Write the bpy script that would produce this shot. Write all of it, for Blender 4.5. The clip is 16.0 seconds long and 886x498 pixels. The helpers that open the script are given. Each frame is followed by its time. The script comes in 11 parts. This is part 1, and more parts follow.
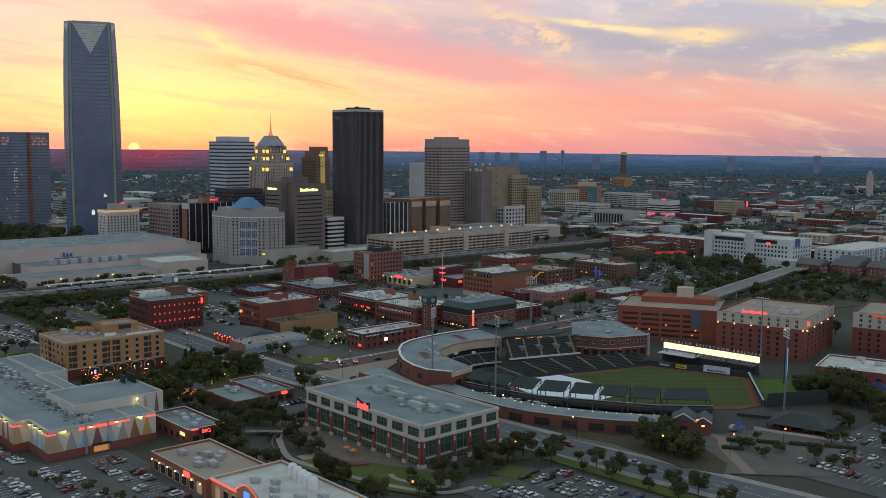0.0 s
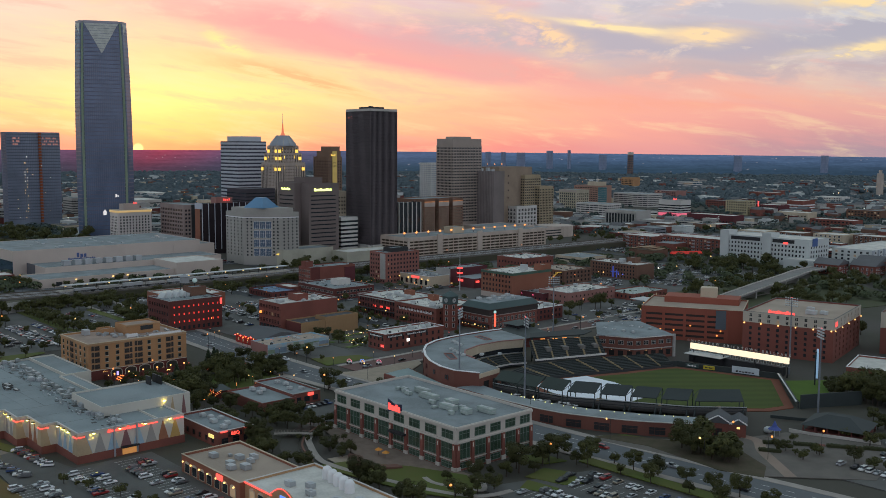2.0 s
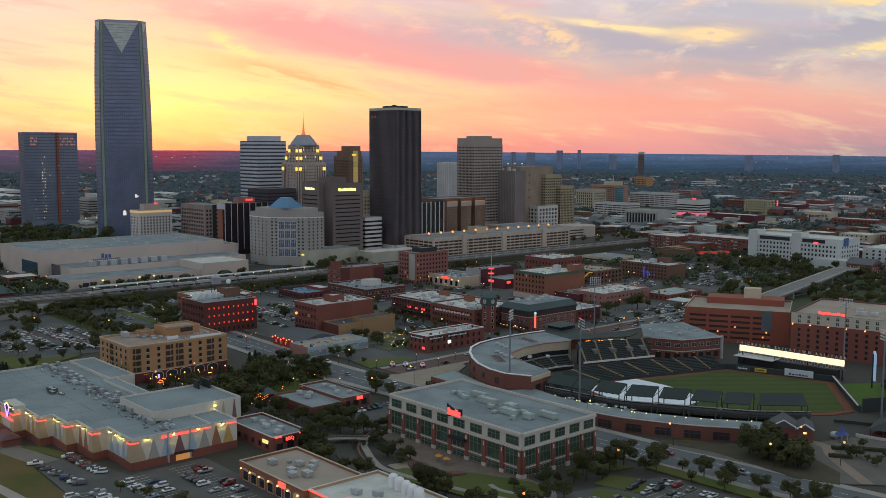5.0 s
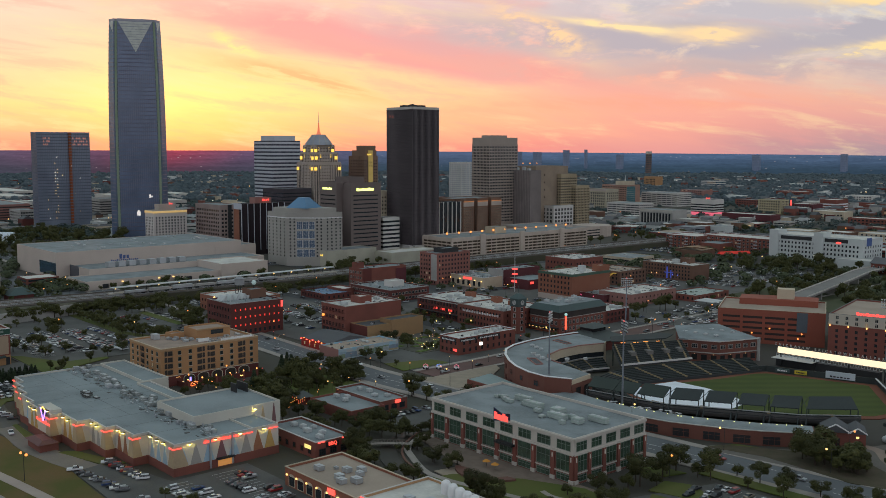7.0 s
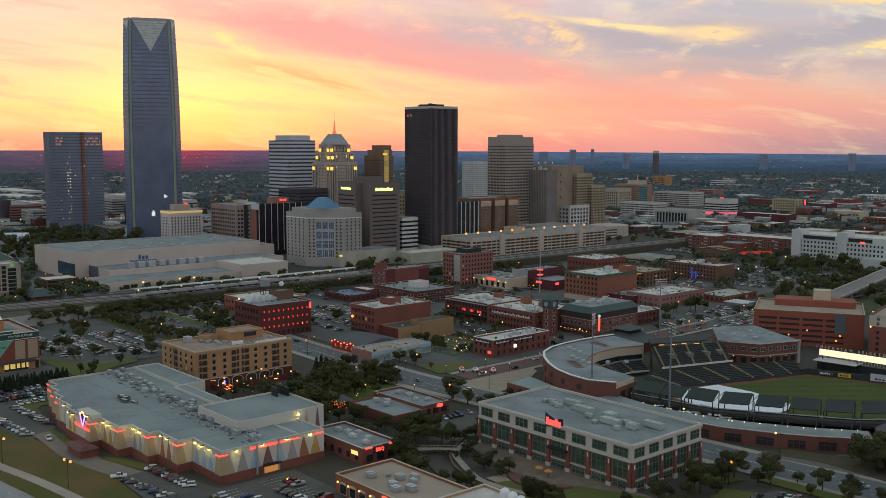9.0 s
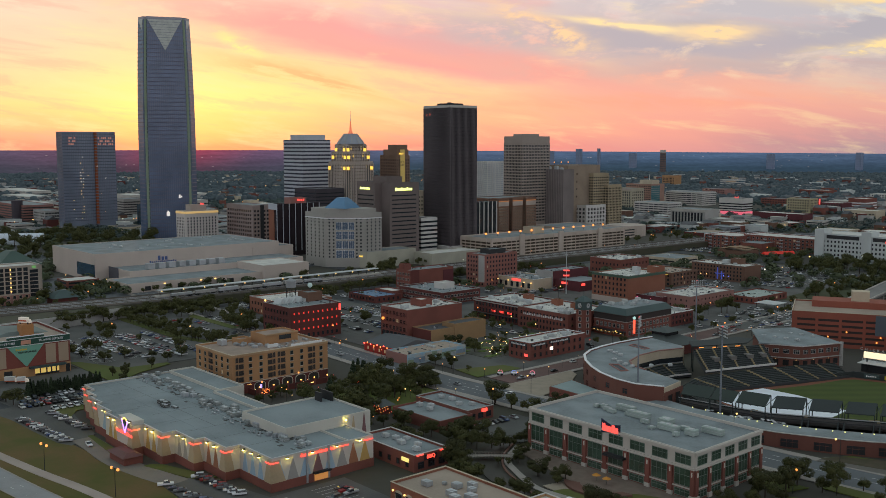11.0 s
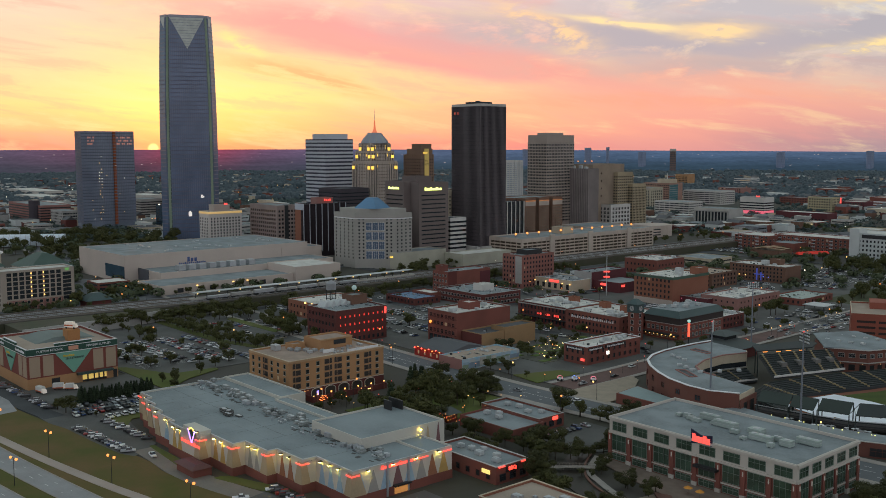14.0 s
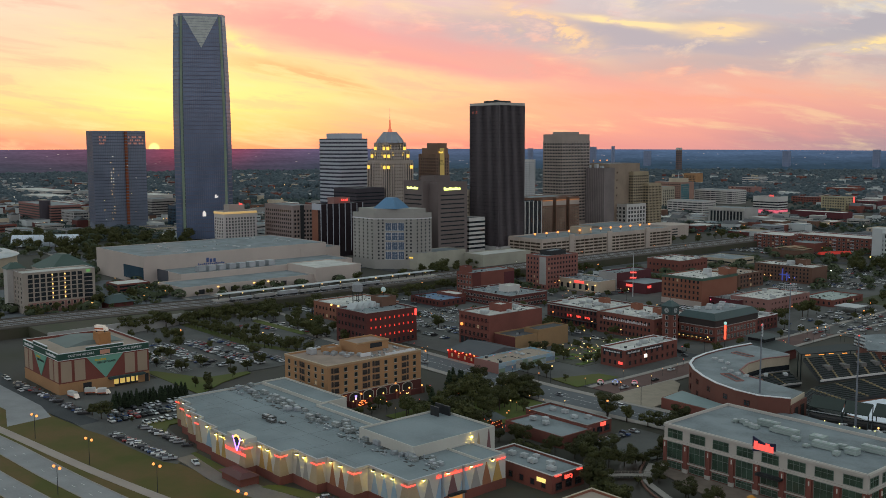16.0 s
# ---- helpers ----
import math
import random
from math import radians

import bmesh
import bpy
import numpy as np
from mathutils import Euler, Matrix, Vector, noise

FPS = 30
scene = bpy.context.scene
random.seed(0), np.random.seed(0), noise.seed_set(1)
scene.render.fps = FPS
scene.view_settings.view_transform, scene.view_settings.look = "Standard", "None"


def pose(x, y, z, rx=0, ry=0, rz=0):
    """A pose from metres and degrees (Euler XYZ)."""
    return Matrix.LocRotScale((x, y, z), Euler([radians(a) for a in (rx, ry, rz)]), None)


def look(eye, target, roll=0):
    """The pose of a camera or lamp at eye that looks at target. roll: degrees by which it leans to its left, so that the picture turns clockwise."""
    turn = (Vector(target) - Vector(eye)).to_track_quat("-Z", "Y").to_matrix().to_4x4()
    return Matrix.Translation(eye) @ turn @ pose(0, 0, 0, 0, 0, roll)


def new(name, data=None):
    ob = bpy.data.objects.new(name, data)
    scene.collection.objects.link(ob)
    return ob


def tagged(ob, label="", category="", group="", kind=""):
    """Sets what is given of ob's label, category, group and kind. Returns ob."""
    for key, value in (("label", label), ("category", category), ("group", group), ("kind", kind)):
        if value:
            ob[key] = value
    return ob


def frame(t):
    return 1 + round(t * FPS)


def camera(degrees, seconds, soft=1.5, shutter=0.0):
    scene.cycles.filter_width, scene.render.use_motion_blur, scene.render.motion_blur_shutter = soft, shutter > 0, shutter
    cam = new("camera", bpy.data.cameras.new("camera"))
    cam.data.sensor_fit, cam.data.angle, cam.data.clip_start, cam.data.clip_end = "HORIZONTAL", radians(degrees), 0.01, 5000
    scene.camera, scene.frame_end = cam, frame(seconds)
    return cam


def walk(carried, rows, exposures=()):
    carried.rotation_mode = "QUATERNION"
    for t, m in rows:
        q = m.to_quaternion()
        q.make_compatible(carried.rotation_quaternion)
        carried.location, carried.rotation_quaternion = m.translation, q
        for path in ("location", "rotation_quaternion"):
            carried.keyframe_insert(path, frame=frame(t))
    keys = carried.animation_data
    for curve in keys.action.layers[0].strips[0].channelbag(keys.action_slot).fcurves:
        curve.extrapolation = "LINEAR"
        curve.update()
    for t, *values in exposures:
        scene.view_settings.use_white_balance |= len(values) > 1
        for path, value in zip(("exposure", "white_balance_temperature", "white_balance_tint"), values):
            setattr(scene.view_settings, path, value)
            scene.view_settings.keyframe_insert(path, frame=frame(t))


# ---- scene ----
cam = camera(48.51, 16.0, soft=0.5)
ROWS = [
    (0.0, 0.00, 0.00, 118.86, 48.023, -5.982, -0.353),
    (0.5, -2.63, -1.05, 118.61, 48.080, -5.977, -0.337),
    (1.0, -5.43, -2.18, 118.38, 48.135, -5.972, -0.322),
    (1.5, -8.39, -3.39, 118.15, 48.189, -5.968, -0.306),
    (2.0, -11.51, -4.68, 117.94, 48.241, -5.965, -0.291),
    (2.5, -14.79, -6.03, 117.74, 48.292, -5.962, -0.275),
    (3.0, -18.20, -7.45, 117.55, 48.341, -5.960, -0.260),
    (3.5, -21.75, -8.93, 117.37, 48.389, -5.958, -0.245),
    (4.0, -25.43, -10.48, 117.20, 48.436, -5.957, -0.229),
    (4.5, -29.23, -12.07, 117.05, 48.480, -5.957, -0.214),
    (5.0, -33.15, -13.72, 116.90, 48.524, -5.957, -0.198),
    (5.5, -37.17, -15.42, 116.77, 48.565, -5.958, -0.183),
    (6.0, -41.29, -17.16, 116.64, 48.606, -5.960, -0.167),
    (6.5, -45.50, -18.94, 116.53, 48.645, -5.962, -0.152),
    (7.0, -49.80, -20.76, 116.43, 48.682, -5.965, -0.136),
    (7.5, -54.17, -22.62, 116.34, 48.718, -5.968, -0.121),
    (8.0, -58.61, -24.50, 116.27, 48.752, -5.972, -0.106),
    (8.5, -63.12, -26.41, 116.20, 48.785, -5.977, -0.090),
    (9.0, -67.68, -28.34, 116.15, 48.816, -5.983, -0.075),
    (9.5, -72.29, -30.29, 116.10, 48.846, -5.988, -0.059),
    (10.0, -76.94, -32.26, 116.07, 48.874, -5.995, -0.044),
    (10.5, -81.63, -34.24, 116.05, 48.901, -6.002, -0.028),
    (11.0, -86.34, -36.22, 116.04, 48.926, -6.010, -0.013),
    (11.5, -91.06, -38.21, 116.04, 48.950, -6.019, 0.003),
    (12.0, -95.81, -40.20, 116.05, 48.972, -6.028, 0.018),
    (12.5, -100.55, -42.19, 116.07, 48.993, -6.037, 0.034),
    (13.0, -105.29, -44.17, 116.11, 49.013, -6.048, 0.049),
    (13.5, -110.02, -46.14, 116.16, 49.030, -6.059, 0.064),
    (14.0, -114.74, -48.10, 116.21, 49.047, -6.070, 0.080),
    (14.5, -119.42, -50.04, 116.28, 49.061, -6.082, 0.095),
    (15.0, -124.08, -51.96, 116.36, 49.075, -6.095, 0.111),
    (15.5, -128.70, -53.85, 116.45, 49.087, -6.109, 0.126),
    (16.0, -133.27, -55.71, 116.55, 49.097, -6.123, 0.142),
]
walk(cam, [(t, pose(x, y, z, 90 + pitch, roll, yaw)) for t, x, y, z, yaw, pitch, roll in ROWS],
     [(0.0, 0.0, 6050, 12), (4.0, 0.0, 6150, 12), (10.0, 0.0, 6500, 11), (16.0, 0.0, 6500, 11)])

# ---------------------------------------------------------------- world, sun
def srgb(r, g, b):
    out = []
    for c in (r, g, b):
        c = c / 255
        out.append(c / 12.92 if c <= 0.04045 else ((c + 0.055) / 1.055) ** 2.4)
    return (*out, 1.0)


SUN_DIR = Vector((-0.9091, 0.4165, -0.0036)).normalized()
HEAD = Vector((-0.749, 0.663, 0.0))
RIGHT = Vector((0.663, 0.749, 0.0))

world = bpy.data.worlds.new("dusk_sky")
scene.world = world
world.use_nodes = True
wt = world.node_tree
wt.nodes.clear()


def wn(kind, **values):
    n = wt.nodes.new(kind)
    for k, v in values.items():
        n.inputs[k.replace("_", " ")].default_value = v
    return n


def wmath(op, a, b=None, clamp=False):
    n = wt.nodes.new("ShaderNodeMath")
    n.operation, n.use_clamp = op, clamp
    for i, v in enumerate((a, b)):
        if v is None:
            continue
        if isinstance(v, (int, float)):
            n.inputs[i].default_value = v
        else:
            wt.links.new(v, n.inputs[i])
    return n.outputs[0]


def wramp(fac, stops):
    n = wt.nodes.new("ShaderNodeValToRGB")
    el = n.color_ramp.elements
    while len(el) < len(stops):
        el.new(0.5)
    for e, (p, c) in zip(el, stops):
        e.position, e.color = p, c
    wt.links.new(fac, n.inputs[0])
    return n.outputs[0]


def wmix(fac, a, b, mode="MIX"):
    n = wt.nodes.new("ShaderNodeMix")
    n.data_type, n.blend_type = "RGBA", mode
    for i, v in ((0, fac), (6, a), (7, b)):
        if isinstance(v, (int, float, tuple)):
            n.inputs[i].default_value = v
        else:
            wt.links.new(v, n.inputs[i])
    return n.outputs[2]


def wdot(vec, d):
    n = wt.nodes.new("ShaderNodeVectorMath")
    n.operation = "DOT_PRODUCT"
    wt.links.new(vec, n.inputs[0])
    n.inputs[1].default_value = d
    return n.outputs["Value"]


def wrange(v, a, b):
    n = wt.nodes.new("ShaderNodeMapRange")
    n.interpolation_type = "SMOOTHSTEP"
    n.inputs["From Min"].default_value, n.inputs["From Max"].default_value = a, b
    wt.links.new(v, n.inputs["Value"])
    return n.outputs[0]


way = wt.nodes.new("ShaderNodeTexCoord").outputs["Generated"]
up = wdot(way, (0, 0, 1))
side = wdot(way, RIGHT)
ahead = wdot(way, HEAD)


def wmap(a, b, c=0.0):
    n = wt.nodes.new("ShaderNodeCombineXYZ")
    for k, v in enumerate((a, b, c)):
        if isinstance(v, (int, float)):
            n.inputs[k].default_value = v
        else:
            wt.links.new(v, n.inputs[k])
    return n.outputs[0]


def wnoise(vec, scale, detail, rough, out="Fac", twist=0.3):
    n = wn("ShaderNodeTexNoise", Scale=scale, Detail=detail, Roughness=rough, Distortion=twist)
    wt.links.new(vec, n.inputs["Vector"])
    return n.outputs[out]


# bearing and height over the western horizon, in thousandths
front = wmath("MAXIMUM", ahead, 0.12)
U = wmath("MULTIPLY", wmath("DIVIDE", side, front), 1000)
H = wmath("MULTIPLY", wmath("DIVIDE", up, front), 1000)
# wind-drawn warp: the clouds trail down towards the north
slant = wmath("ADD", H, wmath("MULTIPLY", U, 0.13))
flow = wmap(wmath("MULTIPLY", U, 0.004), wmath("MULTIPLY", slant, 0.016))
bend = wnoise(flow, 1.0, 5, 0.6, "Color")
bx = wt.nodes.new("ShaderNodeSeparateColor")
wt.links.new(bend, bx.inputs[0])
Uw = wmath("ADD", U, wmath("MULTIPLY", wmath("SUBTRACT", bx.outputs[0], 0.5), 110))
Hw = wmath("ADD", H, wmath("MULTIPLY", wmath("SUBTRACT", bx.outputs[1], 0.5), 50))
wisp = wnoise(wmap(wmath("MULTIPLY", U, 0.008), wmath("MULTIPLY", slant, 0.05), 4.0), 1.0, 8, 0.62)
puff = wnoise(wmap(wmath("MULTIPLY", U, 0.014), wmath("MULTIPLY", H, 0.04), 9.0), 1.0, 8, 0.6)
high = wmath("DIVIDE", Hw, 320.0, True)


def column(*cols):
    """Colours at heights 0, 18, 40, 62, 88, 115, 145, 230 and 320 thousandths over the horizon."""
    return wramp(high, [(h / 320, srgb(*c)) for h, c in zip((0, 18, 40, 62, 88, 115, 145, 230, 320), cols)])


C1 = column((226, 146, 131), (246, 188, 142), (250, 215, 148), (252, 215, 160), (250, 211, 172), (250, 209, 181), (248, 217, 193), (214, 217, 208), (162, 192, 197))
C2 = column((244, 159, 119), (250, 203, 131), (253, 234, 146), (253, 230, 152), (252, 217, 162), (250, 211, 174), (246, 213, 189), (212, 215, 210), (162, 192, 197))
C3 = column((244, 148, 135), (250, 178, 144), (252, 205, 152), (252, 213, 160), (248, 203, 168), (240, 194, 183), (232, 201, 197), (206, 211, 212), (162, 192, 195))
C4 = column((228, 156, 150), (244, 168, 150), (246, 177, 154), (246, 201, 170), (232, 208, 183), (222, 201, 193), (218, 207, 206), (204, 203, 204), (168, 188, 190))
C5 = column((176, 150, 156), (216, 160, 156), (232, 170, 156), (226, 190, 172), (216, 194, 185), (208, 201, 195), (206, 203, 206), (198, 201, 202), (166, 188, 190))
sky = wmix(wrange(Uw, -430, -270), C1, C2)
sky = wmix(wrange(Uw, -240, 10), sky, C3)
sky = wmix(wrange(Uw, -10, 230), sky, C4)
sky = wmix(wrange(Uw, 190, 440), sky, C5)


def cloud(cu, ch, su, sh, tilt, color, amount, texture, t0, t1):
    """A soft cloud at bearing cu and height ch, drawn out along its tilt and torn by a texture."""
    c, s = math.cos(radians(tilt)), math.sin(radians(tilt))
    du, dh = wmath("SUBTRACT", Uw, cu), wmath("SUBTRACT", Hw, ch)
    p = wmath("DIVIDE", wmath("ADD", wmath("MULTIPLY", du, c), wmath("MULTIPLY", dh, s)), su)
    q = wmath("DIVIDE", wmath("SUBTRACT", wmath("MULTIPLY", dh, c), wmath("MULTIPLY", du, s)), sh)
    r = wmath("ADD", wmath("MULTIPLY", p, p), wmath("MULTIPLY", q, q))
    f = wmath("POWER", 2.718, wmath("MULTIPLY", r, -1.0))
    f = wmath("MULTIPLY", wmath("MULTIPLY", f, wrange(texture, t0, t1)), amount, True)
    return wmix(f, sky, srgb(*color))


# soft fibres over the whole west
sky = wmix(wmath("MULTIPLY", wrange(wisp, 0.5, 0.68), 0.45), sky, srgb(254, 228, 170))
sky = wmix(wmath("MULTIPLY", wrange(wisp, 0.5, 0.32), 0.4), sky, srgb(232, 161, 154))
# the pink band and its lower tongues
sky = cloud(-60, 100, 250, 24, -10, (242, 158, 158), 1.3, puff, 0.2, 0.5)
sky = cloud(60, 78, 170, 11, -9, (240, 163, 156), 1.3, wisp, 0.35, 0.52)
sky = cloud(-150, 66, 80, 8, -12, (246, 182, 133), 1.2, wisp, 0.4, 0.52)
sky = cloud(230, 68, 140, 17, -4, (240, 175, 158), 1.2, puff, 0.3, 0.52)
sky = cloud(170, 42, 270, 9, 2, (246, 166, 142), 0.7, wisp, 0.35, 0.56)
# lavender masses in the upper north
sky = cloud(110, 108, 110, 16, -6, (206, 182, 182), 1.3, puff, 0.3, 0.5)
sky = cloud(260, 106, 240, 20, -2, (182, 173, 182), 1.5, puff, 0.34, 0.52)
sky = cloud(300, 142, 170, 15, 0, (194, 188, 194), 1.4, puff, 0.38, 0.54)
sky = cloud(440, 122, 80, 13, 4, (178, 173, 182), 1.4, puff, 0.36, 0.5)
sky = cloud(340, 82, 200, 11, 2, (198, 175, 174), 1.2, puff, 0.4, 0.56)
# sunlit rims and gaps
sky = cloud(176, 121, 62, 4.6, -7, (255, 226, 170), 1.5, puff, 0.36, 0.5)
sky = cloud(88, 116, 50, 11, -24, (254, 210, 164), 1.4, puff, 0.42, 0.54)
sky = cloud(272, 113, 36, 5.5, 2, (254, 218, 166), 1.6, puff, 0.38, 0.5)
sky = cloud(416, 102, 42, 5.5, 6, (254, 224, 164), 1.6, puff, 0.38, 0.5)
sky = cloud(440, 147, 66, 8, -6, (254, 222, 162), 1.4, puff, 0.4, 0.52)
sky = cloud(250, 152, 44, 8, 20, (248, 212, 184), 1.0, puff, 0.42, 0.58)
sky = cloud(-215, 98, 28, 7, -25, (255, 230, 150), 1.1, puff, 0.42, 0.54)
# the eastern half, behind the camera, is dim
sky = wmix(wrange(ahead, 0.45, -0.3), sky, wramp(up, [(0.0, srgb(221, 219, 225)), (0.25, srgb(208, 211, 217)), (1.0, srgb(153, 171, 179))]))
# the sun's disc and aureole
off = wt.nodes.new("ShaderNodeVectorMath")
off.operation = "DISTANCE"
wt.links.new(way, off.inputs[0])
off.inputs[1].default_value = SUN_DIR
glow = wmath("POWER", 2.718, wmath("MULTIPLY", off.outputs["Value"], -24.0))
sky = wmix(glow, sky, (0.22, 0.12, 0.0, 1), "ADD")
disc = wrange(off.outputs["Value"], 0.0062, 0.003)
sky = wmix(disc, sky, (1.3, 1.1, 0.4, 1))
nishita = wt.nodes.new("ShaderNodeTexSky")
nishita.sky_type, nishita.sun_disc = "NISHITA", False
nishita.sun_elevation, nishita.sun_rotation = radians(1.2), math.atan2(SUN_DIR.x, SUN_DIR.y)
back1, back2 = wn("ShaderNodeBackground", Strength=1.0), wn("ShaderNodeBackground", Strength=0.02)
wt.links.new(sky, back1.inputs[0])
wt.links.new(nishita.outputs[0], back2.inputs[0])
both = wt.nodes.new("ShaderNodeAddShader")
wt.links.new(back1.outputs[0], both.inputs[0])
wt.links.new(back2.outputs[0], both.inputs[1])
wt.links.new(both.outputs[0], wt.nodes.new("ShaderNodeOutputWorld").inputs[0])

sun = new("sun", bpy.data.lights.new("sun", "SUN"))
sun.data.energy, sun.data.angle, sun.data.color = 0.5, radians(0.6), (1.0, 0.5, 0.28)
sun.matrix_world = look((0, 0, 400), Vector((0, 0, 400)) - Vector((SUN_DIR.x, SUN_DIR.y, 0.02)))

# ---------------------------------------------------------------- materials
MATS = {}


def mat(name, base, rough=0.8, metal=0.0, var=0.25, coarse=0.06, fine=1.2, bump=0.15, emit=None, power=0.0, alt=None, random_tint=0.0, spec=0.4):
    """A painted, brick, roofing or metal surface: base colour, varied at two scales, with fine relief."""
    if name in MATS:
        return MATS[name]
    m = bpy.data.materials.new(name)
    MATS[name] = m
    m.use_nodes = True
    nt = m.node_tree
    b = nt.nodes["Principled BSDF"]
    b.inputs["Roughness"].default_value, b.inputs["Metallic"].default_value = rough, metal
    b.inputs["Specular IOR Level"].default_value = spec
    pos = nt.nodes.new("ShaderNodeNewGeometry").outputs["Position"]

    def noise_at(scale, detail):
        n = nt.nodes.new("ShaderNodeTexNoise")
        n.inputs["Scale"].default_value, n.inputs["Detail"].default_value = scale, detail
        nt.links.new(pos, n.inputs["Vector"])
        return n.outputs["Fac"]

    def mixed(fac, a, c, mode="MIX"):
        n = nt.nodes.new("ShaderNodeMix")
        n.data_type, n.blend_type = "RGBA", mode
        for i, v in ((0, fac), (6, a), (7, c)):
            if isinstance(v, (int, float, tuple)):
                n.inputs[i].default_value = v
            else:
                nt.links.new(v, n.inputs[i])
        return n.outputs[2]

    base = (*base[:3], 1.0)
    other = (*alt[:3], 1.0) if alt else tuple(c * (1 - var) for c in base[:3]) + (1.0,)
    light = tuple(min(1, c * (1 + var * 0.6)) for c in base[:3]) + (1.0,)
    big, small = noise_at(coarse, 5), noise_at(fine, 3)
    ramp = nt.nodes.new("ShaderNodeMapRange")
    ramp.inputs["From Min"].default_value, ramp.inputs["From Max"].default_value = 0.38, 0.62
    nt.links.new(big, ramp.inputs["Value"])
    col = mixed(ramp.outputs[0], base, other)
    grain = nt.nodes.new("ShaderNodeMath")
    grain.operation = "MULTIPLY"
    nt.links.new(small, grain.inputs[0])
    grain.inputs[1].default_value = 0.7
    col = mixed(grain.outputs[0], col, light)
    if random_tint:
        info = nt.nodes.new("ShaderNodeObjectInfo")
        hsv = nt.nodes.new("ShaderNodeHueSaturation")
        r = nt.nodes.new("ShaderNodeMapRange")
        r.inputs["To Min"].default_value, r.inputs["To Max"].default_value = 1 - random_tint, 1 + random_tint
        nt.links.new(info.outputs["Random"], r.inputs["Value"])
        nt.links.new(r.outputs[0], hsv.inputs["Value"])
        nt.links.new(col, hsv.inputs["Color"])
        col = hsv.outputs[0]
    nt.links.new(col, b.inputs["Base Color"])
    if bump:
        bp = nt.nodes.new("ShaderNodeBump")
        bp.inputs["Strength"].default_value, bp.inputs["Distance"].default_value = bump, 0.05
        nt.links.new(small, bp.inputs["Height"])
        nt.links.new(bp.outputs[0], b.inputs["Normal"])
    if emit:
        b.inputs["Emission Color"].default_value = (*emit[:3], 1.0)
        b.inputs["Emission Strength"].default_value = power
    return m


def lamp_mat(name, color, power):
    return mat(name, (0.2, 0.2, 0.2), emit=color, power=power, bump=0, var=0.02)


BRICK = mat("red_brick", (0.205, 0.07, 0.052), 0.9, alt=(0.14, 0.05, 0.038), fine=2.5)
BRICK_D = mat("dark_red_brick", (0.125, 0.036, 0.03), 0.9, alt=(0.085, 0.027, 0.023), fine=2.5)
BRICK_B = mat("brown_brick", (0.16, 0.088, 0.06), 0.9, alt=(0.12, 0.062, 0.044), fine=2.5)
BRICK_O = mat("orange_brick", (0.245, 0.1, 0.062), 0.9, alt=(0.22, 0.08, 0.048), fine=2.5)
BRICK_T = mat("tan_brick", (0.4, 0.22, 0.105), 0.9, alt=(0.32, 0.175, 0.085), fine=2.5)
BRICK_P = mat("pink_brick", (0.3, 0.15, 0.13), 0.9, alt=(0.24, 0.12, 0.1), fine=2.5)
STUCCO_Y = mat("yellow_stucco", (0.32, 0.2, 0.1), 0.9, alt=(0.26, 0.165, 0.085))
STUCCO_C = mat("cream_stucco", (0.5, 0.42, 0.31), 0.9)
STUCCO_W = mat("white_stucco", (0.52, 0.55, 0.54), 0.85, var=0.12)
PALE = mat("pale_stone", (0.55, 0.53, 0.5), 0.85, var=0.15)
CONC = mat("concrete", (0.36, 0.35, 0.33), 0.9)
CONC_L = mat("light_concrete", (0.48, 0.45, 0.41), 0.9)
CONC_P = mat("pinkish_precast", (0.52, 0.44, 0.385), 0.9, var=0.1)
TRIM_W = mat("white_trim", (0.72, 0.72, 0.72), 0.6, var=0.1)
ROOF_G = mat("grey_membrane_roof", (0.215, 0.245, 0.255), 0.85, var=0.45, coarse=0.08)
ROOF_W = mat("white_membrane_roof", (0.57, 0.555, 0.51), 0.8, var=0.35, coarse=0.12)
ROOF_T = mat("tan_gravel_roof", (0.36, 0.29, 0.23), 0.95, var=0.25)
ROOF_D = mat("dark_roof", (0.085, 0.088, 0.095), 0.85, var=0.3)
METAL_G = mat("dark_green_metal", (0.045, 0.075, 0.075), 0.5, metal=0.0)
METAL = mat("galvanised_metal", (0.46, 0.48, 0.5), 0.45, metal=0.6)
METAL_W = mat("white_metal", (0.47, 0.49, 0.49), 0.55, var=0.3)
METAL_D = mat("dark_metal", (0.04, 0.042, 0.045), 0.5, metal=0.5)
GLASS = mat("dark_glass", (0.025, 0.03, 0.035), 0.12, var=0.3, bump=0, spec=0.8)
GLASS_G = mat("green_glass", (0.05, 0.085, 0.06), 0.14, var=0.5, coarse=0.25, bump=0, spec=0.8, alt=(0.02, 0.03, 0.02))
GLASS_B = mat("blue_glass", (0.04, 0.08, 0.12), 0.12, var=0.3, bump=0, spec=0.8)
LOT = mat("car_park_asphalt", (0.098, 0.096, 0.09), 0.9, var=0.4, coarse=0.06)
ASPHALT = mat("asphalt", (0.056, 0.059, 0.062), 0.9, var=0.5, coarse=0.05)
ROADWAY = mat("concrete_roadway", (0.115, 0.122, 0.13), 0.9, var=0.2)
WALK = mat("pavement_concrete", (0.31, 0.28, 0.25), 0.9, var=0.2, coarse=0.2)
GRASS = mat("lawn", (0.075, 0.1, 0.016), 0.95, alt=(0.11, 0.1, 0.03), coarse=0.04, fine=0.8)
PAINT = mat("road_paint", (0.6, 0.6, 0.58), 0.8)
AMBER = lamp_mat("amber_lamp", (1.0, 0.31, 0.04), 1.7)
WARM = lamp_mat("warm_lamp", (1.0, 0.58, 0.16), 2.0)
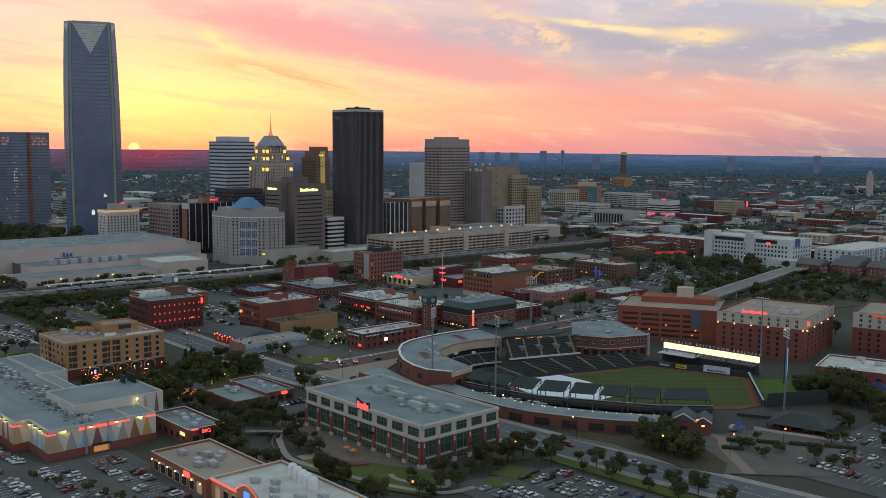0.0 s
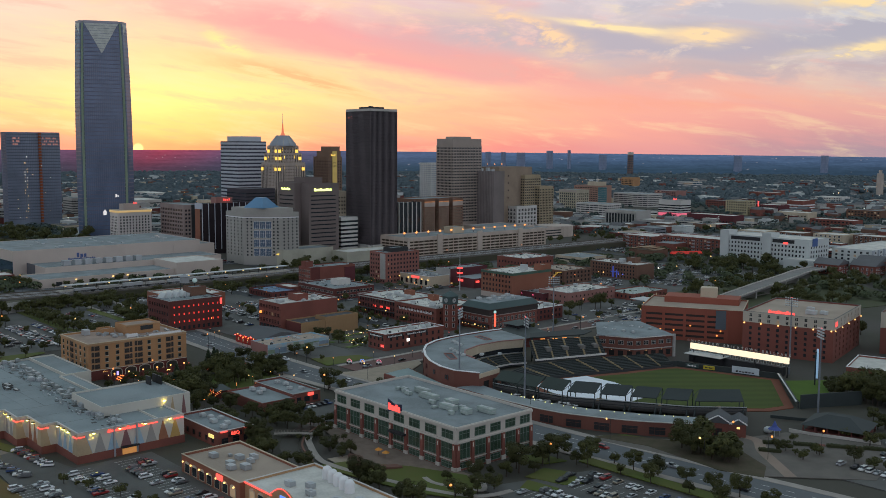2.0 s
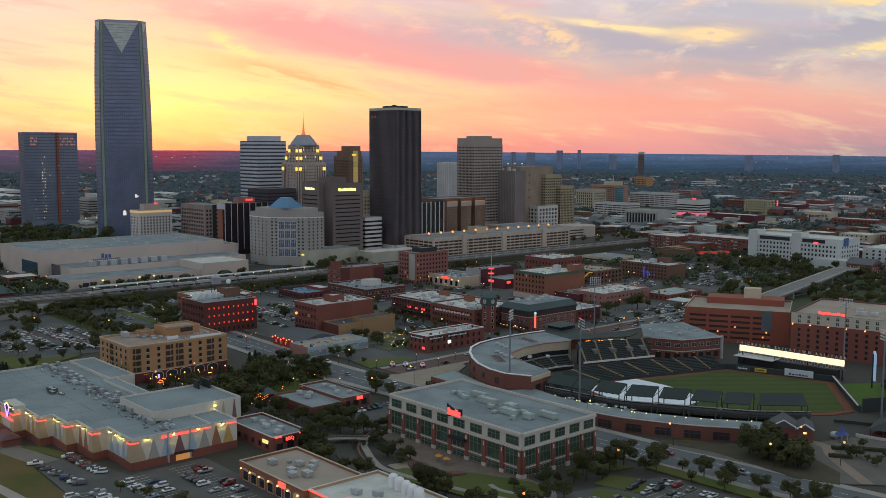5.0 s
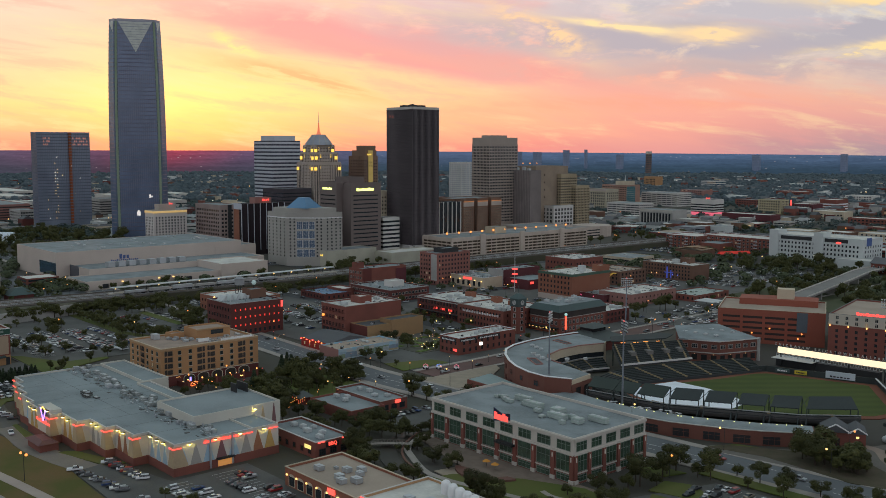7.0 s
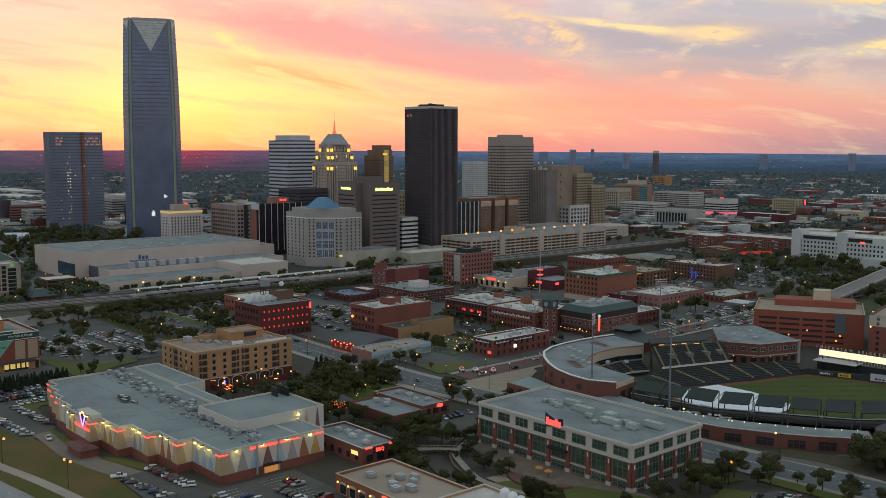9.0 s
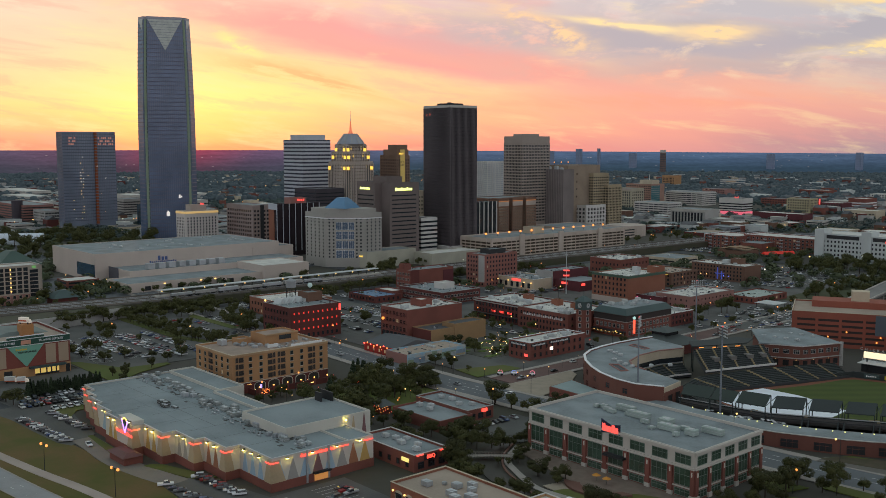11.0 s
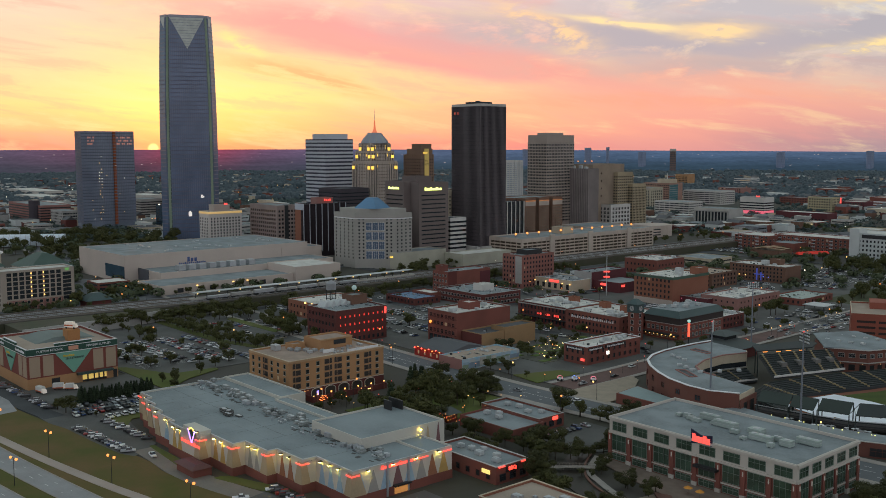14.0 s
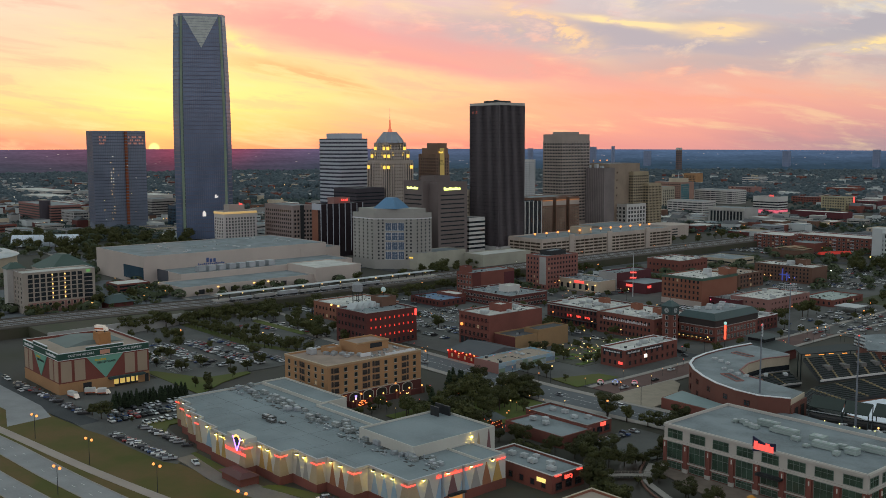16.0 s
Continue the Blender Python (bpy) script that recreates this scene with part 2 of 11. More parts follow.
WARMWIN = lamp_mat("lit_window", (1.0, 0.6, 0.22), 0.22)
RED = lamp_mat("red_neon", (1.0, 0.05, 0.03), 1.5)
WHITEL = lamp_mat("white_lamp", (1.0, 0.92, 0.75), 1.8)

# ---------------------------------------------------------------- building blocks
def box_in(bm, x0, x1, y0, y1, z0, z1, mi=0):
    v = [bm.verts.new(p) for p in ((x0, y0, z0), (x1, y0, z0), (x1, y1, z0), (x0, y1, z0), (x0, y0, z1), (x1, y0, z1), (x1, y1, z1), (x0, y1, z1))]
    for q in ((3, 2, 1, 0), (4, 5, 6, 7), (0, 1, 5, 4), (1, 2, 6, 5), (2, 3, 7, 6), (3, 0, 4, 7)):
        bm.faces.new([v[i] for i in q]).material_index = mi


def prism_in(bm, pts, z0, z1, mi=0, top=None):
    """An upright prism over the plan pts (anticlockwise); top: another plan for its upper end."""
    lo = [bm.verts.new((x, y, z0)) for x, y in pts]
    hi = [bm.verts.new((x, y, z1)) for x, y in (top or pts)]
    n = len(pts)
    for i in range(n):
        bm.faces.new((lo[i], lo[(i + 1) % n], hi[(i + 1) % n], hi[i])).material_index = mi
    bm.faces.new(hi).material_index = mi
    bm.faces.new(lo[::-1]).material_index = mi


def shell_in(bm, outer, inner, z0, z1, zr, mi=0):
    """Walls over a plan, closed below, with a parapet down to the roof level zr inside."""
    n = len(outer)
    a = [bm.verts.new((x, y, z0)) for x, y in outer]
    b = [bm.verts.new((x, y, z1)) for x, y in outer]
    c = [bm.verts.new((x, y, z1)) for x, y in inner]
    d = [bm.verts.new((x, y, zr)) for x, y in inner]
    for lo, hi in ((a, b), (b, c), (c, d)):
        for i in range(n):
            bm.faces.new((lo[i], lo[(i + 1) % n], hi[(i + 1) % n], hi[i])).material_index = mi
    bm.faces.new(d)
    bm.faces.new(a[::-1])


def ring_in(bm, outer, inner, z0, z1, mi=0):
    n = len(outer)
    v = [[bm.verts.new((x, y, z)) for x, y in p] for p, z in ((outer, z0), (outer, z1), (inner, z1), (inner, z0))]
    for k in range(4):
        lo, hi = v[k], v[(k + 1) % 4]
        for i in range(n):
            bm.faces.new((lo[i], lo[(i + 1) % n], hi[(i + 1) % n], hi[i])).material_index = mi


def inset(pts, t):
    """The plan pts (anticlockwise, convex or nearly so) drawn in by t."""
    out = []
    n = len(pts)
    for i in range(n):
        p, a, b = Vector(pts[i]), Vector(pts[i - 1]), Vector(pts[(i + 1) % n])
        d1, d2 = (p - a).normalized(), (b - p).normalized()
        n1, n2 = Vector((-d1.y, d1.x)), Vector((-d2.y, d2.x))
        m = (n1 + n2) / max(0.3, 1 + n1.dot(n2))
        out.append(tuple(p + m * t))
    return out


def hip_in(bm, x0, x1, y0, y1, z0, z1, run, mi=0):
    """A hipped roof with eaves at z0 that rises to a flat or ridge run metres in."""
    prism_in(bm, [(x0, y0), (x1, y0), (x1, y1), (x0, y1)], z0, z1, mi,
             [(x0 + run, y0 + run), (x1 - run, y0 + run), (x1 - run, y1 - run), (x0 + run, y1 - run)])


def tube_in(bm, r, z0, z1, n=8, x=0, y=0, r1=None, mi=0):
    r1 = r if r1 is None else r1
    prism_in(bm, [(x + r * math.cos(i * math.tau / n), y + r * math.sin(i * math.tau / n)) for i in range(n)], z0, z1, mi,
             [(x + r1 * math.cos(i * math.tau / n), y + r1 * math.sin(i * math.tau / n)) for i in range(n)])


def ball_in(bm, r, x, y, z, mi=0, sub=1):
    made = bmesh.ops.create_icosphere(bm, subdivisions=sub, radius=r, matrix=Matrix.Translation((x, y, z)))
    for v in made["verts"]:
        for f in v.link_faces:
            f.material_index = mi


def mesh_of(name, bm, mats):
    me = bpy.data.meshes.new(name)
    bm.to_mesh(me)
    bm.free()
    for m in (mats if isinstance(mats, (list, tuple)) else [mats]):
        me.materials.append(m)
    return me


def part(name, bm, mats, parent, label="", at=None, kind=""):
    """One mesh object under a thing or a part."""
    ob = new(name, mesh_of(name, bm, mats) if isinstance(bm, bmesh.types.BMesh) else bm)
    ob.parent = parent
    if at is not None:
        ob.matrix_local = at if isinstance(at, Matrix) else Matrix.Translation(at)
    return tagged(ob, label, kind=kind)


def thing(name, label, category, at=(0, 0, 0), group="", kind="", turn=0):
    ob = new(name)
    ob.empty_display_size = 1
    ob.matrix_world = pose(*at, 0, 0, turn)
    return tagged(ob, label, category, group, kind)


WIN = {}


def window_mesh(w, h, frame_m, glass_m, style="plain"):
    """A window to lie on a wall that faces -y: a raised frame, a sill, bars and panes behind the frame's face."""
    key = (round(w, 2), round(h, 2), frame_m.name, glass_m.name, style)
    if key in WIN:
        return WIN[key]
    bm = bmesh.new()
    f = min(0.16, w * 0.12)
    nx, nz = {"cross": (2, 2), "bay": (3, 2), "grid": (4, 2)}.get(style, (1, 1))
    xs, zs = [-w / 2 - f], [-f]
    for i in range(nx):
        xs += [-w / 2 + w * i / nx + (0.05 if i else 0), -w / 2 + w * (i + 1) / nx - (0.05 if i < nx - 1 else 0)]
    cut = [0, h] if nz == 1 else [0, h * 0.62, h * 0.62 + 0.09, h]
    zs += cut
    xs.append(w / 2 + f)
    zs.append(h + f)
    front = [[bm.verts.new((x, -0.16, z)) for z in zs] for x in xs]
    for i in range(len(xs) - 1):
        for j in range(len(zs) - 1):
            q = [front[i][j], front[i + 1][j], front[i + 1][j + 1], front[i][j + 1]]
            if i % 2 and j % 2:
                back = [bm.verts.new((v.co.x, -0.05, v.co.z)) for v in q]
                bm.faces.new(back).material_index = 1
                for k in range(4):
                    bm.faces.new((q[k], q[(k + 1) % 4], back[(k + 1) % 4], back[k]))
            else:
                bm.faces.new(q)
    rim = [r[0] for r in front] + front[-1][1:] + [r[-1] for r in front[-2::-1]] + front[0][-2:0:-1]
    base = [bm.verts.new((v.co.x, 0.02, v.co.z)) for v in rim]
    for k in range(len(rim)):
        bm.faces.new((rim[k], base[k], base[(k + 1) % len(rim)], rim[(k + 1) % len(rim)]))
    if style == "arch":
        n = 7
        pts = [(w / 2 * math.cos(math.pi * i / n), h + f + w * 0.22 * math.sin(math.pi * i / n)) for i in range(n + 1)]
        fr = [bm.verts.new((x, -0.2, z)) for x, z in pts]
        bk = [bm.verts.new((x, 0.02, z)) for x, z in pts]
        bm.faces.new(fr)
        for i in range(n):
            bm.faces.new((fr[i + 1], fr[i], bk[i], bk[i + 1]))
    WIN[key] = mesh_of("window", bm, [frame_m, glass_m])
    return WIN[key]


FOOT = []


def is_free(x, y, gap=2.0):
    return not any(a - gap < x < b + gap and c - gap < y < d + gap for a, b, c, d in FOOT)


class Block:
    """An oblong building on the street grid, with walls, parapet and roof, to which windows and fittings are added."""

    def __init__(self, name, label, x0, x1, y0, y1, h, wall, roof, z0=0.0, parapet=0.9, category="building", group="", coping=None, owner=None):
        self.x0, self.x1, self.y0, self.y1, self.h = x0, x1, y0, y1, h
        self.w, self.d = x1 - x0, y1 - y0
        c = ((x0 + x1) / 2, (y0 + y1) / 2, z0)
        FOOT.append((x0, x1, y0, y1))
        self.ob = owner.ob if owner else thing(name, label, category, c, group)
        self.off = Vector(c) - self.ob.matrix_world.translation
        w, d, t = self.w / 2, self.d / 2, 0.4
        bm = bmesh.new()
        shell_in(bm, [(-w, -d), (w, -d), (w, d), (-w, d)], [(-w + t, -d + t), (w - t, -d + t), (w - t, d - t), (-w + t, d - t)], -0.6 - z0, h, h - parapet)
        part("wall", bm, wall, self.ob, at=self.off)
        bm = bmesh.new()
        box_in(bm, -w + t, w - t, -d + t, d - t, h - parapet, h - parapet + 0.12)
        part("roof", bm, roof, self.ob, at=self.off)
        if coping:
            bm = bmesh.new()
            o, t = 0.12, t + 0.02
            ring_in(bm, [(-w - o, -d - o), (w + o, -d - o), (w + o, d + o), (-w - o, d + o)], [(-w + t, -d + t), (w - t, -d + t), (w - t, d - t), (-w + t, d - t)], h, h + 0.22)
            part("coping", bm, coping, self.ob, at=self.off)

    def face(self, side, u, z):
        """A pose on a facade: u metres from its left end as seen from outside, z above the ground."""
        w, d = self.w / 2, self.d / 2
        if side == "s":
            return Matrix.Translation(self.off) @ pose(-w + u, -d, z)
        if side == "e":
            return Matrix.Translation(self.off) @ pose(w, -d + u, z, 0, 0, 90)
        if side == "n":
            return Matrix.Translation(self.off) @ pose(w - u, d, z, 0, 0, 180)
        return Matrix.Translation(self.off) @ pose(-w, d - u, z, 0, 0, -90)

    def length(self, side):
        return self.w if side in "sn" else self.d

    def windows(self, side, n, zs, w, h, frame_m, glass_m=None, style="plain", u0=None, u1=None, lit=0.0, name="window"):
        u0 = self.length(side) * 0.04 if u0 is None else u0
        u1 = self.length(side) * 0.96 if u1 is None else u1
        for z in zs:
            for i in range(n):
                u = u0 + (u1 - u0) * (i + 0.5) / n
                g = WARMWIN if random.random() < lit else (glass_m or GLASS)
                part(name, window_mesh(w, h, frame_m, g, style), None, self.ob, at=self.face(side, u, z))

    def band(self, side, z0, z1, m, out=0.12, name="band", u0=0.0, u1=None, label=""):
        u1 = self.length(side) if u1 is None else u1
        bm = bmesh.new()
        box_in(bm, 0, u1 - u0, -out, 0.02, 0, z1 - z0)
        return part(name, bm, m, self.ob, label, at=self.face(side, u0, z0))

    def bands(self, side, zs, hh, m, out=0.12, name="banding", u0=0.0, u1=None):
        u1 = self.length(side) if u1 is None else u1
        bm = bmesh.new()
        for z in zs:
            box_in(bm, u0, u1, -out, 0.02, z, z + hh)
        return part(name, bm, m, self.ob, at=self.face(side, 0, 0), kind="stuff")

    def fins(self, side, n, ww, z0, z1, m, out=0.3, name="ribbing", u0=0.0, u1=None):
        u1 = self.length(side) if u1 is None else u1
        bm = bmesh.new()
        for i in range(n + 1):
            u = u0 + (u1 - u0) * i / n
            box_in(bm, u - ww / 2, u + ww / 2, -out, 0.02, z0, z1)
        return part(name, bm, m, self.ob, at=self.face(side, 0, 0), kind="stuff")

    def hvac(self, places, m=None):
        """Air handlers on the roof: (x, y, w, d, h) from the roof's south-west corner."""
        for x, y, w, d, h in places:
            part("air_handler", hvac_mesh(w, d, h, m or METAL_W), None, self.ob, at=self.off + Vector((-self.w / 2 + x, -self.d / 2 + y, self.h - 0.78)))


HV = {}


def hvac_mesh(w, d, h, m):
    key = (w, d, h, m.name)
    if key not in HV:
        bm = bmesh.new()
        box_in(bm, -w / 2, w / 2, -d / 2, d / 2, 0.25, h)
        for sx in (-1, 1):
            box_in(bm, sx * w * 0.35 - 0.1, sx * w * 0.35 + 0.1, -d / 2, d / 2, 0, 0.25, 1)
        n = max(1, round(w / max(d, 0.8)))
        for i in range(n):
            tube_in(bm, d * 0.33, h, h + 0.18, 8, -w / 2 + w * (i + 0.5) / n, 0, mi=1)
        box_in(bm, -w / 2 - 0.03, w / 2 + 0.03, -d / 2 - 0.03, d / 2 + 0.03, h * 0.55, h * 0.62, 1)
        HV[key] = mesh_of("air_handler", bm, [m, METAL])
    return HV[key]


def letters(text, size, m, parent, at, name="lettering", deep=0.08, align="CENTER", spacing=1.0):
    """Raised writing that reads along +x on a face towards -y, turned into a mesh."""
    cu = bpy.data.curves.new(name, "FONT")
    cu.body, cu.size, cu.extrude, cu.align_x, cu.align_y = text, size, deep, align, "BOTTOM"
    cu.resolution_u, cu.space_character = 2, spacing
    tmp = bpy.data.objects.new(name, cu)
    scene.collection.objects.link(tmp)
    me = bpy.data.meshes.new_from_object(tmp)
    bpy.data.objects.remove(tmp)
    me.materials.clear()
    me.materials.append(m)
    return part(name, me, None, parent, at=at @ pose(0, -0.06, 0, 90))


def bars(n, w, h, m, parent, at, name="lettering", gap=0.3, deep=0.15):
    """Writing that cannot be read: a row of plain upright bars, w wide in all."""
    bm = bmesh.new()
    step = w / n
    for i in range(n):
        x = -w / 2 + step * i
        box_in(bm, x, x + step * (1 - gap), -deep, 0.02, 0, h * (0.75 + 0.25 * ((i * 7) % 3 == 0)))
    return part(name, bm, m, parent, at=at, kind="stuff")

# ---------------------------------------------------------------- ground, roads, distance
def slab(name, x0, x1, y0, y1, z, m, label="", category="", thick=0.3, turn=0):
    bm = bmesh.new()
    box_in(bm, -(x1 - x0) / 2, (x1 - x0) / 2, -(y1 - y0) / 2, (y1 - y0) / 2, -thick, 0)
    ob = new(name, mesh_of(name, bm, m))
    ob.matrix_world = pose((x0 + x1) / 2, (y0 + y1) / 2, z, 0, 0, turn)
    return tagged(ob, label, category, kind="structure")


def plan_slab(name, pts, z, m, label="", thick=0.3):
    bm = bmesh.new()
    prism_in(bm, pts, z - thick, z)
    return tagged(new(name, mesh_of(name, bm, m)), label, name, kind="structure")


def strip(name, pts, width, z, m, label="", thick=0.25):
    """A road, kerb or path along the plan line pts; points are (x, y) or (x, y, z)."""
    bm = bmesh.new()
    rows = []
    for i, p in enumerate(pts):
        a, b = Vector(pts[max(0, i - 1)][:2]), Vector(pts[min(len(pts) - 1, i + 1)][:2])
        d = (b - a).normalized()
        s = Vector((-d.y, d.x)) * width / 2
        zz = p[2] if len(p) > 2 else z
        rows.append([bm.verts.new((p[0] + k * s.x, p[1] + k * s.y, zz - e)) for k, e in ((1, 0), (-1, 0), (-1, thick), (1, thick))])
    for a, b in zip(rows, rows[1:]):
        for i in range(4):
            bm.faces.new((a[i], a[(i + 1) % 4], b[(i + 1) % 4], b[i]))
    bm.faces.new(rows[0][::-1])
    bm.faces.new(rows[-1])
    bmesh.ops.recalc_face_normals(bm, faces=bm.faces)
    return tagged(new(name, mesh_of(name, bm, m)), label, name, kind="structure")


def bezier(p, n=14):
    """A smooth line through the plan points p."""
    out = []
    for i in range(len(p) - 1):
        a, b, c, d = (Vector(p[max(0, min(len(p) - 1, j))]) for j in (i - 1, i, i + 1, i + 2))
        for k in range(n):
            t = k / n
            out.append(tuple(0.5 * ((2 * b) + (c - a) * t + (2 * a - 5 * b + 4 * c - d) * t * t + (3 * b - a - 3 * c + d) * t ** 3)))
    return out + [tuple(p[-1])]


GROUND = mat("town_ground", (0.064, 0.058, 0.05), 0.95, alt=(0.046, 0.046, 0.026), coarse=0.012, fine=0.15)
bm = bmesh.new()
rings = (0, 300, 700, 1200, 1800, 2600, 3400, 4300)
N = 72
last = None
for r in rings:
    ring = [bm.verts.new((r * math.sin(i * math.tau / N), r * math.cos(i * math.tau / N), -0.3)) for i in range(N)] if r else [bm.verts.new((0, 0, -0.3))]
    if last:
        for i in range(N):
            j = (i + 1) % N
            bm.faces.new((last[0], ring[j], ring[i]) if len(last) == 1 else (last[i], last[j], ring[j], ring[i]))
    last = ring
bmesh.ops.recalc_face_normals(bm, faces=bm.faces)
for f in bm.faces:
    if f.normal.z < 0:
        f.normal_flip()
tagged(new("ground", mesh_of("ground", bm, GROUND)), "dark patchy town ground of earth, grass and asphalt", "ground", kind="structure")


def distance_material():
    """Woods and suburbs many kilometres off, their haze and their lamps painted as emission."""
    m = bpy.data.materials.new("hazy_distance")
    m.use_nodes = True
    nt = m.node_tree
    b = nt.nodes["Principled BSDF"]
    b.inputs["Roughness"].default_value = 1.0
    b.inputs["Specular IOR Level"].default_value = 0.0
    pos = nt.nodes.new("ShaderNodeNewGeometry").outputs["Position"]

    def rng(v, a, c, lo=0.0, hi=1.0):
        n = nt.nodes.new("ShaderNodeMapRange")
        for k, x in (("From Min", a), ("From Max", c), ("To Min", lo), ("To Max", hi)):
            n.inputs[k].default_value = x
        nt.links.new(v, n.inputs["Value"])
        return n.outputs[0]

    def ramp(v, stops):
        n = nt.nodes.new("ShaderNodeValToRGB")
        el = n.color_ramp.elements
        while len(el) < len(stops):
            el.new(0.5)
        for e, (p, c) in zip(el, stops):
            e.position, e.color = p, srgb(*c)
        nt.links.new(v, n.inputs[0])
        return n.outputs[0]

    def mixed(fac, a, c, mode="MIX"):
        n = nt.nodes.new("ShaderNodeMix")
        n.data_type, n.blend_type = "RGBA", mode
        for i, v in ((0, fac), (6, a), (7, c)):
            if isinstance(v, (int, float, tuple)):
                n.inputs[i].default_value = v
            else:
                nt.links.new(v, n.inputs[i])
        return n.outputs[2]

    def tex(kind, scale, detail=None):
        mp = nt.nodes.new("ShaderNodeMapping")
        mp.inputs["Scale"].default_value = scale
        nt.links.new(pos, mp.inputs[0])
        n = nt.nodes.new(kind)
        n.inputs["Scale"].default_value = 1.0
        if detail:
            n.inputs["Detail"].default_value = detail
        nt.links.new(mp.outputs[0], n.inputs["Vector"])
        return n.outputs[0]

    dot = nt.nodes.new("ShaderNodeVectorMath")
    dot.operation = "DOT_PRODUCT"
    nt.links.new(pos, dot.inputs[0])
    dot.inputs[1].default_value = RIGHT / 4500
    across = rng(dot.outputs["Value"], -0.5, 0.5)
    # red stops paint the reddened haze below the low sun into both ramps
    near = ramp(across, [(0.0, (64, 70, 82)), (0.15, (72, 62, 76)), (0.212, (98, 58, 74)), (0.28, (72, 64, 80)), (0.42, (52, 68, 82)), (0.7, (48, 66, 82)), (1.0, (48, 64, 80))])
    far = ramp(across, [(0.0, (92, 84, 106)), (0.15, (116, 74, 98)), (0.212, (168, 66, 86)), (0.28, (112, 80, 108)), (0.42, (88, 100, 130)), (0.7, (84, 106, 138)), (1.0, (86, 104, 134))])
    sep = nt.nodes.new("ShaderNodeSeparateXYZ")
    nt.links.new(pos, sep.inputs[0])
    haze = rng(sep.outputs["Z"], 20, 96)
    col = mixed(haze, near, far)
    fine = tex("ShaderNodeTexNoise", (0.045, 0.045, 0.22), 8)
    belts = tex("ShaderNodeTexNoise", (0.006, 0.006, 0.09), 6)
    hsv = nt.nodes.new("ShaderNodeHueSaturation")
    nt.links.new(col, hsv.inputs["Color"])
    nt.links.new(rng(fine, 0.36, 0.64, 0.88, 1.1), hsv.inputs["Value"])
    hsv2 = nt.nodes.new("ShaderNodeHueSaturation")
    nt.links.new(hsv.outputs[0], hsv2.inputs["Color"])
    nt.links.new(rng(belts, 0.36, 0.64, 0.84, 1.1), hsv2.inputs["Value"])
    col = hsv2.outputs[0]
    # pale roofs and lamps, in clusters
    spots = tex("ShaderNodeTexVoronoi", (0.03, 0.03, 0.11))
    towns = tex("ShaderNodeTexNoise", (0.003, 0.003, 0.07), 3)
    mul = nt.nodes.new("ShaderNodeMath")
    mul.operation = "MULTIPLY"
    nt.links.new(rng(spots, 0.16, 0.08), mul.inputs[0])
    nt.links.new(rng(towns, 0.56, 0.64), mul.inputs[1])
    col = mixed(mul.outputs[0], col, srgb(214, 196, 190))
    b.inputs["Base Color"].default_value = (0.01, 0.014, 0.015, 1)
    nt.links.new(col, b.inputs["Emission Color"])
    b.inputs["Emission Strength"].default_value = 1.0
    return m


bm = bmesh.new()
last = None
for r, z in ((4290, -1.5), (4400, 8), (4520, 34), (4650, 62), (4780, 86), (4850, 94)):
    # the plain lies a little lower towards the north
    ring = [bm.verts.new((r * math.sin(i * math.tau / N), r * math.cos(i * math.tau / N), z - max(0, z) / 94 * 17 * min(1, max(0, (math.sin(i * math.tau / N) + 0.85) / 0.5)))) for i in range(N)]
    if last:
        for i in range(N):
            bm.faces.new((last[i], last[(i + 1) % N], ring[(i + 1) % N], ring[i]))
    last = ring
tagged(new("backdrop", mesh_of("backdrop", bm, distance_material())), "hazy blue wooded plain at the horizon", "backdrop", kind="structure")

# ---------------------------------------------------------------- downtown towers
TOWER_GLASS = mat("blue_tower_glass", (0.11, 0.15, 0.24), 0.2, var=0.45, coarse=0.035, fine=0.12, bump=0, spec=0.7)
CROWN_GLASS = mat("pale_crown_glass", (0.5, 0.52, 0.48), 0.35, var=0.3, coarse=0.2, bump=0)
BLACK_PANEL = mat("black_curtain_wall", (0.035, 0.032, 0.038), 0.4, var=0.3)
BLACK_FIN = mat("brown_black_fins", (0.125, 0.105, 0.11), 0.6, var=0.2)
BROWN_PRECAST = mat("brown_precast", (0.17, 0.135, 0.125), 0.9, var=0.15)
BEIGE_PRECAST = mat("beige_precast", (0.35, 0.29, 0.25), 0.9, var=0.12)
CREAM_TILE = mat("cream_terracotta", (0.44, 0.37, 0.32), 0.85, var=0.18)
SILVER = mat("silver_dome_metal", (0.3, 0.32, 0.36), 0.5, metal=0.2)
BLUE_METAL = mat("blue_pyramid_glass", (0.1, 0.22, 0.36), 0.3, var=0.2)
FLOOD = lamp_mat("yellow_flood_light", (1.0, 0.62, 0.06), 1.3)
SIGN_Y = lamp_mat("yellow_green_sign", (0.85, 0.95, 0.2), 2.5)


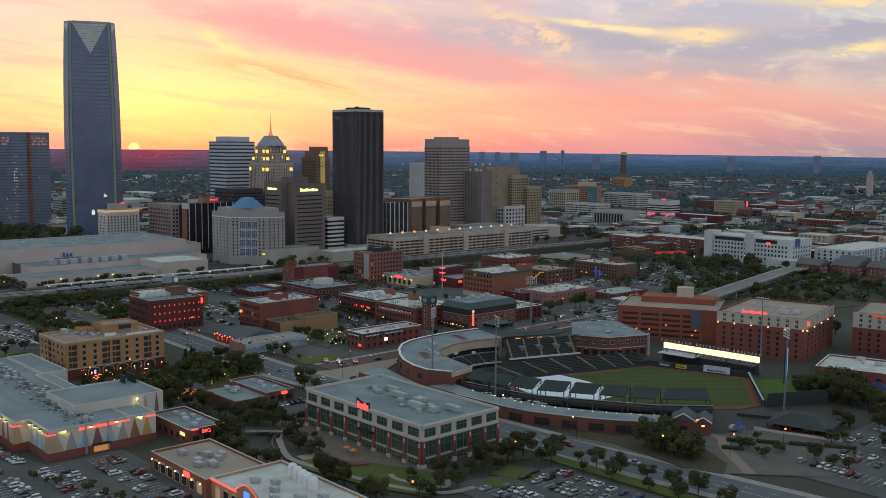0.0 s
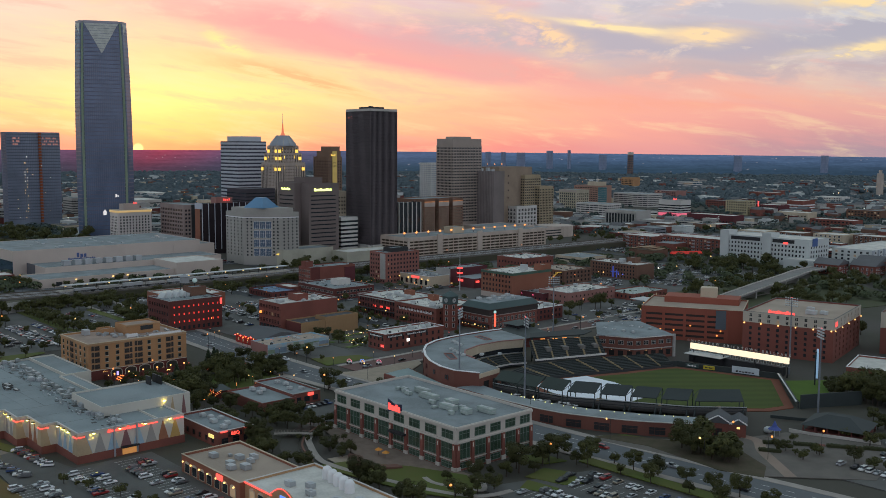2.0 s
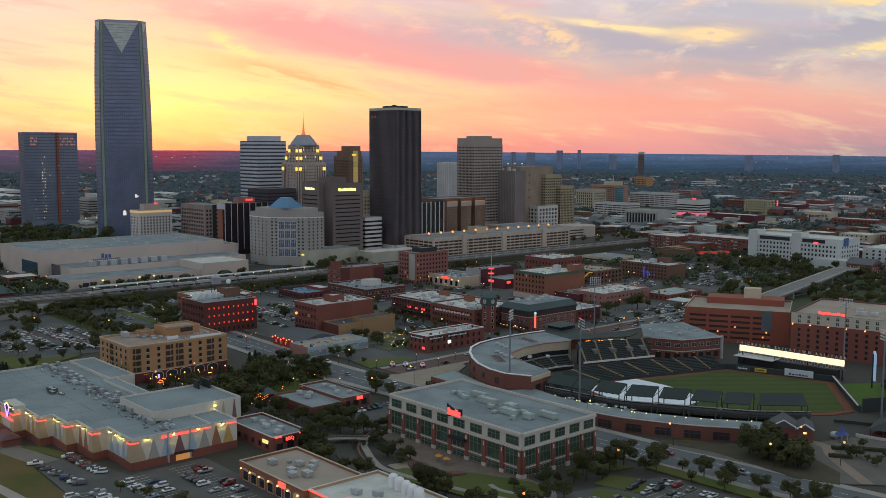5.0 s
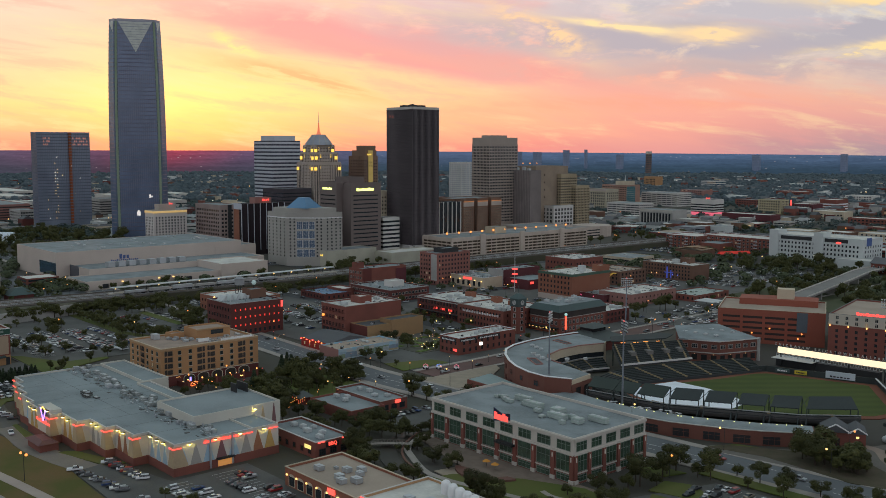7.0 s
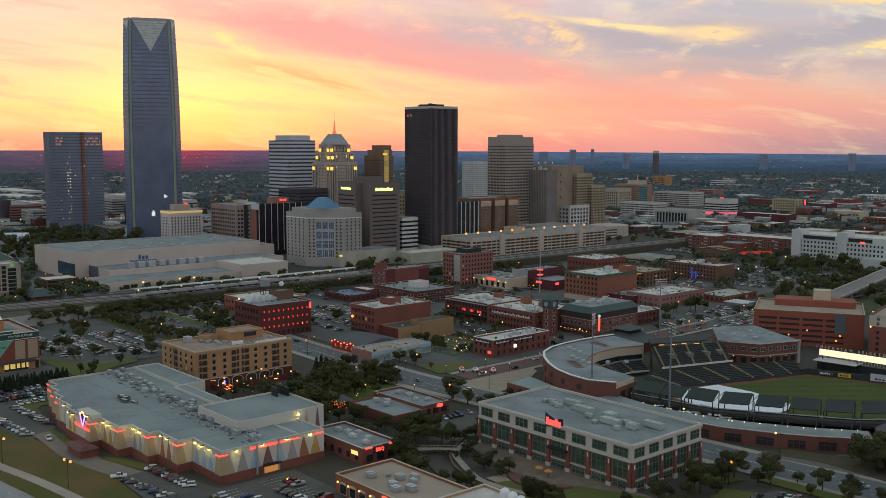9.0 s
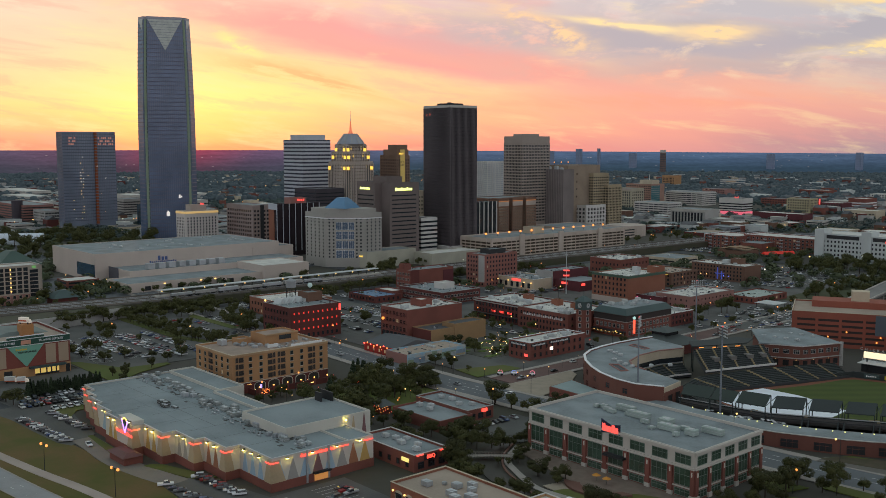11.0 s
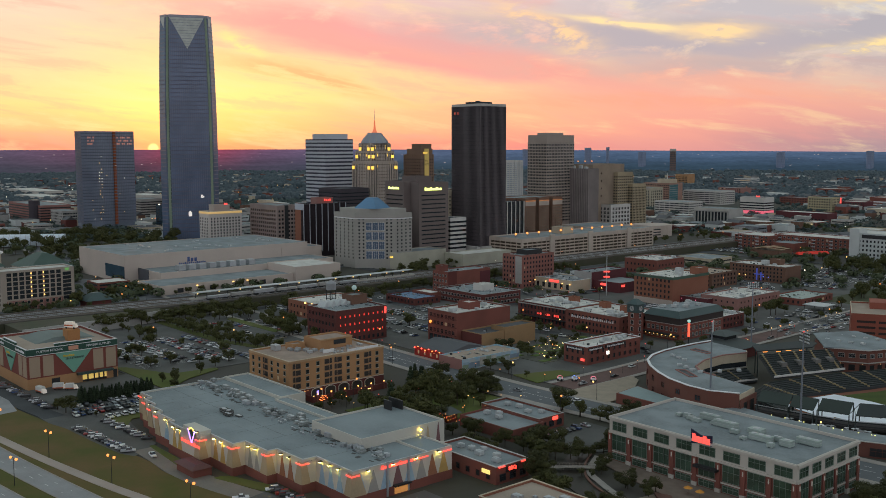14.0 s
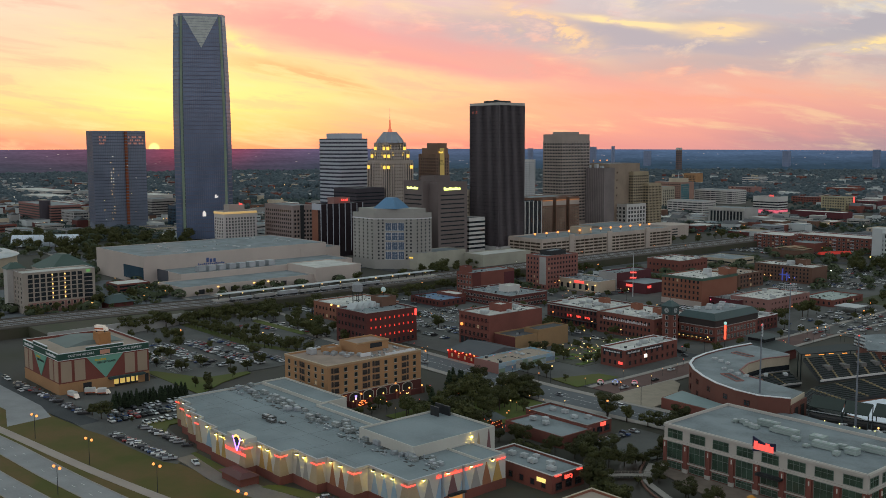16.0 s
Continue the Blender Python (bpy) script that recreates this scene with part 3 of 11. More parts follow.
def tower_glass():
    """A tall tapering glass tower with notched corners and a pale wedge in its crown."""
    t = thing("glass_tower", "tall tapering blue glass tower with a pale wedge in its crown", "tower", (-1232, 510, 5), turn=67.3)
    plan = [(-23, -20), (23, -20), (23.5, -15.5), (28, -16.5), (34, -4), (12, 32), (-12, 32), (-34, -4), (-28, -16.5), (-23.5, -15.5)]
    top = 262.0

    def scale(z):
        u = max(0, (z - 110) / (top - 110))
        return 1.0 - 0.115 * u ** 1.8 + 0.0

    bm = bmesh.new()
    last = None
    zs = [-2, 60, 110, 140, 165, 190, 210, 230, 248, top]
    for z in zs:
        ring = [bm.verts.new((x * scale(z), y * scale(z), z)) for x, y in plan]
        if last:
            for i in range(len(plan)):
                bm.faces.new((last[i], last[(i + 1) % 10], ring[(i + 1) % 10], ring[i]))
        last = ring
    bm.faces.new(last)
    part("curtain_wall", bm, TOWER_GLASS, t)
    bm = bmesh.new()
    z = 6.0
    while z < top - 3:
        s = scale(z) * 1.004
        ring_in(bm, [(x * s, y * s) for x, y in plan], [(x * s * 0.98, y * s * 0.98) for x, y in plan], z, z + 0.9)
        z += 4.9
    part("spandrel_screen", bm, mat("tower_spandrel", (0.085, 0.09, 0.15), 0.4), t, kind="stuff")
    bm = bmesh.new()
    for i in range(19):
        x = -22 + 44 * i / 18
        for z0, z1 in zip(zs, zs[1:]):
            a, b = scale(z0), scale(z1)
            v = [bm.verts.new(p) for p in ((x * a - 0.12, -20 * a - 0.12, z0), (x * a + 0.12, -20 * a - 0.12, z0), (x * b + 0.12, -20 * b - 0.12, z1), (x * b - 0.12, -20 * b - 0.12, z1))]
            bm.faces.new(v)
    part("mullion_screen", bm, mat("tower_mullion", (0.16, 0.16, 0.22), 0.4), t, kind="stuff")
    for sx in (-1, 1):
        bm = bmesh.new()
        for z0, z1 in zip(zs, zs[1:]):
            a, b = scale(z0), scale(z1)
            bm.faces.new([bm.verts.new(p) for p in ((sx * 23.6 * a, -16.4 * a, z0), (sx * 26.4 * a, -16.9 * a, z0), (sx * 26.4 * b, -16.9 * b, z1), (sx * 23.6 * b, -16.4 * b, z1))])
        part("corner_strip", bm, mat("corner_strip_glass", (0.22, 0.27, 0.2), 0.4, emit=(0.6, 0.9, 0.5), power=0.035), t)
    s = scale(top)
    y = -20 * s - 0.35
    for x0, x1, xm, drop in ((-22.6, 22.6, 0, 37),):
        bm = bmesh.new()
        for k in range(12):
            u0, u1 = k / 12, (k + 1) / 12
            y0, y1 = y - 20 * (scale(top - drop * u0) - s), y - 20 * (scale(top - drop * u1) - s)
            l0, l1 = x0 * s * (1 - u0), x0 * s * (1 - u1)
            v = [bm.verts.new(p) for p in ((l0, y0, top - drop * u0 - 0.3), (-l0, y0, top - drop * u0 - 0.3), (-l1 if k < 11 else 0.01, y1, top - drop * u1), (l1 if k < 11 else -0.01, y1, top - drop * u1))]
            bm.faces.new(v)
        part("crown_wedge", bm, CROWN_GLASS, t)
    for sx in (-1, 1):
        bm = bmesh.new()
        v = [bm.verts.new(p) for p in ((sx * 28 * s * 1.01, -16.5 * s * 1.02, top), (sx * 34 * s * 1.01, -4 * s, top), (sx * 29 * s * 1.02, -14.5 * s * 1.02, top - 13))]
        bm.faces.new(v)
        part("side_wedge", bm, CROWN_GLASS, t)
    # bright reflections on the glass, painted as small glowing panels
    for x0, x1, z0, z1 in ((-4, 0, 25, 30), (-3, -1, 30, 31.5), (11, 13, 47, 51), (13.5, 15, 47.5, 49.5)):
        bm = bmesh.new()
        box_in(bm, x0, x1, -20.5, -19.9, z0, z1)
        part("lit_hall", bm, lamp_mat("white_lit_hall", (1.0, 0.93, 0.85), 0.7), t)
    bm = bmesh.new()
    ring_in(bm, [(x * s, y * s) for x, y in plan], [(x * s * 0.95, y * s * 0.95) for x, y in plan], top, top + 3)
    part("crown_rim", bm, mat("crown_steel", (0.3, 0.3, 0.34), 0.4, metal=0.5), t)


tower_glass()
B = {}


def block(key, *a, **k):
    B[key] = Block(*a, **k)
    return B[key]


def floors(z0, z1, step):
    return [z0 + step * i for i in range(int((z1 - z0) / step) + 1)]


b = block("plaza", "office_tower", "blue glass office tower with an orange hoist mast", -1476, -1455, 462, 537, 129, mat("pale_blue_tower_glass", (0.2, 0.235, 0.3), 0.25, var=0.3, coarse=0.03, fine=0.1, bump=0, spec=0.7), ROOF_G, z0=6)
for s in "se":
    b.bands(s, floors(5, 126, 4.3), 0.9, mat("plaza_spandrel", (0.085, 0.1, 0.14), 0.4), 0.2)
    b.fins(s, 30 if s == "e" else 8, 0.25, 3, 129, mat("tower_mullion", (0.16, 0.16, 0.22), 0.4), 0.3)
bm = bmesh.new()
for k in range(30):
    box_in(bm, -1.8, 1.8, -2.6, -0.2, k * 4.3, k * 4.3 + 3.4)
part("hoist_mast", bm, mat("orange_hoist_steel", (0.3, 0.09, 0.04), 0.7), b.ob, "orange construction hoist", at=b.face("e", 46, 0), kind="stuff")
# sunset sky behind the top floors, painted as glowing pink panes
SUNSET_PANE = mat("sun_lit_room", (0.4, 0.25, 0.2), 0.4, emit=(1.0, 0.36, 0.26), power=0.3)
for u0, n_p in ((9, 4), (50, 9)):
    for k in range(3):
        for i in range(n_p):
            if (i * 5 + k * 3 + n_p) % 7 < 5:
                b.band("e", 110.6 + k * 4.3, 112.9 + k * 4.3, SUNSET_PANE, 0.3, "see_through_pane", u0 + i * 2.5, u0 + i * 2.5 + 1.9)
rw = random.Random(8)
for i in range(34):
    u, z = rw.choice((24, 27, rw.uniform(4, 70))), 6 + 4.3 * rw.randrange(22) + 1.6
    b.band("e", z, z + 0.9, WARM if i % 3 else WHITEL, 0.3, "work_lamp", u, u + 0.8)

b = block("cornice_hotel", "hotel", "white stone hotel with a cornice lit by yellow floodlights", -1147, -1125, 478, 520, 37, mat("white_terracotta", (0.6, 0.55, 0.52), 0.8, var=0.1), ROOF_G, z0=4, coping=STUCCO_C)
b.windows("e", 10, floors(4, 31, 3.4), 1.7, 2.0, PALE)
b.windows("s", 5, floors(4, 31, 3.4), 1.7, 2.0, PALE)
for s in "se":
    # floodlight on the cornice is put into its base colour and emission
    b.band(s, 34.2, 36.6, mat("flood_lit_cornice", (0.6, 0.5, 0.3), 0.8, emit=(1.0, 0.6, 0.15), power=0.35), 0.7, "cornice")
Block("penthouse", "", -1143, -1131, 488, 508, 44, CREAM_TILE, ROOF_G, z0=4, owner=b)
bars(3, 5, 2.4, RED, b.ob, b.face("e", 22, 44), "roof_sign")

b = block("brownoffice", "office_building", "brown brick office block with square windows", -1132, -1072, 535, 562, 44, mat("rose_brick", (0.29, 0.225, 0.205), 0.9), ROOF_G, z0=4)
b.windows("e", 6, floors(4, 38, 4.6), 2.2, 2.2, BRICK_B)
b.windows("s", 13, floors(4, 38, 4.6), 2.2, 2.2, BRICK_B)
b.band("e", 0, 44, METAL_D, 0.2, "stair_shaft", 10, 15)

b = block("oktower", "office_tower", "white office tower with dark ribbon windows", -1185, -1140, 648, 690, 117, mat("dark_ribbon_glass", (0.06, 0.065, 0.09), 0.25), ROOF_W, z0=6)
for s in "se":
    b.bands(s, floors(0, 113, 4.7), 2.7, mat("white_precast", (0.46, 0.48, 0.53), 0.8, var=0.1), 0.25)
Block("penthouse", "", -1178, -1146, 654, 686, 123.5, mat("white_precast", (0.46, 0.48, 0.53), 0.8), ROOF_G, z0=6, owner=b)

# the stepped tower with the silver cap
b = block("firstnat", "office_tower", "stepped cream tower with a silver domed cap and red-tipped spire", -1083, -1047, 648, 688, 91, CREAM_TILE, ROOF_G, z0=6)
low = Block("", "", -1080, -1050, 651, 685, 103, CREAM_TILE, ROOF_G, z0=6, owner=b)
up2 = Block("", "", -1076, -1054, 653, 683, 112, CREAM_TILE, ROOF_G, z0=6, owner=b)
for k, z0, z1, n in ((b, 4, 89, 11), (low, 91, 102, 9), (up2, 103, 111, 7)):
    for s in "se":
        k.fins(s, n, 1.3, z0, z1, CREAM_TILE, 0.5, "pier_screen")
        k.fins(s, n, 0.9, z0, z1 - 2, GLASS, 0.1, "window_strip_screen", k.length(s) / n / 2, k.length(s) - k.length(s) / n / 2)
        k.bands(s, floors(z0, z1 - 2, 3.9), 1.1, mat("brown_spandrel", (0.16, 0.12, 0.1), 0.8), 0.15, "spandrel_screen")
    k.windows("s", 2, (z1 - 6,), 2.0, 4.2, CREAM_TILE, FLOOD, name="floodlit_window")
    k.windows("e", 2, (z1 - 6,), 2.0, 4.2, CREAM_TILE, FLOOD, name="floodlit_window")
    # glowing boxes stand in for floodlit patches of wall at the setbacks
    for s in "se":
        k.band(s, z1 - 8.0, z1 - 4.2, FLOOD, 1.2, "flood_lamp", 0.6, 4.4)
        k.band(s, z1 - 8.0, z1 - 4.2, FLOOD, 1.2, "flood_lamp", k.length(s) - 4.4, k.length(s) - 0.6)
bm = bmesh.new()
tube_in(bm, 17.0, 111.6, 115, 12, r1=15.5)
tube_in(bm, 15.5, 115, 124.3, 12, r1=8.0)
part("domed_cap", bm, SILVER, b.ob, at=b.off)
bm = bmesh.new()
for i in range(12):
    a = i * math.tau / 12
    bm.faces.new([bm.verts.new((r * math.cos(a + da), r * math.sin(a + da), z)) for r, z, da in ((17.1, 112, -0.03), (17.1, 112, 0.03), (15.7, 115, 0.03), (15.7, 115, -0.03))])
    bm.faces.new([bm.verts.new((r * math.cos(a + da), r * math.sin(a + da), z)) for r, z, da in ((15.7, 115, -0.03), (15.7, 115, 0.03), (8.2, 124.4, 0.05), (8.2, 124.4, -0.05))])
part("cap_ribbing", bm, CONC, b.ob, at=b.off)
bm = bmesh.new()
tube_in(bm, 3.2, 124, 128, 8, r1=1.8)
tube_in(bm, 1.5, 128, 139, 8, r1=0.6)
part("spire", bm, mat("spire_lit_red", (0.5, 0.12, 0.08), 0.6, emit=(1.0, 0.25, 0.1), power=0.6), b.ob, at=b.off)
bm = bmesh.new()
tube_in(bm, 0.3, 139, 152, 6, r1=0.1)
part("mast", bm, METAL, b.ob, at=b.off)

CITY_BRICK = mat("umber_tower_brick", (0.23, 0.145, 0.1), 0.9, alt=(0.18, 0.11, 0.075))
b = block("city", "office_tower", "brown brick stepped tower with a floodlit corner", -1076, -1044, 722, 742, 98, CITY_BRICK, ROOF_G, z0=6)
Block("", "", -1073, -1044.5, 724, 741.6, 105, CITY_BRICK, ROOF_G, z0=6, owner=b)
Block("", "", -1066, -1047, 726, 742, 111, CITY_BRICK, ROOF_G, z0=6, owner=b)
for s, n in (("s", 9), ("e", 6)):
    b.fins(s, n, 1.6, 3, 98, CITY_BRICK, 0.4, "pier_screen")
    b.bands(s, floors(6, 94, 3.7), 1.7, GLASS, 0.15, "window_grid")
# floodlight on this shaft is painted as yellow base colour with slight emission
b.band("e", 20, 105, mat("floodlit_cream_brick", (0.5, 0.38, 0.14), 0.8, emit=(1.0, 0.66, 0.12), power=0.12), 0.5, "lit_shaft", 6, 13)
letters("CITY\nPLACE", 3.6, METAL_D, b.ob, b.face("e", 7.5, 84) @ pose(0, -0.5, 0))
bars(4, 7, 2.0, FLOOD, b.ob, b.face("e", 7.5, 99) @ pose(0, -0.5, 0), "lit_sign")

b = block("cont", "office_tower", "dark brown precast office tower with ribbon windows and a lit sign", -902, -872, 558, 588, 74, BROWN_PRECAST, ROOF_D, z0=6)
c2 = Block("", "", -872, -858, 566, 604, 73, BROWN_PRECAST, ROOF_D, z0=6, owner=b)
Block("", "", -890, -868, 570, 590, 79, BROWN_PRECAST, ROOF_D, z0=6, owner=b)
b.bands("s", floors(8, 62, 4.3), 1.1, GLASS, 0.12, "ribbon_glazing", 2, 28)
c2.bands("e", floors(8, 62, 4.3), 1.1, GLASS, 0.12, "ribbon_glazing", 3, 34)
bars(9, 17, 2.4, SIGN_Y, b.ob, b.face("s", 14, 66), "lit_sign", 0.12)
bars(9, 22, 3.0, SIGN_Y, b.ob, c2.face("e", 18, 65), "lit_sign", 0.12)

# beige hotel with a slanted corner and a blue pyramid
HOTEL_GREY = mat("grey_beige_hotel_precast", (0.34, 0.325, 0.295), 0.9, var=0.15)
t = thing("hotel", "beige precast hotel with a slanted corner and blue pyramid roof", "hotel", (-868, 518, 5))
plan = [(-32, -24), (2, -24), (28, 4), (28, 24), (-32, 24)]
bm = bmesh.new()
shell_in(bm, plan, inset(plan, 0.5), -6, 47, 46)
part("wall", bm, HOTEL_GREY, t)
bm = bmesh.new()
prism_in(bm, inset(plan, 4), 46, 51)
part("penthouse", bm, HOTEL_GREY, t)
bm = bmesh.new()
prism_in(bm, [(-12.5, -12.5), (12.5, -12.5), (12.5, 12.5), (-12.5, 12.5)], 51, 61, 0, [(-4, -4), (4, -4), (4, 4), (-4, 4)])
part("pyramid_roof", bm, BLUE_METAL, t, at=pose(0, -2, 0, 0, 0, 20))
faces = (((-32, -24), (2, -24), 5), ((2, -24), (28, 4), 7), ((28, 4), (28, 24), 4))
for (ax, ay), (bx, by), n in faces:
    L = math.hypot(bx - ax, by - ay)
    m4 = pose(ax, ay, 0, 0, 0, math.degrees(math.atan2(by - ay, bx - ax)))
    if n == 7:
        for i in range(3):
            for z in floors(4, 38, 9):
                part("glazed_bay", window_mesh(5.2, 7.0, TRIM_W, mat("hotel_blue_glass", (0.1, 0.14, 0.2), 0.2), "bay"), None, t, at=m4 @ pose(L / 2 + (i - 1) * 6.0, 0, z))
        cols = [4, 8, L - 8, L - 4]
    else:
        cols = [L * (i + 0.5) / n for i in range(n)]
    for u in cols:
        for z in floors(4, 42, 3.3):
            part("window", window_mesh(1.5, 1.6, HOTEL_GREY, GLASS), None, t, at=m4 @ pose(u, 0, z))
    bm = bmesh.new()
    box_in(bm, 0, L, -0.5, 0.02, 41.5, 42.3)
    part("cornice", bm, TRIM_W, t, at=m4)

b = block("orange", "office_tower", "dark glass office slab with an orange brick end", -990, -974, 507, 560, 50, mat("bronze_glass", (0.03, 0.022, 0.026), 0.25), ROOF_G, z0=5)
b.band("s", 0, 50, BRICK_O, 0.3, "brick_end", 0, 11)
b.band("s", 44, 50.4, mat("white_precast", (0.46, 0.48, 0.53), 0.8), 0.4, "sign_panel")
b.fins("e", 7, 0.7, 0, 50, mat("white_precast", (0.46, 0.48, 0.53), 0.8), 0.4)
Block("", "", -988, -976, 525, 545, 56, BRICK_P, ROOF_G, z0=5, owner=b)
bars(4, 9, 2.2, RED, b.ob, b.face("e", 30, 52.5), "roof_sign")

b = block("cotter", "office_tower", "black slab tower with close vertical fins and a pale crown", -894, -851, 641, 677, 150, BLACK_PANEL, ROOF_G, z0=7)
for s, n in (("s", 26), ("e", 22)):
    b.fins(s, n, 0.55, 4, 148, BLACK_FIN, 0.7)
    b.bands(s, floors(6, 146, 3.9), 1.0, mat("black_spandrel", (0.035, 0.03, 0.036), 0.5), 0.25, "spandrel_screen")
    b.band(s, 148, 150.6, CONC_L, 0.75, "crown_band")
    b.band(s, -1, 4.5, PALE, 4.0, "podium_canopy")
Block("", "", -883, -862, 650, 668, 153, METAL_D, ROOF_G, z0=7, owner=b)
b.hvac([(14, 12, 3, 3, 4), (20, 18, 4, 3, 5), (28, 14, 3, 3, 4), (24, 24, 5, 2, 4)], METAL_D)
b.windows("s", 2, (140,), 2.2, 2.6, BLACK_FIN, mat("red_lit_glass", (0.2, 0.05, 0.05), emit=(1, 0.15, 0.08), power=0.8), u0=2, u1=12)

b = block("fnc", "office_tower", "beige concrete office tower with rows of square windows", -1015, -982, 880, 932, 121, BEIGE_PRECAST, ROOF_G, z0=7)
for s, n in (("s", 12), ("e", 18)):
    b.bands(s, floors(10, 108, 3.9), 1.9, GLASS, 0.12, "window_grid", 0.8)
    b.fins(s, n, 0.7, 8, 112, BEIGE_PRECAST, 0.3, "pier_screen")
Block("", "", -1008, -990, 890, 920, 124, BEIGE_PRECAST, ROOF_G, z0=7, owner=b)

b = block("grey", "office_tower", "grey ribbed windowless office slab", -992, -950, 925, 945, 78, mat("grey_rib_wall", (0.2, 0.17, 0.16), 0.9), ROOF_G, z0=7)
b.fins("s", 14, 1.0, 0, 78, mat("grey_rib", (0.26, 0.22, 0.21), 0.9), 0.6, "ribbing")
b.hvac([(10, 8, 4, 3, 4), (20, 10, 5, 3, 5), (30, 9, 4, 4, 3)])
b = block("beige", "office_tower", "plain beige brick office slab", -1002, -962, 947, 1012, 83, mat("tan_plain_brick", (0.3, 0.23, 0.17), 0.9), ROOF_G, z0=7)
b.windows("e", 2, floors(40, 70, 10), 1.4, 2, BRICK_B)
for u in (12, 26, 40):
    bm = bmesh.new()
    tube_in(bm, 0.15, 0, 3, 6)
    pole = part("roof_lamp_pole", bm, METAL_D, b.ob, at=b.off + Vector((-18, u - 30, 83)))
    bm = bmesh.new()
    ball_in(bm, 1.0, 0, 0, 3.3)
    part("roof_lamp", bm, AMBER, pole)

b = block("tan", "office_tower", "tan stepped office tower with piers", -985, -947, 1012, 1040, 58, mat("tan_terracotta", (0.36, 0.29, 0.19), 0.9), ROOF_G, z0=5)
c2 = Block("", "", -985, -955, 990, 1022, 74, mat("tan_terracotta", (0.36, 0.29, 0.19), 0.9), ROOF_G, z0=5, owner=b)
for k, n in ((b, 9), (c2, 8)):
    for s in "se":
        k.fins(s, n, 1.4, 2, k.h - 3, mat("tan_terracotta", (0.36, 0.29, 0.19), 0.9), 0.4, "pier_screen")
        k.bands(s, floors(4, k.h - 5, 3.7), 1.8, GLASS, 0.15, "window_grid")
b = block("whiteoff", "office_building", "white stone office block with grid windows", -985, -945, 965, 1005, 32, PALE, ROOF_G, z0=5)
b.windows("s", 6, floors(4, 27, 5.2), 3.4, 3.2, PALE, style="cross")
b.windows("e", 6, floors(4, 27, 5.2), 3.4, 3.2, PALE, style="cross")
b = block("skirvin", "hotel", "red brick hotel with three projecting wings", -960, -925, 765, 835, 47, mat("hotel_brown_brick", (0.2, 0.11, 0.075), 0.9), ROOF_G, z0=7)
for y in (768, 791, 814):
    c2 = Block("", "", -925, -910, y, y + 17, 47, mat("hotel_brown_brick", (0.2, 0.11, 0.075), 0.9), ROOF_G, z0=7, owner=b)
    c2.windows("e", 5, floors(5, 36, 3.6), 1.4, 1.9, STUCCO_C)
    c2.windows("s", 3, floors(5, 36, 3.6), 1.4, 1.9, STUCCO_C)
    c2.band("e", 38, 43, CREAM_TILE, 0.3, "carved_frieze")
    # amber light along the cornice is painted as a glowing band
    c2.band("e", 43.2, 44.2, mat("amber_wash", (0.4, 0.2, 0.1), emit=(1, 0.35, 0.1), power=0.3), 0.4, "lit_cornice")
b = block("finoff", "office_building", "dark glass office with white fins", -905, -890, 712, 745, 46, GLASS, ROOF_G, z0=7)
b.fins("e", 5, 1.2, 0, 46, PALE, 0.6)
b.fins("s", 2, 1.2, 0, 46, PALE, 0.6)
b = block("regency", "apartment_tower", "white concrete apartment tower with stacked balconies", -1290, -1262, 1085, 1122, 84, PALE, ROOF_W, z0=6)
for s in "se":
    b.bands(s, floors(3, 82, 3.3), 1.4, mat("pale_blue_shade", (0.3, 0.34, 0.38), 0.7), 0.3, "balcony_front")
    b.fins(s, 6, 1.2, 0, 84, PALE, 0.7)
b = block("behind_cont", "office_building", "tan office block with small square windows", -930, -895, 625, 645, 62, STUCCO_C, ROOF_G, z0=6)
b.windows("e", 5, floors(8, 55, 4.2), 1.6, 1.8, STUCCO_C)
b.windows("s", 8, floors(8, 55, 4.2), 1.6, 1.8, STUCCO_C)
b = block("stripe_low", "office_building", "grey striped office block with curved end", -880, -862, 610, 632, 36, PALE, ROOF_D, z0=6)
b.bands("e", floors(4, 32, 4.4), 2.0, GLASS, 0.2, "ribbon_glazing")
b.bands("s", floors(4, 32, 4.4), 2.0, GLASS, 0.2, "ribbon_glazing")
b = block("darkmass", "office_building", "dark brown office block beside the striped tower", -1085, -1040, 600, 640, 60, mat("dark_brown_wall", (0.06, 0.05, 0.06), 0.8), ROOF_D, z0=6)
b.bands("s", floors(6, 54, 4), 1.2, GLASS, 0.12, "ribbon_glazing")
b.bands("e", floors(6, 54, 4), 1.2, GLASS, 0.12, "ribbon_glazing")
b = block("redmid", "office_building", "red brick office block near the park", -1560, -1530, 640, 680, 62, mat("far_red_brick", (0.22, 0.09, 0.07), 0.9), ROOF_G, z0=6)
b.bands("e", floors(6, 58, 4), 1.0, GLASS, 0.12, "ribbon_glazing")
SALMON = mat("salmon_brick", (0.34, 0.2, 0.15), 0.9)
b = block("medoff", "office_building", "five-storey brick office with a teal glass corner and penthouse", -1315, -1255, 1515, 1558, 42, SALMON, ROOF_G, z0=0)
b.bands("s", floors(3, 37, 4.2), 1.7, GLASS, 0.15, "ribbon_glazing")
b.fins("s", 14, 1.3, 2, 41, SALMON, 0.3, "pier_screen")
b.band("e", 2, 39, mat("teal_glass", (0.06, 0.16, 0.18), 0.25), 0.2, "glass_end", 0, 28)
b.bands("e", floors(4, 38, 4.2), 0.5, CONC, 0.3, "floor_line", 0, 28)
c2 = Block("", "", -1292, -1262, 1528, 1550, 49, STUCCO_C, ROOF_G, z0=0, owner=b)
bm = bmesh.new()
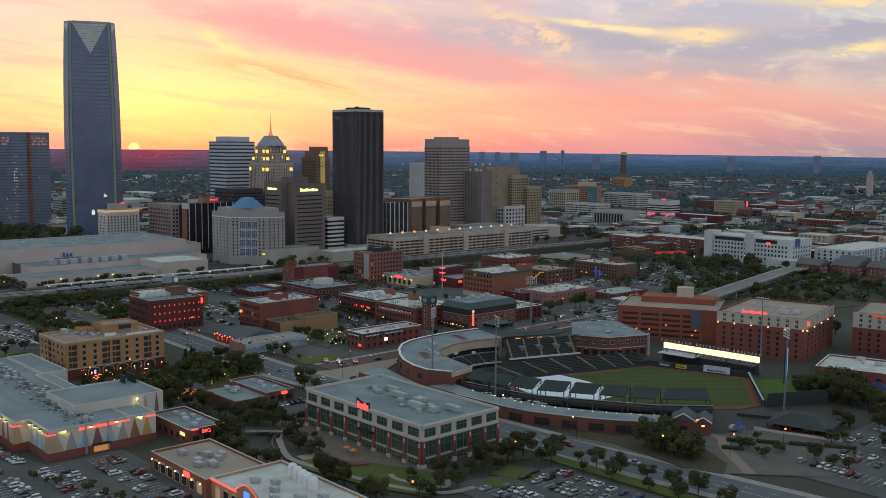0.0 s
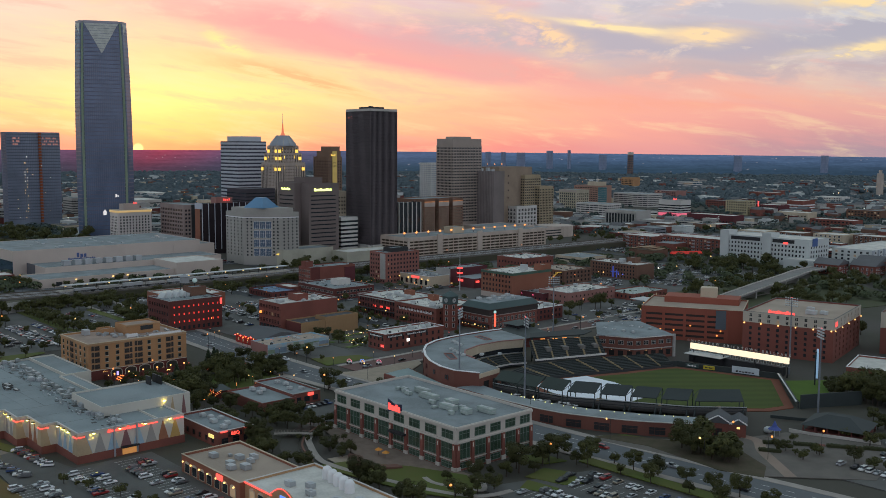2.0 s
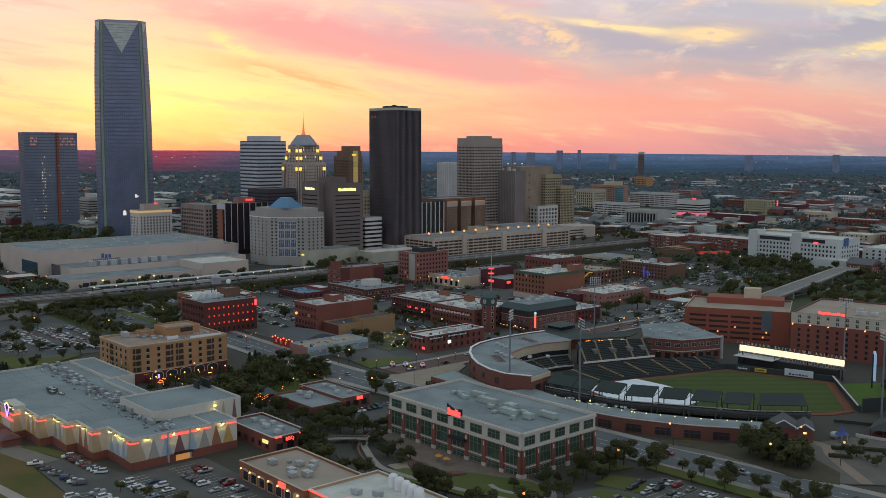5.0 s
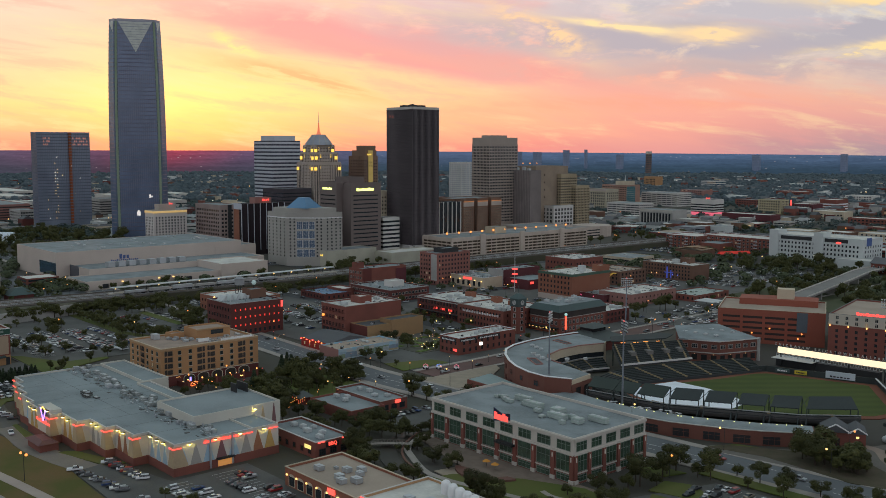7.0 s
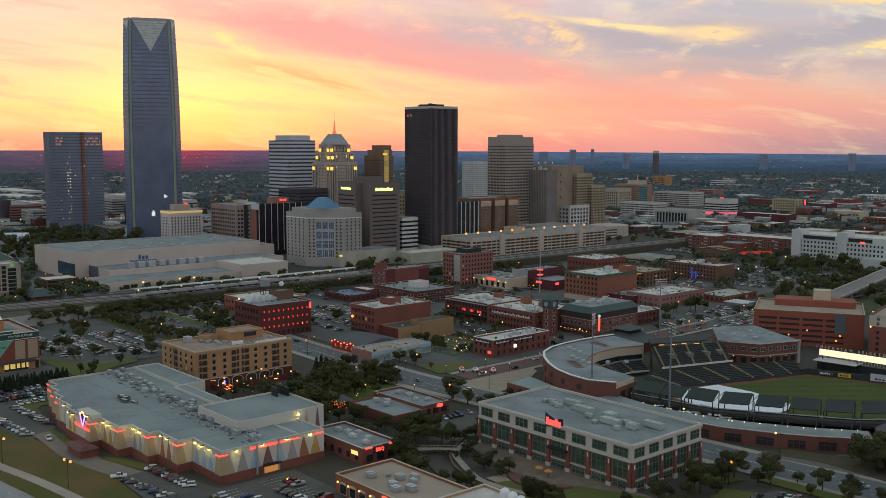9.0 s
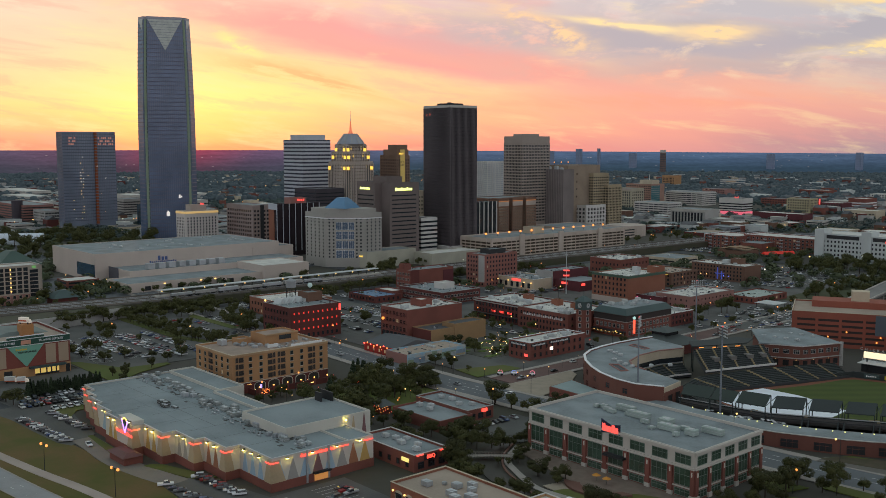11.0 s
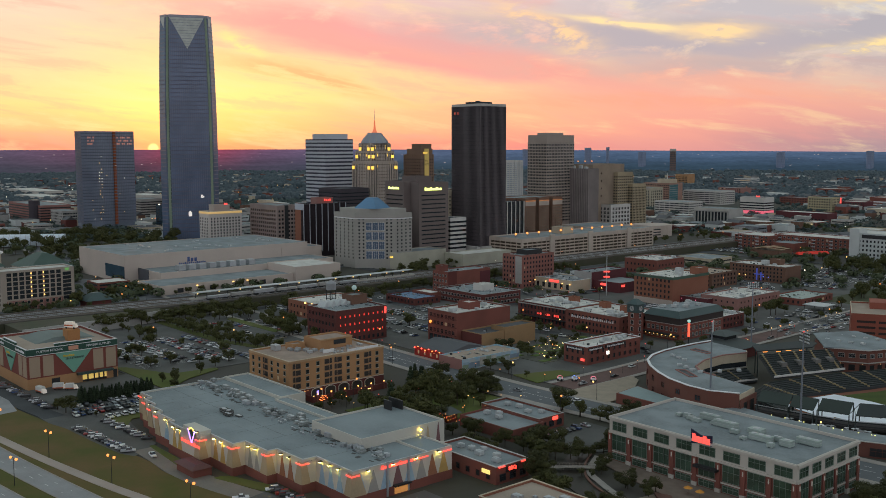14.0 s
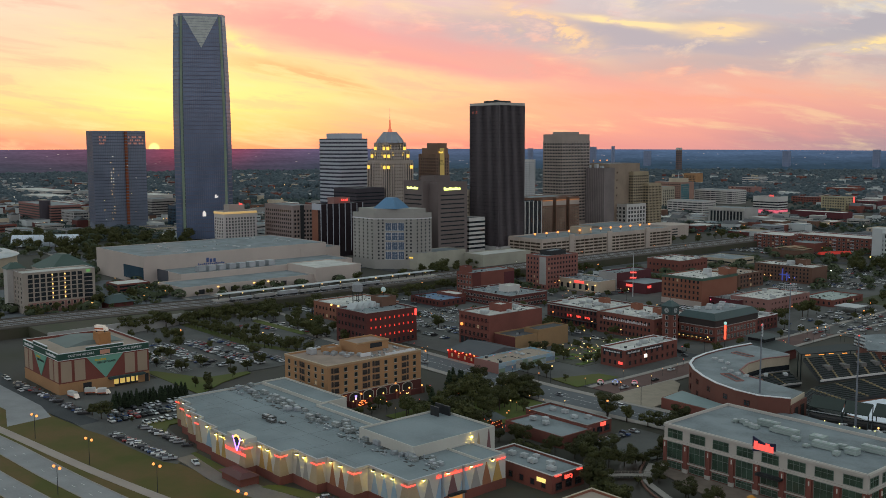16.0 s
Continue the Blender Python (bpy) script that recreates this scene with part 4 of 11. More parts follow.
tube_in(bm, 1.2, 49, 61, 6, r1=0.2)
part("spire", bm, PALE, b.ob, at=c2.off)
b = block("tanciv", "civic_building", "cream stone civic block with tall window bays", -1257, -1214, 1403, 1440, 38, mat("civic_cream_stone", (0.4, 0.36, 0.27), 0.9), ROOF_G)
b.windows("s", 8, floors(4, 32, 5), 2.6, 3.2, STUCCO_C)
b.windows("e", 6, floors(4, 32, 5), 2.6, 3.2, STUCCO_C)
b.band("s", 34, 38.2, CREAM_TILE, 0.6, "cornice")
for key, x0, x1, y0, y1, h in (("striplow", -1132, -1064, 1308, 1345, 22), ("paledeck", -1277, -1192, 1593, 1640, 26)):
    b = block(key, "parking_garage", "pale concrete parking deck with open levels", x0, x1, y0, y1, h, PALE, ROOF_G, z0=0)
    for s in "se":
        # dark bands on the solid wall stand in for shaded open levels
        b.bands(s, floors(2.4, h - 3, 3.8), 1.7, METAL_D, 0.15, "open_deck_front")
        b.fins(s, 7, 1.0, 0, h - 1, PALE, 0.3, "column_screen")
b = block("columnhall", "civic_building", "grey stone hall with tall dark bays", -963, -904, 1176, 1212, 24, CONC, ROOF_G, z0=0)
b.windows("s", 10, (4,), 3.4, 15, CONC)
b.band("s", 20.5, 24.1, CONC_L, 0.6, "cornice")
b = block("shop_green", "shop", "low shop with a pale green metal roof", -951, -924, 1251, 1275, 6.5, STUCCO_C, mat("pale_green_roof", (0.3, 0.36, 0.33), 0.6))
b.windows("s", 6, (1.2,), 2.4, 2.4, STUCCO_C, lit=0.3)
b = block("creamrow", "apartment_building", "five-storey cream brick block with square windows", -986, -942, 1544, 1570, 25, mat("cream_brick", (0.42, 0.36, 0.22), 0.9), ROOF_G)
b.windows("s", 9, floors(3, 21, 4.4), 2.4, 2.4, STUCCO_C)
b.windows("e", 5, floors(3, 21, 4.4), 2.4, 2.4, STUCCO_C)
b = block("maroonrow", "shop_row", "low maroon brick row with a red sign mast", -968, -921, 1615, 1650, 16, mat("maroon_brick", (0.11, 0.03, 0.035), 0.9), ROOF_W)
b.windows("s", 9, floors(2, 12, 4.6), 2.6, 2.4, BRICK_D)
b.band("s", 12, 22, RED, 0.5, "red_sign", 4, 6.5)
b = block("whitered", "shop_row", "white-framed brick shop row with wide windows", -941, -909, 1677, 1720, 22, BRICK, ROOF_W)
for s in "se":
    b.bands(s, floors(4, 17, 4.4), 2.0, TRIM_W, 0.3, "white_frame")
    b.windows(s, 6, floors(4, 17, 4.4), 3.4, 1.5, TRIM_W)
b = block("tanfar", "apartment_building", "tan brick apartment block among trees", -1769, -1728, 2248, 2280, 33, BRICK_T, ROOF_G)
b.windows("s", 8, floors(4, 28, 5), 3, 2.6, BRICK_T)
b = block("stcmed", "office_building", "low blue-glazed clinic with a lit top floor", -1633, -1575, 2326, 2360, 23, PALE, ROOF_G)
for s in "se":
    b.bands(s, floors(3, 18, 5), 2.4, GLASS_B, 0.2, "ribbon_glazing")
b.band("s", 17, 19, WARMWIN, 0.3, "lit_floor", 20, 50)
for i, (px, py, w_, d_, h_, m_) in enumerate(((-1130, 1700, 60, 30, 14, BRICK), (-1020, 1760, 50, 34, 12, CONC_L), (-860, 1500, 54, 30, 13, STUCCO_C), (-800, 1620, 60, 30, 15, BRICK_B), (-760, 1420, 70, 28, 11, BRICK), (-700, 1560, 50, 36, 14, CONC), (-1400, 1900, 60, 40, 18, BRICK_P), (-1250, 2060, 70, 40, 16, BRICK), (-1060, 2010, 60, 34, 15, PALE))):
    b = block("farrow%d" % i, "town_building", "flat-roofed %s row of the outer streets" % m_.name.replace("_", " "), px, px + w_, py, py + d_, h_, m_, ROOF_W if i % 3 else ROOF_G, group="outer town")
    b.windows("s", int(w_ / 6), floors(2, h_ - 3, 4.2), 3.2, 2.0, m_, lit=0.05)

for key, lab, x0, x1, y0, y1, h, m_, n_w in (("westdeck", "long brown brick parking deck beyond the park", -1750, -1605, 455, 500, 27, BRICK_P, 0), ("westgrey", "plain grey office cube beyond the park", -1600, -1552, 468, 490, 21, CONC, 9),
                                        ("weststrip", "grey strip-windowed office beyond the glass towers", -1626, -1586, 603, 640, 32, CONC, 0), ("westbehind", "dark glass office between the towers", -1440, -1406, 560, 590, 32, GLASS_B, 7)):
    b = block(key, "office_building" if n_w else "parking_garage", lab, x0, x1, y0, y1, h, m_, ROOF_G)
    for sd in "se":
        if n_w:
            b.windows(sd, n_w, floors(3, h - 4, 4.2), 2.2, 2.2, m_)
        else:
            # shade of the open levels is laid on as dark bands
            b.bands(sd, floors(2.4, h - 3, 3.9), 1.7, METAL_D, 0.15, "open_deck_front")
for key, x0, x1, y0, y1, h in (("shed", -2552, -2352, 703, 760, 14), ("shed", -2040, -1956, 776, 815, 18), ("shed", -2300, -2150, 640, 690, 12), ("shed", -1990, -1890, 560, 600, 13), ("shed", -2150, -2050, 960, 1000, 12), ("shed", -1860, -1780, 800, 850, 14)):
    b = block(key, "warehouse", "long pale-roofed industrial shed west of the centre", x0, x1, y0, y1, h, CONC_L, ROOF_W, group="industrial sheds")
    for sd in "se":
        b.bands(sd, [h * 0.45], 2.0, GLASS, 0.15, "window_banding")
bm = bmesh.new()
tube_in(bm, 8, -0.5, 34, 14)
tagged(new("round_tower", mesh_of("round_tower", bm, mat("dark_brown_wall", (0.06, 0.05, 0.06), 0.8))), "dark round stair tower beside the brown parking deck", "tower").matrix_world = pose(-1622, 452, 0)

# long parking garage beside the tracks
b = block("garage", "parking_garage", "long concrete parking garage with lamps on its top deck", -850, -803, 654, 867, 20, mat("garage_concrete", (0.5, 0.42, 0.36), 0.9), ROOF_G, z0=2, parapet=1.2)
for s in "se":
    L = b.length(s)
    # flat bands for open decks: shade painted dark, inner lamplight as faint emission
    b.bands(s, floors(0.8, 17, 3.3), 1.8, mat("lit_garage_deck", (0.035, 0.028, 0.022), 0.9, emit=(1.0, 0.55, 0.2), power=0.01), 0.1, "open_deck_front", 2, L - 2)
    b.fins(s, int(L / 7), 0.6, 0, 19, mat("garage_concrete", (0.5, 0.42, 0.36), 0.9), 0.35, "column_screen")
for u in (40, 100, 165):
    b.band("e", 0, 22, mat("garage_concrete", (0.5, 0.42, 0.36), 0.9), 1.5, "stair_shaft", u, u + 7)
b.windows("e", 24, (12.0,), 0.4, 0.5, METAL_D, AMBER, name="deck_lamp")
for i in range(12):
    bm = bmesh.new()
    tube_in(bm, 0.18, 0, 3.6, 6)
    pole = part("deck_lamp_pole", bm, METAL_D, b.ob, at=b.off + Vector((4, -96 + i * 17, 19)))
    bm = bmesh.new()
    ball_in(bm, 1.3, 0, 0, 3.9)
    part("lamp_globe", bm, lamp_mat("sodium_deck_lamp", (1.0, 0.31, 0.04), 1.9), pole)
Block("", "", -838, -822, 735, 752, 26, STUCCO_C, ROOF_G, z0=2, owner=b)
b = block("ramp", "parking_garage", "curved concrete garage ramp", -912, -868, 930, 980, 13, mat("garage_concrete", (0.5, 0.42, 0.36), 0.9), ROOF_G, z0=1)
bm = bmesh.new()
tube_in(bm, 25, -1, 13, 20)
part("rounded_end", bm, mat("garage_concrete", (0.5, 0.42, 0.36), 0.9), b.ob, at=b.off + Vector((0, 25, 0)))
# ramp levels: shade put on as dark bands over solid wall
b.bands("e", floors(1, 10, 3.4), 1.5, METAL_D, 0.1, "open_deck_front")
b = block("garage2", "parking_garage", "low concrete parking deck behind the garage", -940, -880, 860, 930, 15, mat("garage_concrete", (0.5, 0.42, 0.36), 0.9), ROOF_G, z0=2)

# convention hall
b = block("long_hall", "convention_center", "long convention hall with pale walls and a grey membrane roof", -1012, -911, 288, 470, 23.5, CONC_P, ROOF_G, z0=0, parapet=0.5)
c1 = Block("", "", -911, -868, 300, 470, 12, CONC_P, ROOF_G, owner=b)
c2 = Block("", "", -868, -826, 280, 400, 7.5, CONC_P, ROOF_G, owner=b)
c3 = Block("", "", -868, -822, 400, 446, 13, CONC_P, ROOF_W, owner=b)
c4 = Block("", "", -952, -910.4, 441, 486, 19, CONC_P, ROOF_G, owner=b)
b.band("s", 3, 14, GLASS_B, 0.3, "glass_front", 60, 100)
c1.band("s", 2, 12.4, mat("smoked_glass", (0.08, 0.09, 0.11), 0.25), 0.4, "glass_box", 0, 20)
for i in range(8):
    part("chiller", hvac_mesh(7, 6, 4.5, METAL), None, b.ob, at=c1.off + Vector((10, -62 + i * 9.5, 11.2)))
for i in range(26):
    x, y = random.uniform(-45, 45), random.uniform(-60, 80)
    part("skylight", hvac_mesh(3.2, 2.6, 1.0, METAL_W), None, b.ob, at=b.off + Vector((x, y, 22.9)))
for u in (14, 42, 64, 88, 102):
    c2.band("e", 1, 4.5, METAL_D, 0.2, "loading_door", u, u + 5)
for u in (30, 62, 75):
    c2.band("e", 5, 5.9, WARM, 0.3, "wall_lamp", u, u + 1.6)
bars(3, 10, 4.2, mat("blue_sign", (0.06, 0.1, 0.25), 0.5), b.ob, b.face("e", 62, 14), "wall_sign")
bars(14, 26, 1.6, mat("blue_sign", (0.06, 0.1, 0.25), 0.5), b.ob, b.face("e", 62, 11.2 + 1), "wall_sign")

b = block("theatrebox", "event_hall", "plain cream windowless hall beside the tracks", -858, -832, 518, 578, 15.5, mat("greenish_hall_stucco", (0.4, 0.385, 0.31), 0.9), ROOF_G, z0=0)
c2 = Block("", "", -832, -805, 576, 640, 12, mat("greenish_hall_stucco", (0.4, 0.385, 0.31), 0.9), ROOF_W, owner=b)
bars(4, 7, 1.8, FLOOD, b.ob, b.face("s", 16, 10), "lit_sign")

# ---------------------------------------------------------------- warehouse district
def warehouse(key, label, x0, x1, y0, y1, h, wall, roof, rows, ns, ne, win=(1.5, 2.0), frame_m=None, glass_m=None, style="plain", coping=None, lit=0.012, name="brick_building", category="building", z_first=1.4):
    b = block(key, name, label, x0, x1, y0, y1, h, wall, roof, category=category, group="brick warehouses", coping=coping)
    step = (h - 1.5) / rows
    zs = [z_first + step * i for i in range(rows)]
    if ns:
        b.windows("s", ns, zs, *win, frame_m or wall, glass_m, style, lit=lit)
    if ne:
        b.windows("e", ne, zs, *win, frame_m or wall, glass_m, style, lit=lit)
    roof_clutter(b, key)
    return b


def roof_clutter(b, key):
    """Hatches, vents, pipe runs, skylights and bitumen patches strewn over a flat roof."""
    r = random.Random(key)
    top = b.h - 0.78
    w, d = b.w / 2 - 1.4, b.d / 2 - 1.4
    bm = bmesh.new()
    for k in range(max(8, int(b.w * b.d / 60))):
        x, y, kind_ = r.uniform(-w, w), r.uniform(-d, d), r.random()
        if kind_ < 0.35:
            box_in(bm, x - r.uniform(0.3, 0.9), x + 0.4, y - r.uniform(0.3, 0.9), y + 0.4, top, top + r.uniform(0.4, 1.1), r.choice((0, 0, 1)))
        elif kind_ < 0.6:
            tube_in(bm, 0.22, top, top + r.uniform(0.6, 1.3), 6, x, y, mi=r.choice((0, 1)))
        elif kind_ < 0.75:
            L_ = r.uniform(2, min(7, b.w * 0.3))
            box_in(bm, max(-w, x - L_ / 2), min(w, x + L_ / 2), y, y + 0.22, top, top + 0.3, 1)
        elif kind_ < 0.9:
            box_in(bm, x - r.uniform(0.6, 1.6), x + 0.6, y - r.uniform(0.6, 1.6), y + 0.6, top, top + 0.03, 2)
        else:
            box_in(bm, x - 0.6, x + 0.6, y - 0.9, y + 0.9, top, top + 0.3, 3)
    for k in range(1, int(b.w / 7)):
        x = -b.w / 2 + k * 7
        box_in(bm, x - 0.06, x + 0.06, -d, d, top, top + 0.02, 2)
    part("roof_clutter", bm, [METAL, METAL_D, mat("bitumen_patch", (0.09, 0.09, 0.09), 0.85), GLASS], b.ob, at=b.off, kind="stuff")


def roof_kit(b, n, seed, big=2.6):
    r = random.Random(seed)
    for i in range(n):
        w, d, h = r.choice(((2.4, 1.8, 1.5), (3.2, 2.2, 1.8), (1.6, 1.6, 1.2), (4.2, 2.2, 1.9)))
        b.hvac([(r.uniform(3, b.w - 3), r.uniform(3, b.d - 3), w, d, h)])
    bm = bmesh.new()
    for i in range(n):
        tube_in(bm, 0.2, 0, 1.4, 6, r.uniform(-b.w * 0.45, b.w * 0.45), r.uniform(-b.d * 0.45, b.d * 0.45))
    part("vent_piping", bm, METAL, b.ob, at=b.off + Vector((0, 0, b.h - 0.8)), kind="stuff")


DULL_TRIM = mat("dull_cream_trim", (0.36, 0.34, 0.31), 0.8, var=0.2)
RED_WIN = mat("red_lit_window", (0.3, 0.05, 0.04), emit=(1.0, 0.04, 0.025), power=1.1)
b = warehouse("hid", "dark brick warehouse with red-lit windows and skylights", -611, -581, 274, 311, 20, BRICK_D, ROOF_G, 4, 8, 0, (1.5, 2.0), coping=CONC)
b.windows("e", 10, (5.8, 10.6, 15.4), 0.75, 1.2, BRICK_D, RED_WIN, name="red_lit_window")
b.windows("e", 10, (1.2,), 1.6, 2.2, BRICK_D)
for i in range(6):
    bm = bmesh.new()
    prism_in(bm, [(-1.6, -4), (1.6, -4), (1.6, 4), (-1.6, 4)], 0, 3.2, 0, [(0.9, -4), (1.6, -4), (1.6, 4), (0.9, 4)])
    part("sawtooth_skylight", bm, METAL_W, b.ob, at=pose(-8 + 0, -12 + i * 4.4, 19.2, 0, 0, 90))
ph = Block("", "", -609, -598, 298, 309, 25, BRICK_B, ROOF_G, owner=b)
bm = bmesh.new()
tube_in(bm, 0.35, 25, 27.5, 6)
part("globe_post", bm, METAL_D, b.ob, at=ph.off)
bm = bmesh.new()
ball_in(bm, 1.6, 0, 0, 28.6, sub=2)
part("roof_globe", bm, mat("pale_globe", (0.4, 0.5, 0.5), 0.4, emit=(0.7, 1.0, 0.9), power=0.12), b.ob, at=ph.off)
bars(1, 2.2, 4.0, RED, b.ob, b.face("e", 36.5, 15), "neon_sign")

b = warehouse("wtb", "orange brick warehouse below a rooftop water tank", -690, -650, 310, 352, 11, BRICK_O, ROOF_W, 2, 9, 9, coping=CONC)
bm = bmesh.new()
for x in (-2.2, 2.2):
    for y in (-2.2, 2.2):
        box_in(bm, x - 0.2, x + 0.2, y - 0.2, y + 0.2, 10.4, 19)
for z in (13, 16):
    box_in(bm, -2.3, 2.3, -2.3, -2.1, z, z + 0.25)
    box_in(bm, 2.1, 2.3, -2.3, 2.3, z, z + 0.25)
part("tank_frame", bm, METAL_D, b.ob, at=(10, -6, 0))
bm = bmesh.new()
tube_in(bm, 3.4, 19, 23.5, 14)
tube_in(bm, 3.7, 23.5, 25.6, 14, r1=0.2)
part("water_tank", bm, mat("dull_tank_metal", (0.3, 0.31, 0.32), 0.6), b.ob, at=(10, -6, 0))
for u in (6, 14):
    bm = bmesh.new()
    ball_in(bm, 0.8, 0, -0.6, 0)
    part("yellow_lamp", bm, WARM, b.ob, at=b.face("s", 16 + u, 10.6))

b = warehouse("bt", "three-storey red brick warehouse with a white roof", -559, -533.5, 325.5, 369, 19, BRICK, ROOF_W, 4, 7, 0, (1.9, 2.3), style="cross", coping=CONC)
for s in ("s",):
    b.bands(s, [5.2, 10, 14.8], 0.5, BRICK_D, 0.15)
    b.band(s, 0.3, 4.4, GLASS, 0.3, "shopfront", 1.5, 24)
    b.fins(s, 6, 0.6, 0, 4.6, BRICK_D, 0.45, "shopfront_pier", 1.5, 24)
Block("", "", -552, -542, 343, 352, 22.5, BRICK, ROOF_W, owner=b)
roof_kit(b, 5, 3)
bm = bmesh.new()
ball_in(bm, 1.0, 0, -0.8, 0)
part("corner_lamp", bm, AMBER, b.ob, at=b.face("s", 3, 11.5))
b = warehouse("annex", "low yellow stucco annex with a dark roof", -533, -516, 329, 372, 9, STUCCO_Y, ROOF_D, 1, 5, 0, (1.6, 2.0))
b.band("s", 0, 8.6, BRICK_D, 0.2, "brick_front")
Block("", "", -527, -515.6, 347, 372.4, 10.8, STUCCO_Y, ROOF_D, owner=b)
b.band("e", 3.6, 6.0, mat("pale_blue_sign", (0.4, 0.48, 0.55), 0.6), 0.2, "sign_board", 29, 37)
MURAL = mat("painted_mural", (0.22, 0.4, 0.52), 0.85, alt=(0.5, 0.34, 0.2), coarse=0.2, fine=0.7, var=0.5)
b = warehouse("mural", "low building with a painted mural along its side wall", -503, -485, 286, 328, 5.6, MURAL, ROOF_T, 1, 0, 0)
b.band("s", 0, 5.7, BRICK_P, 0.25, "painted_front")
b.windows("s", 5, (0.9,), 1.1, 1.6, BRICK_P)
for x in (5, 9):
    b.hvac([(x, 26, 2.4, 2.0, 0.9)], METAL_W)
MURAL_TONES = [mat("mural_" + n, c, 0.85, var=0.4, coarse=0.35) for n, c in (("ochre", (0.38, 0.31, 0.19)), ("sky", (0.28, 0.38, 0.44)), ("mist", (0.34, 0.38, 0.38)), ("cream", (0.42, 0.4, 0.35)), ("slate", (0.2, 0.26, 0.32)), ("leaf", (0.2, 0.26, 0.18)))]
rm = random.Random(21)
for sd in "es":
    u = 0.3
    while u < b.length(sd) - 3:
        w_ = min(rm.uniform(3.5, 8.0), b.length(sd) - 0.3 - u)
        z_ = rm.uniform(1.2, 3.2)
        b.band(sd, 0.4, z_, rm.choice(MURAL_TONES), 0.04, "mural_panel", u, u + w_)
        b.band(sd, z_, rm.uniform(z_ + 0.8, 5.2), rm.choice(MURAL_TONES), 0.05, "mural_panel", u + 0.2, u + w_)
        u += w_

b = warehouse("redcafe", "bright red cafe shed with strings of red lights", -531, -503, 292, 322, 5, mat("red_paint", (0.3, 0.025, 0.018), 0.7), ROOF_D, 1, 5, 0, (1.4, 1.8), glass_m=WARMWIN)
bm = bmesh.new()
prism_in(bm, [(-14, -15), (14, -15), (14, 15), (-14, 15)], 5, 8.2, 0, [(-14, -0.2), (14, -0.2), (14, 0.2), (-14, 0.2)])
part("gable_roof", bm, ROOF_D, b.ob)
for u in range(1, 27, 3):
    bm = bmesh.new()
    ball_in(bm, 0.45, 0, -0.8, 0)
    part("string_light", bm, lamp_mat("red_string_lamp", (1.0, 0.06, 0.03), 5) if u % 2 else AMBER, b.ob, at=b.face("s", u, 4.2 + (u % 5) * 0.3))
    bm = bmesh.new()
    ball_in(bm, 0.35, 0, -0.7, 0)
    part("string_light", bm, MATS["red_string_lamp"], b.ob, at=b.face("e", u, 3.4 + (u % 4) * 0.4))

b = warehouse("bp", "two-storey red brick restaurant with a white roof and name boards", -466, -450, 343, 388, 9.7, BRICK, ROOF_W, 2, 4, 9, (1.5, 2.2), style="arch", coping=TRIM_W)
for s, u0, u1 in (("s", 1.5, 14), ("e", 1, 13), ("e", 15, 32)):
    b.band(s, 7.4, 9.0, METAL_D, 0.25, "name_board", u0, u1)
    bars(10, (u1 - u0) * 0.85, 0.9, TRIM_W, b.ob, b.face(s, (u0 + u1) / 2, 7.7) @ pose(0, -0.25, 0), "name_bars", 0.35)
b.band("s", 2.0, 3.4, RED, 0.3, "neon_sign", 12, 14.5)
b.band("e", 3.8, 5.6, WHITEL, 0.5, "lit_sign", 16, 18)
roof_kit(b, 6, 5)

b = warehouse("mj", "long dark brick warehouse with a white roof and cornice", -571, -527, 414, 452, 13, BRICK_D, ROOF_W, 3, 13, 0, (1.5, 2.2), style="plain", coping=CONC)
b.bands("s", [11.6], 0.6, CONC, 0.35, "dentil_cornice")
b.bands("s", [4.2], 0.4, METAL_D, 2.6, "balcony")
b.windows("s", 3, (6.0,), 4.2, 1.4, METAL_D, RED, u0=16, u1=38, name="neon_sign")
roof_kit(b, 8, 8)
c2 = warehouse("mj2", "long red brick warehouse with painted wall lettering", -527, -484, 412, 452, 13, BRICK, ROOF_W, 3, 14, 9, (1.3, 1.9), coping=CONC)
bars(22, 34, 1.5, TRIM_W, c2.ob, c2.face("s", 22, 8.6), "wall_lettering", 0.4)
roof_kit(c2, 8, 9)
for x, y in ((-548, 438), (-520, 436), (-500, 432)):
    Block("", "", x, x + 6, y, y + 5, 16, BRICK_O, ROOF_W, owner=b)

# clock tower and the corner building with the slate mansard
t = thing("clock_tower", "brick clock tower with white dials on four sides", "tower", (-476, 417, 0))
bm = bmesh.new()
box_in(bm, -3.2, 3.2, -3.2, 3.2, -0.5, 17)
part("shaft", bm, BRICK, t)
bm = bmesh.new()
box_in(bm, -3.6, 3.6, -3.6, 3.6, 17, 22)
part("clock_stage", bm, METAL_G, t)
for k in range(4):
    bm = bmesh.new()
    tube_in(bm, 1.5, 0, 0.2, 16)
    dial = part("clock_dial", bm, mat("grey_dial", (0.36, 0.38, 0.38), 0.5), t, at=pose(0, 0, 0, 0, 0, 90 * k) @ pose(0, -3.6, 19.5, 90))
    for a, l in ((20, 1.5), (250, 1.1)):
        bm = bmesh.new()
        box_in(bm, -0.12, 0.12, 0, l, 0.2, 0.26)
        part("pointer", bm, METAL_D, dial, at=pose(0, 0, 0, 0, 0, a))
bm = bmesh.new()
hip_in(bm, -4.2, 4.2, -4.2, 4.2, 22, 25, 3.4)
tube_in(bm, 0.12, 25, 30, 6)
part("tower_roof", bm, METAL_G, t)
